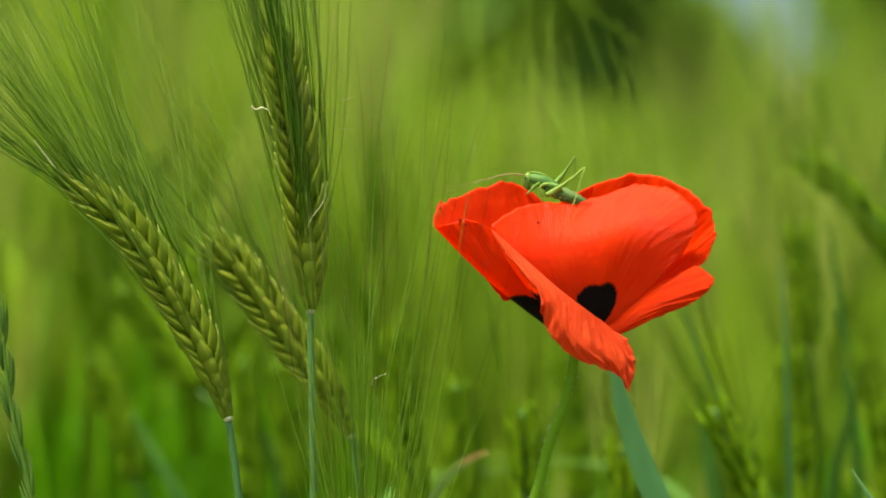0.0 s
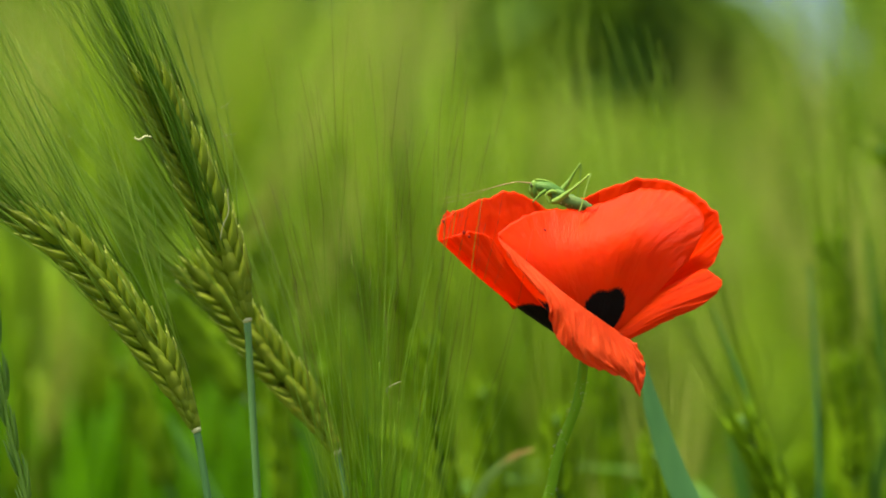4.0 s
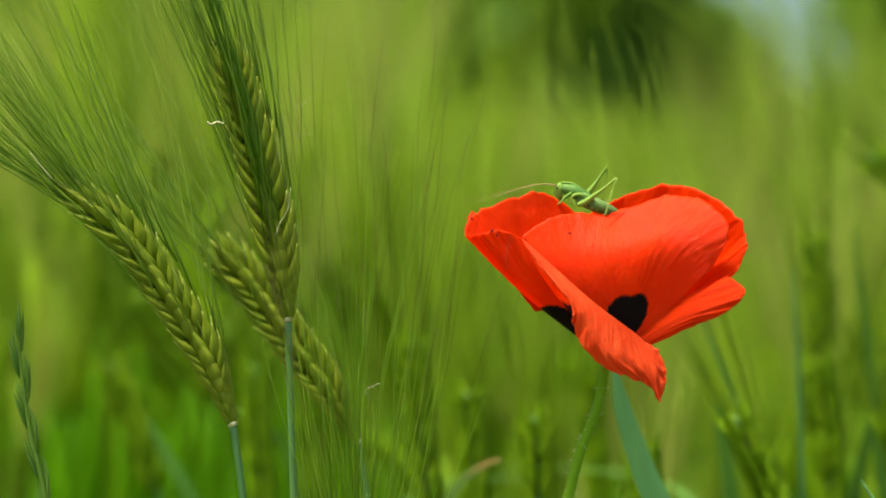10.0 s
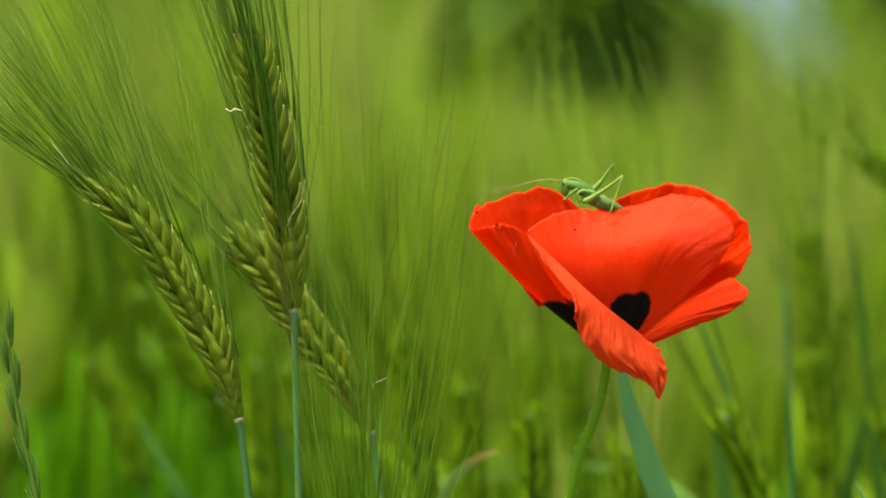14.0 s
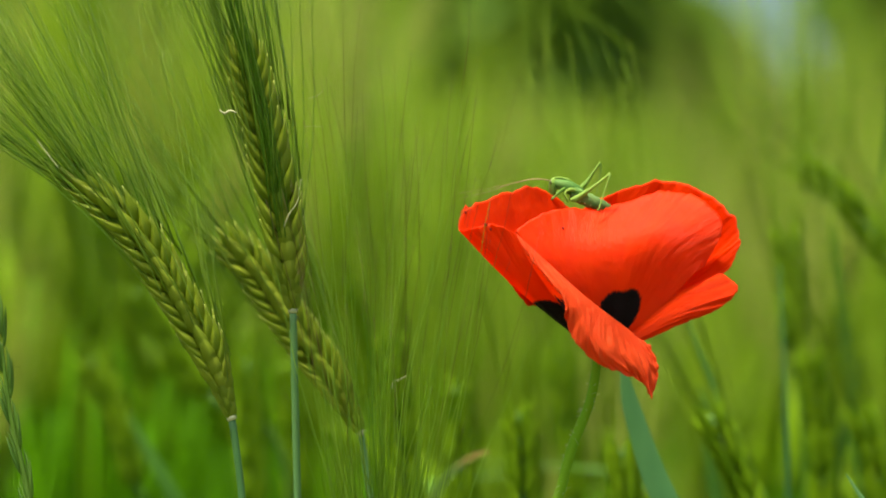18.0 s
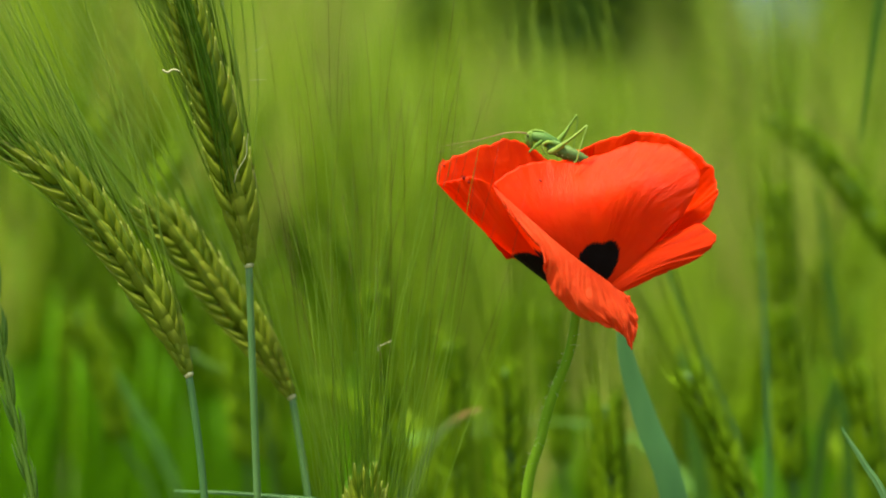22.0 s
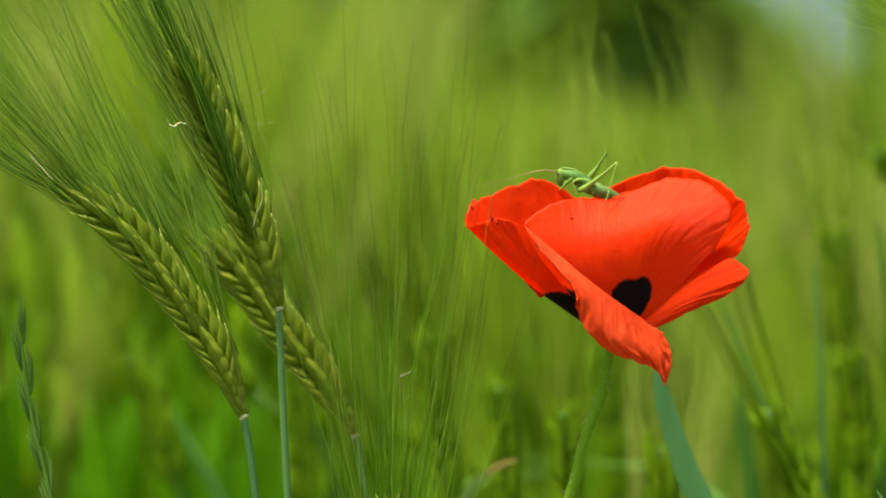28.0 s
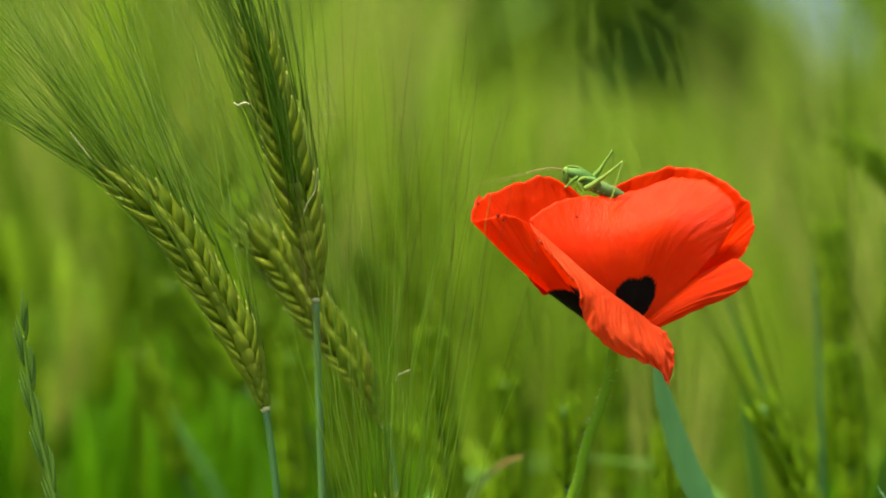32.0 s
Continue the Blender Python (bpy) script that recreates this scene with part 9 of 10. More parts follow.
    walk(leaf_c, [(0, pose(0.1430, 1.0772, 0.0006, 0, 0.27, 0)), (0.5, pose(0.1430, 1.0772, 0.0003, 0, 0.07, 0)), (1, pose(0.1430, 1.0772, 0.0001, 0, 0.10, 0)), (1.5, pose(0.1430, 1.0772, 0.0000, 0, 0.25, 0)), (2, pose(0.1430, 1.0772, 0.0002, 0, 0.32, 0)), (2.5, pose(0.1430, 1.0772, 0.0007, 0, 0.40, 0)), (3, pose(0.1430, 1.0772, 0.0010, 0, 0.76, 0)), (3.5, pose(0.1430, 1.0772, 0.0014, 0, 1.11, 0)), (4, pose(0.1430, 1.0772, 0.0019, 0, 1.01, 0)), (4.5, pose(0.1430, 1.0772, 0.0019, 0, 0.96, 0)), (6.5, pose(0.1430, 1.0772, 0.0010, 0, 0.85, 0)), (7, pose(0.1430, 1.0772, 0.0012, 0, 1.07, 0)), (7.5, pose(0.1430, 1.0772, 0.0019, 0, 0.93, 0)), (8, pose(0.1430, 1.0772, 0.0019, 0, 0.77, 0)), (8.5, pose(0.1430, 1.0772, 0.0019, 0, 0.71, 0)), (9, pose(0.1430, 1.0772, 0.0019, 0, 0.78, 0)), (9.5, pose(0.1430, 1.0772, 0.0018, 0, 0.91, 0)), (10, pose(0.1430, 1.0772, 0.0013, 0, 1.12, 0)), (10.5, pose(0.1430, 1.0772, 0.0013, 0, 1.10, 0)), (11, pose(0.1430, 1.0772, 0.0013, 0, 1.10, 0)), (11.5, pose(0.1430, 1.0772, 0.0013, 0, 1.08, 0)), (12, pose(0.1430, 1.0772, 0.0012, 0, 0.98, 0)), (12.5, pose(0.1430, 1.0772, 0.0013, 0, 1.01, 0)), (13, pose(0.1430, 1.0772, 0.0013, 0, 1.00, 0)), (13.5, pose(0.1430, 1.0772, 0.0012, 0, 1.07, 0)), (14, pose(0.1430, 1.0772, 0.0011, 0, 1.12, 0)), (14.5, pose(0.1430, 1.0772, 0.0012, 0, 1.06, 0)), (16.5, pose(0.1430, 1.0772, 0.0013, 0, 1.05, 0)), (17, pose(0.1430, 1.0772, 0.0010, 0, 0.94, 0)), (17.5, pose(0.1430, 1.0772, 0.0006, 0, 0.59, 0)), (18, pose(0.1430, 1.0772, 0.0004, 0, 0.19, 0)), (18.5, pose(0.1430, 1.0772, -0.0000, 0, -0.02, 0)), (19, pose(0.1430, 1.0772, 0.0000, 0, -0.02, 0)), (19.5, pose(0.1430, 1.0772, 0.0002, 0, 0.30, 0)), (20, pose(0.1430, 1.0772, 0.0004, 0, 0.63, 0)), (20.5, pose(0.1430, 1.0772, 0.0006, 0, 0.84, 0)), (21, pose(0.1430, 1.0772, 0.0006, 0, 0.90, 0)), (21.5, pose(0.1430, 1.0772, 0.0002, 0, 0.62, 0)), (22, pose(0.1430, 1.0772, 0.0002, 0, 0.11, 0)), (22.5, pose(0.1430, 1.0772, -0.0001, 0, -0.20, 0)), (23, pose(0.1430, 1.0772, -0.0004, 0, -0.22, 0)), (23.5, pose(0.1430, 1.0772, -0.0005, 0, 0.02, 0)), (24, pose(0.1430, 1.0772, -0.0002, 0, 0.29, 0)), (24.5, pose(0.1430, 1.0772, 0.0004, 0, 0.66, 0)), (25, pose(0.1430, 1.0772, 0.0008, 0, 0.89, 0)), (25.5, pose(0.1430, 1.0772, 0.0010, 0, 1.03, 0)), (27.5, pose(0.1430, 1.0772, 0.0008, 0, 0.81, 0)), (28, pose(0.1430, 1.0772, 0.0009, 0, 0.78, 0)), (28.5, pose(0.1430, 1.0772, 0.0011, 0, 0.80, 0)), (29, pose(0.1430, 1.0772, 0.0019, 0, 0.60, 0)), (29.5, pose(0.1430, 1.0772, 0.0020, 0, 0.49, 0)), (30, pose(0.1430, 1.0772, 0.0020, 0, 0.46, 0)), (30.5, pose(0.1430, 1.0772, 0.0020, 0, 0.52, 0)), (31, pose(0.1430, 1.0772, 0.0020, 0, 0.38, 0)), (31.5, pose(0.1430, 1.0772, 0.0020, 0, 0.23, 0)), (32, pose(0.1430, 1.0772, 0.0020, 0, 0.22, 0))])
    walk(leaf_d, [(0, pose(0.1043, 1.1161, -0.0000, 0, 0.18, 0)), (1, pose(0.1043, 1.1161, -0.0000, 0, 0.03, 0)), (2, pose(0.1043, 1.1161, 0.0000, 0, -0.09, 0)), (3, pose(0.1043, 1.1161, -0.0000, 0, 0.01, 0)), (4, pose(0.1043, 1.1161, -0.0000, 0, 0.02, 0)), (5, pose(0.1043, 1.1161, 0.0000, 0, -0.13, 0)), (6, pose(0.1043, 1.1161, 0.0000, 0, -0.11, 0)), (7, pose(0.1043, 1.1161, -0.0000, 0, 0.10, 0)), (8, pose(0.1043, 1.1161, -0.0000, 0, 0.11, 0)), (9, pose(0.1043, 1.1161, 0.0000, 0, -0.03, 0)), (10, pose(0.1043, 1.1161, -0.0000, 0, 0.03, 0)), (11, pose(0.1043, 1.1161, -0.0000, 0, 0.11, 0)), (12, pose(0.1043, 1.1161, 0.0000, 0, -0.04, 0)), (13, pose(0.1043, 1.1161, 0.0000, 0, -0.17, 0)), (14, pose(0.1043, 1.1161, 0.0000, 0, -0.04, 0)), (15, pose(0.1043, 1.1161, -0.0000, 0, 0.07, 0)), (16, pose(0.1043, 1.1161, 0.0000, 0, -0.04, 0)), (17, pose(0.1043, 1.1161, 0.0000, 0, -0.03, 0)), (18, pose(0.1043, 1.1161, -0.0000, 0, 0.15, 0)), (19, pose(0.1043, 1.1161, -0.0000, 0, 0.11, 0)), (20, pose(0.1043, 1.1161, 0.0000, 0, -0.09, 0)), (21, pose(0.1043, 1.1161, 0.0000, 0, -0.08, 0)), (22, pose(0.1043, 1.1161, -0.0000, 0, 0.03, 0)), (23, pose(0.1043, 1.1161, 0.0000, 0, -0.05, 0)), (24, pose(0.1043, 1.1161, 0.0000, 0, -0.14, 0)), (25, pose(0.1043, 1.1161, -0.0000, 0, 0.03, 0)), (26, pose(0.1043, 1.1161, -0.0000, 0, 0.16, 0)), (27, pose(0.1043, 1.1161, -0.0000, 0, 0.03, 0)), (28, pose(0.1043, 1.1161, 0.0000, 0, -0.04, 0)), (29, pose(0.1043, 1.1161, -0.0000, 0, 0.07, 0)), (30, pose(0.1043, 1.1161, -0.0000, 0, 0.03, 0)), (31, pose(0.1043, 1.1161, 0.0000, 0, -0.15, 0)), (32, pose(0.1043, 1.1161, 0.0000, 0, -0.12, 0))])
    walk(leaf_e, [(0, pose(0.1418, 1.2158, 0.0001, 0, -0.20, 0)), (1, pose(0.1418, 1.2158, 0.0001, 0, -0.22, 0)), (2, pose(0.1418, 1.2158, -0.0000, 0, 0.05, 0)), (3, pose(0.1418, 1.2158, -0.0000, 0, 0.04, 0)), (4, pose(0.1418, 1.2158, 0.0000, 0, -0.12, 0)), (5, pose(0.1418, 1.2158, -0.0000, 0, 0.08, 0)), (6, pose(0.1418, 1.2158, -0.0001, 0, 0.28, 0)), (7, pose(0.1418, 1.2158, -0.0000, 0, 0.05, 0)), (8, pose(0.1418, 1.2158, 0.0000, 0, -0.18, 0)), (9, pose(0.1418, 1.2158, 0.0000, 0, -0.02, 0)), (10, pose(0.1418, 1.2158, -0.0000, 0, 0.04, 0)), (11, pose(0.1418, 1.2158, 0.0001, 0, -0.19, 0)), (12, pose(0.1418, 1.2158, 0.0000, 0, -0.15, 0)), (13, pose(0.1418, 1.2158, -0.0000, 0, 0.18, 0)), (14, pose(0.1418, 1.2158, -0.0000, 0, 0.20, 0)), (15, pose(0.1418, 1.2158, 0.0000, 0, -0.05, 0)), (16, pose(0.1418, 1.2158, -0.0000, 0, 0.01, 0)), (17, pose(0.1418, 1.2158, -0.0000, 0, 0.16, 0)), (18, pose(0.1418, 1.2158, 0.0000, 0, -0.08, 0)), (19, pose(0.1418, 1.2158, 0.0001, 0, -0.29, 0)), (20, pose(0.1418, 1.2158, 0.0000, 0, -0.05, 0)), (21, pose(0.1418, 1.2158, -0.0000, 0, 0.14, 0)), (22, pose(0.1418, 1.2158, 0.0000, 0, -0.03, 0)), (23, pose(0.1418, 1.2158, 0.0000, 0, -0.04, 0)), (24, pose(0.1418, 1.2158, -0.0001, 0, 0.22, 0)), (25, pose(0.1418, 1.2158, -0.0000, 0, 0.17, 0)), (26, pose(0.1418, 1.2158, 0.0000, 0, -0.16, 0)), (27, pose(0.1418, 1.2158, 0.0000, 0, -0.16, 0)), (28, pose(0.1418, 1.2158, -0.0000, 0, 0.05, 0)), (29, pose(0.1418, 1.2158, 0.0000, 0, -0.06, 0)), (30, pose(0.1418, 1.2158, 0.0001, 0, -0.20, 0)), (31, pose(0.1418, 1.2158, -0.0000, 0, 0.07, 0)), (32, pose(0.1418, 1.2158, -0.0001, 0, 0.27, 0))])
    walk(leaf_f, [(0, pose(-0.0784, 1.1954, 0.0000, 0, -0.01, 0)), (1, pose(-0.0784, 1.1954, -0.0001, 0, 0.17, 0)), (2, pose(-0.0784, 1.1954, -0.0000, 0, 0.06, 0)), (3, pose(-0.0784, 1.1954, 0.0000, 0, -0.04, 0)), (4, pose(-0.0784, 1.1954, -0.0000, 0, 0.09, 0)), (5, pose(-0.0784, 1.1954, -0.0000, 0, 0.08, 0)), (6, pose(-0.0784, 1.1954, 0.0001, 0, -0.15, 0)), (7, pose(-0.0784, 1.1954, 0.0001, 0, -0.16, 0)), (8, pose(-0.0784, 1.1954, -0.0000, 0, 0.05, 0)), (9, pose(-0.0784, 1.1954, -0.0000, 0, 0.05, 0)), (10, pose(-0.0784, 1.1954, 0.0000, 0, -0.07, 0)), (11, pose(-0.0784, 1.1954, -0.0000, 0, 0.05, 0)), (12, pose(-0.0784, 1.1954, -0.0001, 0, 0.20, 0)), (13, pose(-0.0784, 1.1954, -0.0000, 0, 0.03, 0)), (14, pose(-0.0784, 1.1954, 0.0001, 0, -0.15, 0)), (15, pose(-0.0784, 1.1954, 0.0000, 0, -0.03, 0)), (16, pose(-0.0784, 1.1954, -0.0000, 0, 0.03, 0)), (17, pose(-0.0784, 1.1954, 0.0001, 0, -0.12, 0)), (18, pose(-0.0784, 1.1954, 0.0000, 0, -0.10, 0)), (19, pose(-0.0784, 1.1954, -0.0001, 0, 0.14, 0)), (20, pose(-0.0784, 1.1954, -0.0001, 0, 0.15, 0)), (21, pose(-0.0784, 1.1954, 0.0000, 0, -0.04, 0)), (22, pose(-0.0784, 1.1954, 0.0000, 0, -0.01, 0)), (23, pose(-0.0784, 1.1954, -0.0000, 0, 0.09, 0)), (24, pose(-0.0784, 1.1954, 0.0000, 0, -0.06, 0)), (25, pose(-0.0784, 1.1954, 0.0001, 0, -0.21, 0)), (26, pose(-0.0784, 1.1954, 0.0000, 0, -0.04, 0)), (27, pose(-0.0784, 1.1954, -0.0001, 0, 0.12, 0)), (28, pose(-0.0784, 1.1954, -0.0000, 0, 0.00, 0)), (29, pose(-0.0784, 1.1954, 0.0000, 0, -0.03, 0)), (30, pose(-0.0784, 1.1954, -0.0001, 0, 0.15, 0)), (31, pose(-0.0784, 1.1954, -0.0001, 0, 0.12, 0)), (32, pose(-0.0784, 1.1954, 0.0001, 0, -0.13, 0))])
    walk(leaf_g, [(0, pose(-0.0106, 1.0559, -0.0017, 0, -0.19, 0)), (0.5, pose(-0.0106, 1.0559, -0.0020, 0, -0.54, 0)), (1, pose(-0.0106, 1.0559, -0.0021, 0, -0.70, 0)), (1.5, pose(-0.0106, 1.0559, -0.0016, 0, -0.60, 0)), (2, pose(-0.0106, 1.0559, -0.0001, 0, -0.43, 0)), (2.5, pose(-0.0106, 1.0559, 0.0003, 0, -0.06, 0)), (3, pose(-0.0106, 1.0559, 0.0009, 0, 0.10, 0)), (3.5, pose(-0.0106, 1.0559, 0.0007, 0, 0.06, 0)), (4, pose(-0.0106, 1.0559, 0.0008, 0, 0.15, 0)), (4.5, pose(-0.0106, 1.0559, -0.0000, 0, 0.08, 0)), (6.5, pose(-0.0106, 1.0559, -0.0002, 0, -0.37, 0)), (7, pose(-0.0106, 1.0559, 0.0000, 0, -0.26, 0)), (7.5, pose(-0.0106, 1.0559, -0.0001, 0, -0.07, 0)), (8, pose(-0.0106, 1.0559, -0.0010, 0, -0.04, 0)), (8.5, pose(-0.0106, 1.0559, -0.0011, 0, -0.13, 0)), (9, pose(-0.0106, 1.0559, -0.0012, 0, -0.24, 0)), (9.5, pose(-0.0106, 1.0559, -0.0016, 0, -0.35, 0)), (10, pose(-0.0106, 1.0559, -0.0017, 0, -0.34, 0)), (10.5, pose(-0.0106, 1.0559, -0.0007, 0, -0.29, 0)), (11, pose(-0.0106, 1.0559, -0.0003, 0, -0.25, 0)), (11.5, pose(-0.0106, 1.0559, -0.0004, 0, -0.24, 0)), (12, pose(-0.0106, 1.0559, -0.0005, 0, -0.28, 0)), (12.5, pose(-0.0106, 1.0559, -0.0005, 0, -0.12, 0)), (13, pose(-0.0106, 1.0559, -0.0007, 0, -0.21, 0)), (13.5, pose(-0.0106, 1.0559, -0.0004, 0, -0.22, 0)), (14, pose(-0.0106, 1.0559, -0.0003, 0, -0.17, 0)), (14.5, pose(-0.0106, 1.0559, -0.0004, 0, -0.30, 0)), (16.5, pose(-0.0106, 1.0559, -0.0008, 0, -0.18, 0)), (17, pose(-0.0106, 1.0559, -0.0005, 0, -0.12, 0)), (17.5, pose(-0.0106, 1.0559, -0.0007, 0, -0.14, 0)), (18, pose(-0.0106, 1.0559, -0.0007, 0, -0.16, 0)), (18.5, pose(-0.0106, 1.0559, -0.0001, 0, 0.08, 0)), (19, pose(-0.0106, 1.0559, -0.0000, 0, -0.03, 0)), (19.5, pose(-0.0106, 1.0559, -0.0011, 0, -0.40, 0)), (20, pose(-0.0106, 1.0559, -0.0018, 0, -0.46, 0)), (20.5, pose(-0.0106, 1.0559, -0.0004, 0, 0.02, 0)), (21, pose(-0.0106, 1.0559, -0.0004, 0, -0.03, 0)), (21.5, pose(-0.0106, 1.0559, -0.0004, 0, 0.05, 0)), (22, pose(-0.0106, 1.0559, -0.0011, 0, 0.08, 0)), (22.5, pose(-0.0106, 1.0559, -0.0012, 0, 0.14, 0)), (23, pose(-0.0106, 1.0559, -0.0020, 0, -0.58, 0)), (23.5, pose(-0.0106, 1.0559, -0.0018, 0, -0.62, 0)), (24, pose(-0.0106, 1.0559, -0.0017, 0, -0.07, 0)), (24.5, pose(-0.0106, 1.0559, -0.0041, 0, -0.09, 0)), (25, pose(-0.0106, 1.0559, -0.0025, 0, -0.27, 0)), (25.5, pose(-0.0106, 1.0559, -0.0021, 0, 0.05, 0)), (27.5, pose(-0.0106, 1.0559, -0.0045, 0, -0.49, 0)), (28, pose(-0.0106, 1.0559, -0.0039, 0, -0.61, 0)), (28.5, pose(-0.0106, 1.0559, -0.0035, 0, -0.56, 0)), (29, pose(-0.0106, 1.0559, -0.0037, 0, -0.40, 0)), (29.5, pose(-0.0106, 1.0559, -0.0040, 0, -0.26, 0)), (30, pose(-0.0106, 1.0559, -0.0038, 0, -0.21, 0)), (30.5, pose(-0.0106, 1.0559, -0.0038, 0, -0.21, 0)), (31, pose(-0.0106, 1.0559, -0.0041, 0, -0.32, 0)), (31.5, pose(-0.0106, 1.0559, -0.0042, 0, -0.37, 0)), (32, pose(-0.0106, 1.0559, -0.0041, 0, -0.41, 0))])
    walk(leaf_h, [(0, pose(0.1297, 0.9264, 0.0006, 0, -0.78, 0)), (0.5, pose(0.1297, 0.9264, 0.0006, 0, -0.78, 0)), (1, pose(0.1297, 0.9264, 0.0006, 0, -0.78, 0)), (1.5, pose(0.1297, 0.9264, 0.0006, 0, -0.78, 0)), (2, pose(0.1297, 0.9264, 0.0006, 0, -0.78, 0)), (2.5, pose(0.1297, 0.9264, 0.0006, 0, -0.78, 0)), (3, pose(0.1297, 0.9264, 0.0006, 0, -0.78, 0)), (3.5, pose(0.1297, 0.9264, 0.0006, 0, -0.78, 0)), (4, pose(0.1297, 0.9264, 0.0006, 0, -0.78, 0)), (4.5, pose(0.1297, 0.9264, 0.0006, 0, -0.78, 0)), (6.5, pose(0.1297, 0.9264, 0.0006, 0, -0.78, 0)), (7, pose(0.1297, 0.9264, 0.0007, 0, -0.78, 0)), (7.5, pose(0.1297, 0.9264, 0.0002, 0, -0.99, 0)), (8, pose(0.1297, 0.9264, 0.0002, 0, -1.28, 0)), (8.5, pose(0.1297, 0.9264, 0.0004, 0, -1.38, 0)), (9, pose(0.1297, 0.9264, -0.0000, 0, -1.26, 0)), (9.5, pose(0.1297, 0.9264, -0.0002, 0, -1.14, 0)), (10, pose(0.1297, 0.9264, -0.0002, 0, -0.99, 0)), (10.5, pose(0.1297, 0.9264, -0.0003, 0, -0.90, 0)), (11, pose(0.1297, 0.9264, -0.0005, 0, -0.96, 0)), (11.5, pose(0.1297, 0.9264, -0.0008, 0, -1.10, 0)), (12, pose(0.1297, 0.9264, -0.0014, 0, -1.32, 0)), (12.5, pose(0.1297, 0.9264, -0.0018, 0, -1.21, 0)), (13, pose(0.1297, 0.9264, -0.0022, 0, -1.16, 0)), (13.5, pose(0.1297, 0.9264, -0.0023, 0, -1.08, 0)), (14, pose(0.1297, 0.9264, -0.0019, 0, -0.96, 0)), (14.5, pose(0.1297, 0.9264, -0.0007, 0, -1.10, 0)), (16.5, pose(0.1297, 0.9264, -0.0010, 0, -1.36, 0)), (17, pose(0.1297, 0.9264, -0.0009, 0, -1.26, 0)), (17.5, pose(0.1297, 0.9264, -0.0010, 0, -1.05, 0)), (18, pose(0.1297, 0.9264, -0.0002, 0, -0.89, 0)), (18.5, pose(0.1297, 0.9264, -0.0004, 0, -0.38, 0)), (19, pose(0.1297, 0.9264, 0.0000, 0, -0.03, 0)), (19.5, pose(0.1297, 0.9264, 0.0002, 0, 0.27, 0)), (20, pose(0.1297, 0.9264, -0.0000, 0, 0.22, 0)), (20.5, pose(0.1297, 0.9264, 0.0001, 0, -0.27, 0)), (21, pose(0.1297, 0.9264, -0.0002, 0, -0.56, 0)), (21.5, pose(0.1297, 0.9264, -0.0001, 0, -0.70, 0)), (22, pose(0.1297, 0.9264, 0.0005, 0, -0.60, 0)), (22.5, pose(0.1297, 0.9264, 0.0005, 0, -0.14, 0)), (23, pose(0.1297, 0.9264, 0.0005, 0, 0.31, 0)), (23.5, pose(0.1297, 0.9264, 0.0001, 0, 0.39, 0)), (24, pose(0.1297, 0.9264, 0.0003, 0, -0.18, 0)), (24.5, pose(0.1297, 0.9264, -0.0012, 0, -0.81, 0)), (25, pose(0.1297, 0.9264, -0.0041, 0, -1.01, 0)), (25.5, pose(0.1297, 0.9264, -0.0045, 0, -1.22, 0)), (27.5, pose(0.1297, 0.9264, -0.0045, 0, -1.22, 0)), (28, pose(0.1297, 0.9264, -0.0045, 0, -1.22, 0)), (28.5, pose(0.1297, 0.9264, -0.0045, 0, -1.22, 0)), (29, pose(0.1297, 0.9264, -0.0045, 0, -1.22, 0)), (29.5, pose(0.1297, 0.9264, -0.0045, 0, -1.22, 0)), (30, pose(0.1297, 0.9264, -0.0045, 0, -1.22, 0)), (30.5, pose(0.1297, 0.9264, -0.0045, 0, -1.22, 0)), (31, pose(0.1297, 0.9264, -0.0045, 0, -1.22, 0)), (31.5, pose(0.1297, 0.9264, -0.0045, 0, -1.22, 0)), (32, pose(0.1297, 0.9264, -0.0045, 0, -1.22, 0))])
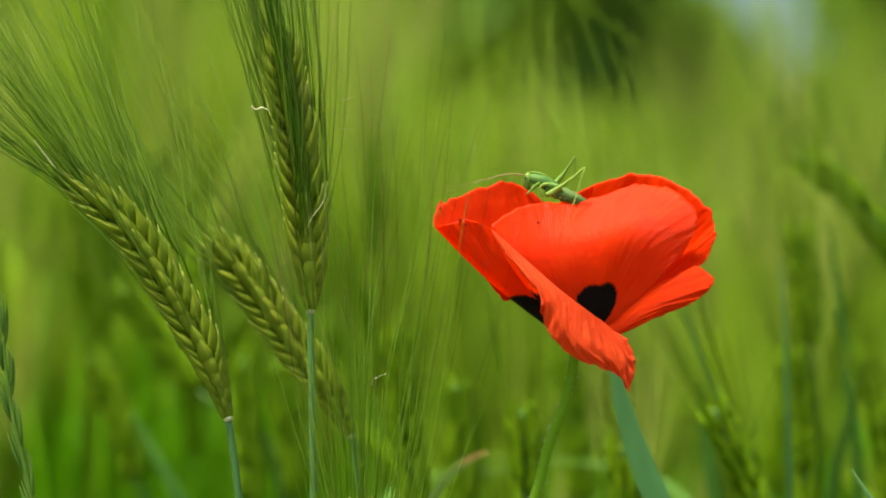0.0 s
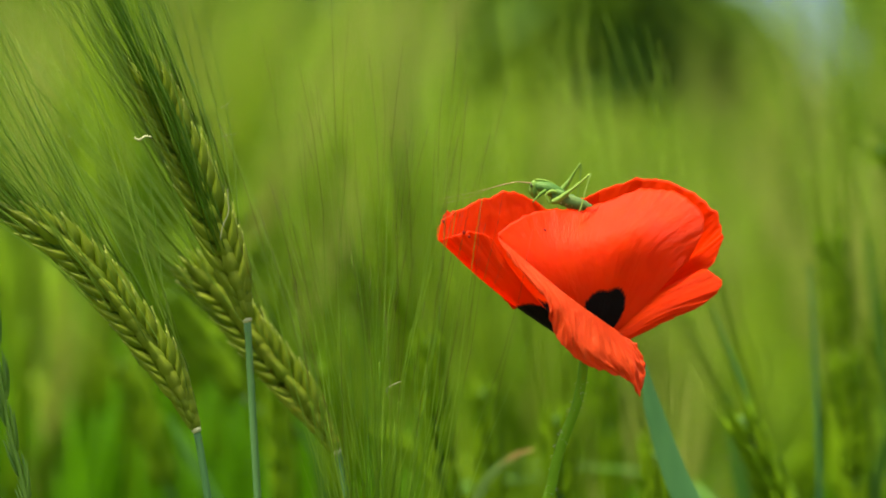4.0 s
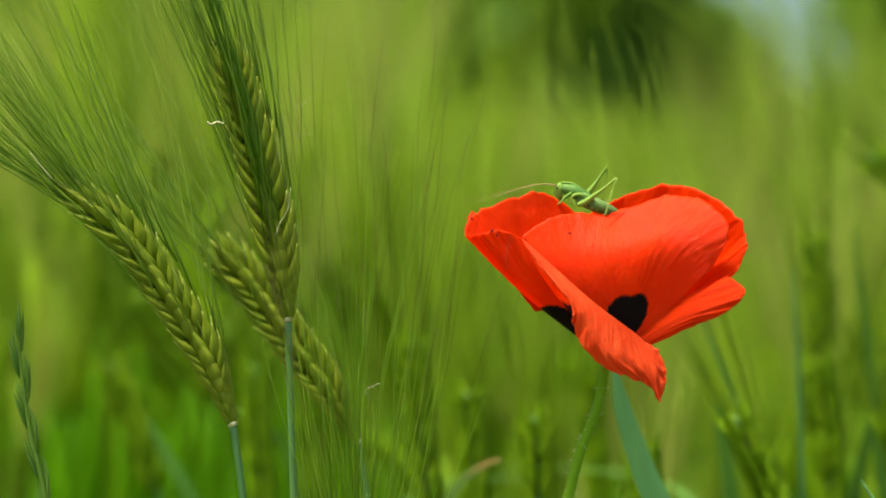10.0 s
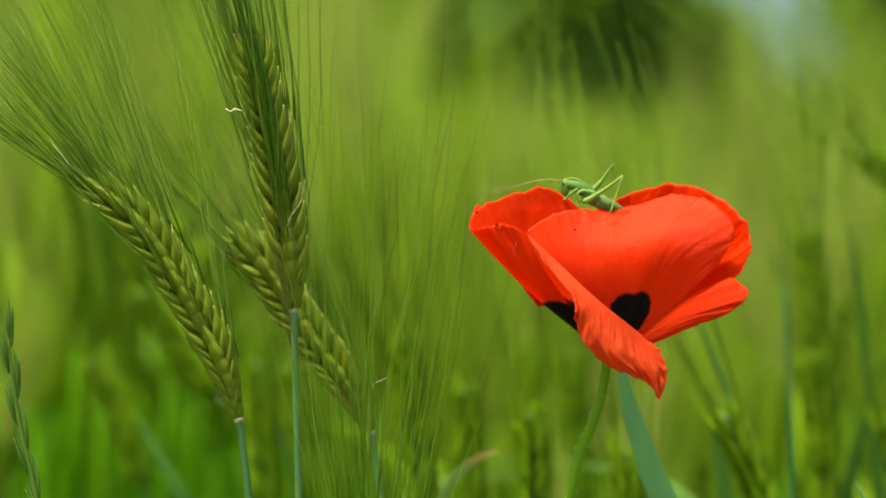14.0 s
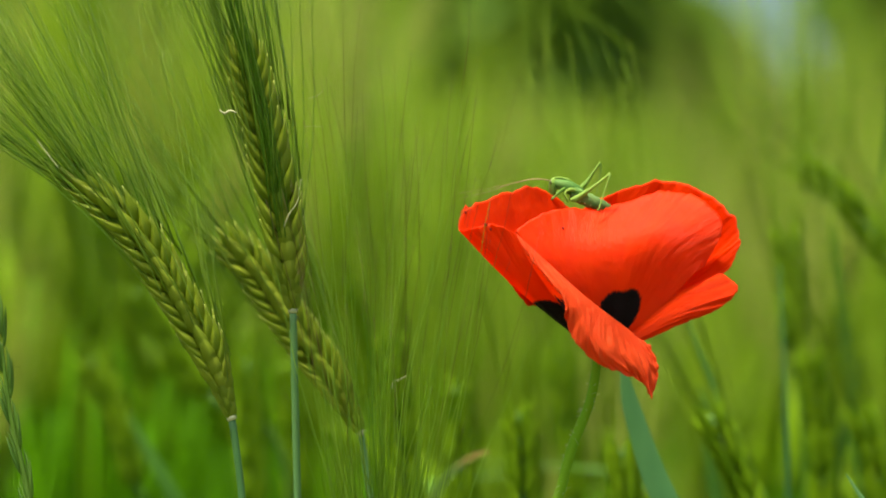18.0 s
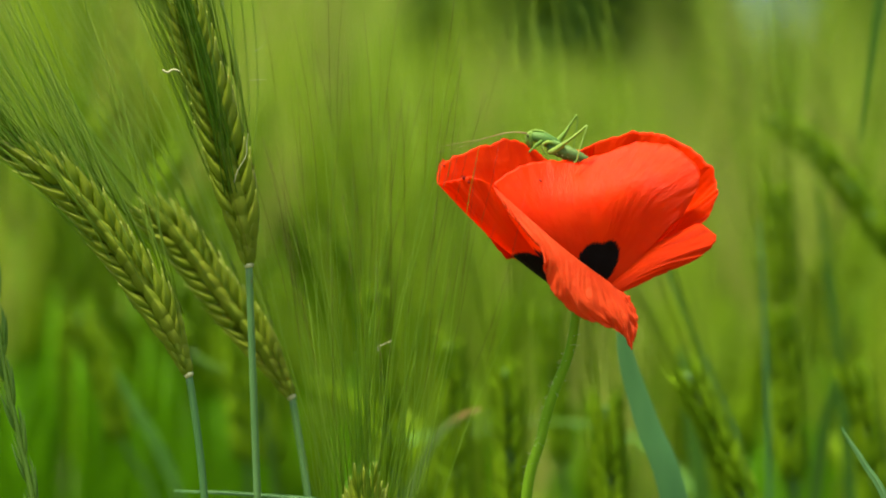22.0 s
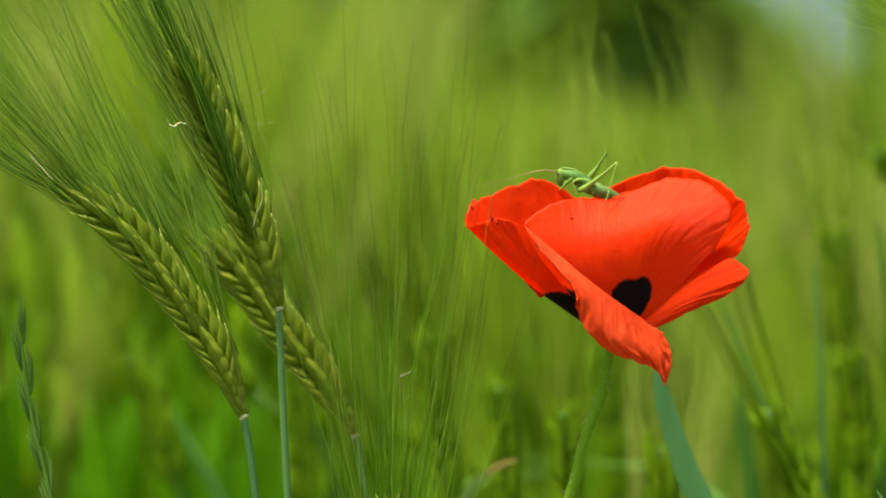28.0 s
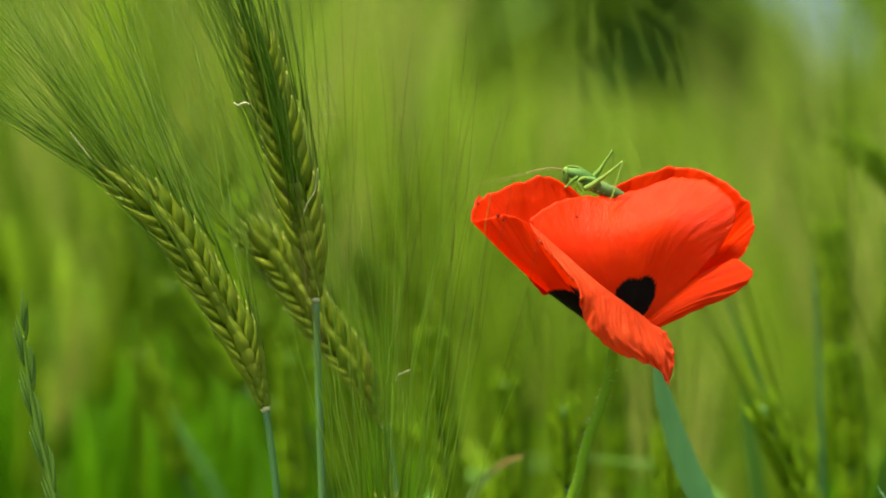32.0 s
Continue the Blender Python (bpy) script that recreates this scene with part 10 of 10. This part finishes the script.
    walk(leaf_i, [(0, pose(-0.0088, 0.9364, -0.0000, 0, 0.04, 0)), (1, pose(-0.0088, 0.9364, -0.0001, 0, 0.07, 0)), (2, pose(-0.0088, 0.9364, 0.0000, 0, -0.01, 0)), (3, pose(-0.0088, 0.9364, 0.0000, 0, -0.01, 0)), (4, pose(-0.0088, 0.9364, -0.0000, 0, 0.04, 0)), (5, pose(-0.0088, 0.9364, 0.0000, 0, -0.01, 0)), (6, pose(-0.0088, 0.9364, 0.0001, 0, -0.08, 0)), (7, pose(-0.0088, 0.9364, 0.0000, 0, -0.03, 0)), (8, pose(-0.0088, 0.9364, -0.0000, 0, 0.04, 0)), (9, pose(-0.0088, 0.9364, -0.0000, 0, 0.01, 0)), (10, pose(-0.0088, 0.9364, 0.0000, 0, -0.02, 0)), (11, pose(-0.0088, 0.9364, -0.0000, 0, 0.05, 0)), (12, pose(-0.0088, 0.9364, -0.0000, 0, 0.06, 0)), (13, pose(-0.0088, 0.9364, 0.0000, 0, -0.04, 0)), (14, pose(-0.0088, 0.9364, 0.0001, 0, -0.06, 0)), (15, pose(-0.0088, 0.9364, -0.0000, 0, 0.01, 0)), (16, pose(-0.0088, 0.9364, -0.0000, 0, 0.00, 0)), (17, pose(-0.0088, 0.9364, 0.0000, 0, -0.05, 0)), (18, pose(-0.0088, 0.9364, -0.0000, 0, 0.01, 0)), (19, pose(-0.0088, 0.9364, -0.0001, 0, 0.08, 0)), (20, pose(-0.0088, 0.9364, -0.0000, 0, 0.03, 0)), (21, pose(-0.0088, 0.9364, 0.0000, 0, -0.03, 0)), (22, pose(-0.0088, 0.9364, -0.0000, 0, 0.00, 0)), (23, pose(-0.0088, 0.9364, -0.0000, 0, 0.02, 0)), (24, pose(-0.0088, 0.9364, 0.0000, 0, -0.06, 0)), (25, pose(-0.0088, 0.9364, 0.0001, 0, -0.06, 0)), (26, pose(-0.0088, 0.9364, -0.0000, 0, 0.03, 0)), (27, pose(-0.0088, 0.9364, -0.0000, 0, 0.05, 0)), (28, pose(-0.0088, 0.9364, 0.0000, 0, -0.01, 0)), (29, pose(-0.0088, 0.9364, -0.0000, 0, 0.01, 0)), (30, pose(-0.0088, 0.9364, -0.0001, 0, 0.06, 0)), (31, pose(-0.0088, 0.9364, 0.0000, 0, -0.00, 0)), (32, pose(-0.0088, 0.9364, 0.0001, 0, -0.08, 0))])
    walk(leaf_j, [(0, pose(0.0907, 1.1954, -0.0000, 0, 0.09, 0)), (1, pose(0.0907, 1.1954, 0.0001, 0, -0.23, 0)), (2, pose(0.0907, 1.1954, 0.0000, 0, -0.12, 0)), (3, pose(0.0907, 1.1954, -0.0000, 0, 0.06, 0)), (4, pose(0.0907, 1.1954, 0.0000, 0, -0.11, 0)), (5, pose(0.0907, 1.1954, 0.0000, 0, -0.16, 0)), (6, pose(0.0907, 1.1954, -0.0000, 0, 0.17, 0)), (7, pose(0.0907, 1.1954, -0.0001, 0, 0.27, 0)), (8, pose(0.0907, 1.1954, 0.0000, 0, -0.02, 0)), (9, pose(0.0907, 1.1954, 0.0000, 0, -0.08, 0)), (10, pose(0.0907, 1.1954, -0.0000, 0, 0.10, 0)), (11, pose(0.0907, 1.1954, 0.0000, 0, -0.03, 0)), (12, pose(0.0907, 1.1954, 0.0001, 0, -0.29, 0)), (13, pose(0.0907, 1.1954, 0.0000, 0, -0.10, 0)), (14, pose(0.0907, 1.1954, -0.0000, 0, 0.19, 0)), (15, pose(0.0907, 1.1954, -0.0000, 0, 0.07, 0)), (16, pose(0.0907, 1.1954, 0.0000, 0, -0.06, 0)), (17, pose(0.0907, 1.1954, -0.0000, 0, 0.16, 0)), (18, pose(0.0907, 1.1954, -0.0000, 0, 0.20, 0)), (19, pose(0.0907, 1.1954, 0.0000, 0, -0.15, 0)), (20, pose(0.0907, 1.1954, 0.0001, 0, -0.25, 0)), (21, pose(0.0907, 1.1954, -0.0000, 0, 0.02, 0)), (22, pose(0.0907, 1.1954, -0.0000, 0, 0.03, 0)), (23, pose(0.0907, 1.1954, 0.0000, 0, -0.15, 0)), (24, pose(0.0907, 1.1954, -0.0000, 0, 0.03, 0)), (25, pose(0.0907, 1.1954, -0.0001, 0, 0.30, 0)), (26, pose(0.0907, 1.1954, -0.0000, 0, 0.11, 0)), (27, pose(0.0907, 1.1954, 0.0000, 0, -0.15, 0)), (28, pose(0.0907, 1.1954, 0.0000, 0, -0.02, 0)), (29, pose(0.0907, 1.1954, -0.0000, 0, 0.06, 0)), (30, pose(0.0907, 1.1954, 0.0000, 0, -0.20, 0)), (31, pose(0.0907, 1.1954, 0.0001, 0, -0.22, 0)), (32, pose(0.0907, 1.1954, -0.0000, 0, 0.13, 0))])
    walk(leaf_k, [(0, pose(0.1245, 1.1954, -0.0000, 0, -0.28, 0)), (1, pose(0.1245, 1.1954, 0.0000, 0, 0.05, 0)), (2, pose(0.1245, 1.1954, 0.0000, 0, 0.17, 0)), (3, pose(0.1245, 1.1954, -0.0000, 0, -0.03, 0)), (4, pose(0.1245, 1.1954, 0.0000, 0, 0.02, 0)), (5, pose(0.1245, 1.1954, 0.0000, 0, 0.25, 0)), (6, pose(0.1245, 1.1954, 0.0000, 0, 0.07, 0)), (7, pose(0.1245, 1.1954, -0.0000, 0, -0.25, 0)), (8, pose(0.1245, 1.1954, -0.0000, 0, -0.14, 0)), (9, pose(0.1245, 1.1954, 0.0000, 0, 0.07, 0)), (10, pose(0.1245, 1.1954, -0.0000, 0, -0.08, 0)), (11, pose(0.1245, 1.1954, -0.0000, 0, -0.14, 0)), (12, pose(0.1245, 1.1954, 0.0000, 0, 0.18, 0)), (13, pose(0.1245, 1.1954, 0.0000, 0, 0.28, 0)), (14, pose(0.1245, 1.1954, -0.0000, 0, -0.03, 0)), (15, pose(0.1245, 1.1954, -0.0000, 0, -0.12, 0)), (16, pose(0.1245, 1.1954, 0.0000, 0, 0.07, 0)), (17, pose(0.1245, 1.1954, -0.0000, 0, -0.03, 0)), (18, pose(0.1245, 1.1954, -0.0000, 0, -0.28, 0)), (19, pose(0.1245, 1.1954, -0.0000, 0, -0.09, 0)), (20, pose(0.1245, 1.1954, 0.0000, 0, 0.22, 0)), (21, pose(0.1245, 1.1954, 0.0000, 0, 0.10, 0)), (22, pose(0.1245, 1.1954, -0.0000, 0, -0.06, 0)), (23, pose(0.1245, 1.1954, 0.0000, 0, 0.13, 0)), (24, pose(0.1245, 1.1954, 0.0000, 0, 0.17, 0)), (25, pose(0.1245, 1.1954, -0.0000, 0, -0.17, 0)), (26, pose(0.1245, 1.1954, -0.0000, 0, -0.26, 0)), (27, pose(0.1245, 1.1954, 0.0000, 0, 0.02, 0)), (28, pose(0.1245, 1.1954, 0.0000, 0, 0.07, 0)), (29, pose(0.1245, 1.1954, -0.0000, 0, -0.12, 0)), (30, pose(0.1245, 1.1954, 0.0000, 0, 0.03, 0)), (31, pose(0.1245, 1.1954, 0.0000, 0, 0.30, 0)), (32, pose(0.1245, 1.1954, 0.0000, 0, 0.11, 0))])
    walk(ryegrass, [(0, pose(-0.0850, 0.8962, 0.0003, 0, -0.52, 0)), (0.5, pose(-0.0850, 0.8962, 0.0001, 0, -0.28, 0)), (1, pose(-0.0850, 0.8962, 0.0001, 0, -0.16, 0)), (1.5, pose(-0.0850, 0.8962, 0.0001, 0, -0.18, 0)), (2, pose(-0.0850, 0.8962, 0.0002, 0, -0.33, 0)), (2.5, pose(-0.0850, 0.8962, 0.0003, 0, -0.58, 0)), (3, pose(-0.0850, 0.8962, 0.0004, 0, -0.83, 0)), (3.5, pose(-0.0850, 0.8962, 0.0007, 0, -1.19, 0)), (4, pose(-0.0850, 0.8962, 0.0009, 0, -1.54, 0)), (4.5, pose(-0.0850, 0.8962, 0.0009, 0, -1.52, 0)), (6.5, pose(-0.0850, 0.8962, 0.0000, 0, -0.06, 0)), (7, pose(-0.0850, 0.8962, 0.0001, 0, -0.19, 0)), (7.5, pose(-0.0850, 0.8962, 0.0004, 0, -0.75, 0)), (8, pose(-0.0850, 0.8962, 0.0008, 0, -1.33, 0)), (8.5, pose(-0.0850, 0.8962, 0.0009, 0, -1.50, 0)), (9, pose(-0.0850, 0.8962, 0.0008, 0, -1.34, 0)), (9.5, pose(-0.0850, 0.8962, 0.0005, 0, -0.93, 0)), (10, pose(-0.0850, 0.8962, 0.0003, 0, -0.55, 0)), (10.5, pose(-0.0850, 0.8962, 0.0002, 0, -0.33, 0)), (11, pose(-0.0850, 0.8962, 0.0002, 0, -0.38, 0)), (11.5, pose(-0.0850, 0.8962, 0.0003, 0, -0.55, 0)), (12, pose(-0.0850, 0.8962, 0.0004, 0, -0.71, 0)), (12.5, pose(-0.0850, 0.8962, 0.0005, 0, -0.87, 0)), (13, pose(-0.0850, 0.8962, 0.0004, 0, -0.82, 0)), (13.5, pose(-0.0850, 0.8962, 0.0004, 0, -0.70, 0)), (14, pose(-0.0850, 0.8962, 0.0003, 0, -0.60, 0)), (14.5, pose(-0.0850, 0.8962, 0.0003, 0, -0.57, 0)), (16.5, pose(-0.0850, 0.8962, 0.0004, 0, -0.73, 0)), (17, pose(-0.0850, 0.8962, 0.0004, 0, -0.82, 0)), (17.5, pose(-0.0850, 0.8962, 0.0004, 0, -0.72, 0)), (18, pose(-0.0850, 0.8962, 0.0003, 0, -0.53, 0)), (18.5, pose(-0.0850, 0.8962, 0.0001, 0, -0.30, 0)), (19, pose(-0.0850, 0.8962, 0.0000, 0, -0.03, 0)), (19.5, pose(-0.0850, 0.8962, -0.0001, 0, 0.24, 0)), (20, pose(-0.0850, 0.8962, -0.0001, 0, 0.34, 0)), (20.5, pose(-0.0850, 0.8962, -0.0001, 0, 0.27, 0)), (21, pose(-0.0850, 0.8962, -0.0001, 0, 0.14, 0)), (21.5, pose(-0.0850, 0.8962, 0.0000, 0, -0.08, 0)), (22, pose(-0.0850, 0.8962, 0.0001, 0, -0.28, 0)), (22.5, pose(-0.0850, 0.8962, 0.0001, 0, -0.23, 0)), (23, pose(-0.0850, 0.8962, 0.0000, 0, -0.02, 0)), (23.5, pose(-0.0850, 0.8962, -0.0001, 0, 0.18, 0)), (24, pose(-0.0850, 0.8962, -0.0001, 0, 0.19, 0)), (24.5, pose(-0.0850, 0.8962, -0.0000, 0, 0.03, 0)), (25, pose(-0.0850, 0.8962, 0.0001, 0, -0.31, 0)), (25.5, pose(-0.0850, 0.8962, 0.0004, 0, -0.78, 0)), (27.5, pose(-0.0850, 0.8962, 0.0007, 0, -1.23, 0)), (28, pose(-0.0850, 0.8962, 0.0006, 0, -1.10, 0)), (28.5, pose(-0.0850, 0.8962, 0.0005, 0, -1.01, 0)), (29, pose(-0.0850, 0.8962, 0.0005, 0, -1.02, 0)), (29.5, pose(-0.0850, 0.8962, 0.0006, 0, -1.09, 0)), (30, pose(-0.0850, 0.8962, 0.0005, 0, -1.01, 0)), (30.5, pose(-0.0850, 0.8962, 0.0005, 0, -0.94, 0)), (31, pose(-0.0850, 0.8962, 0.0004, 0, -0.81, 0)), (31.5, pose(-0.0850, 0.8962, 0.0005, 0, -0.91, 0)), (32, pose(-0.0850, 0.8962, 0.0006, 0, -1.06, 0))])
    for k, band in enumerate(bands):
        walk(band, [(s * 0.8, pose(0.006 * math.sin(s * 0.8 * 1.6 + k * 1.3) + 0.004 * math.sin(s * 0.8 * 0.7 + k), 0, 0)) for s in range(41)])


motions()
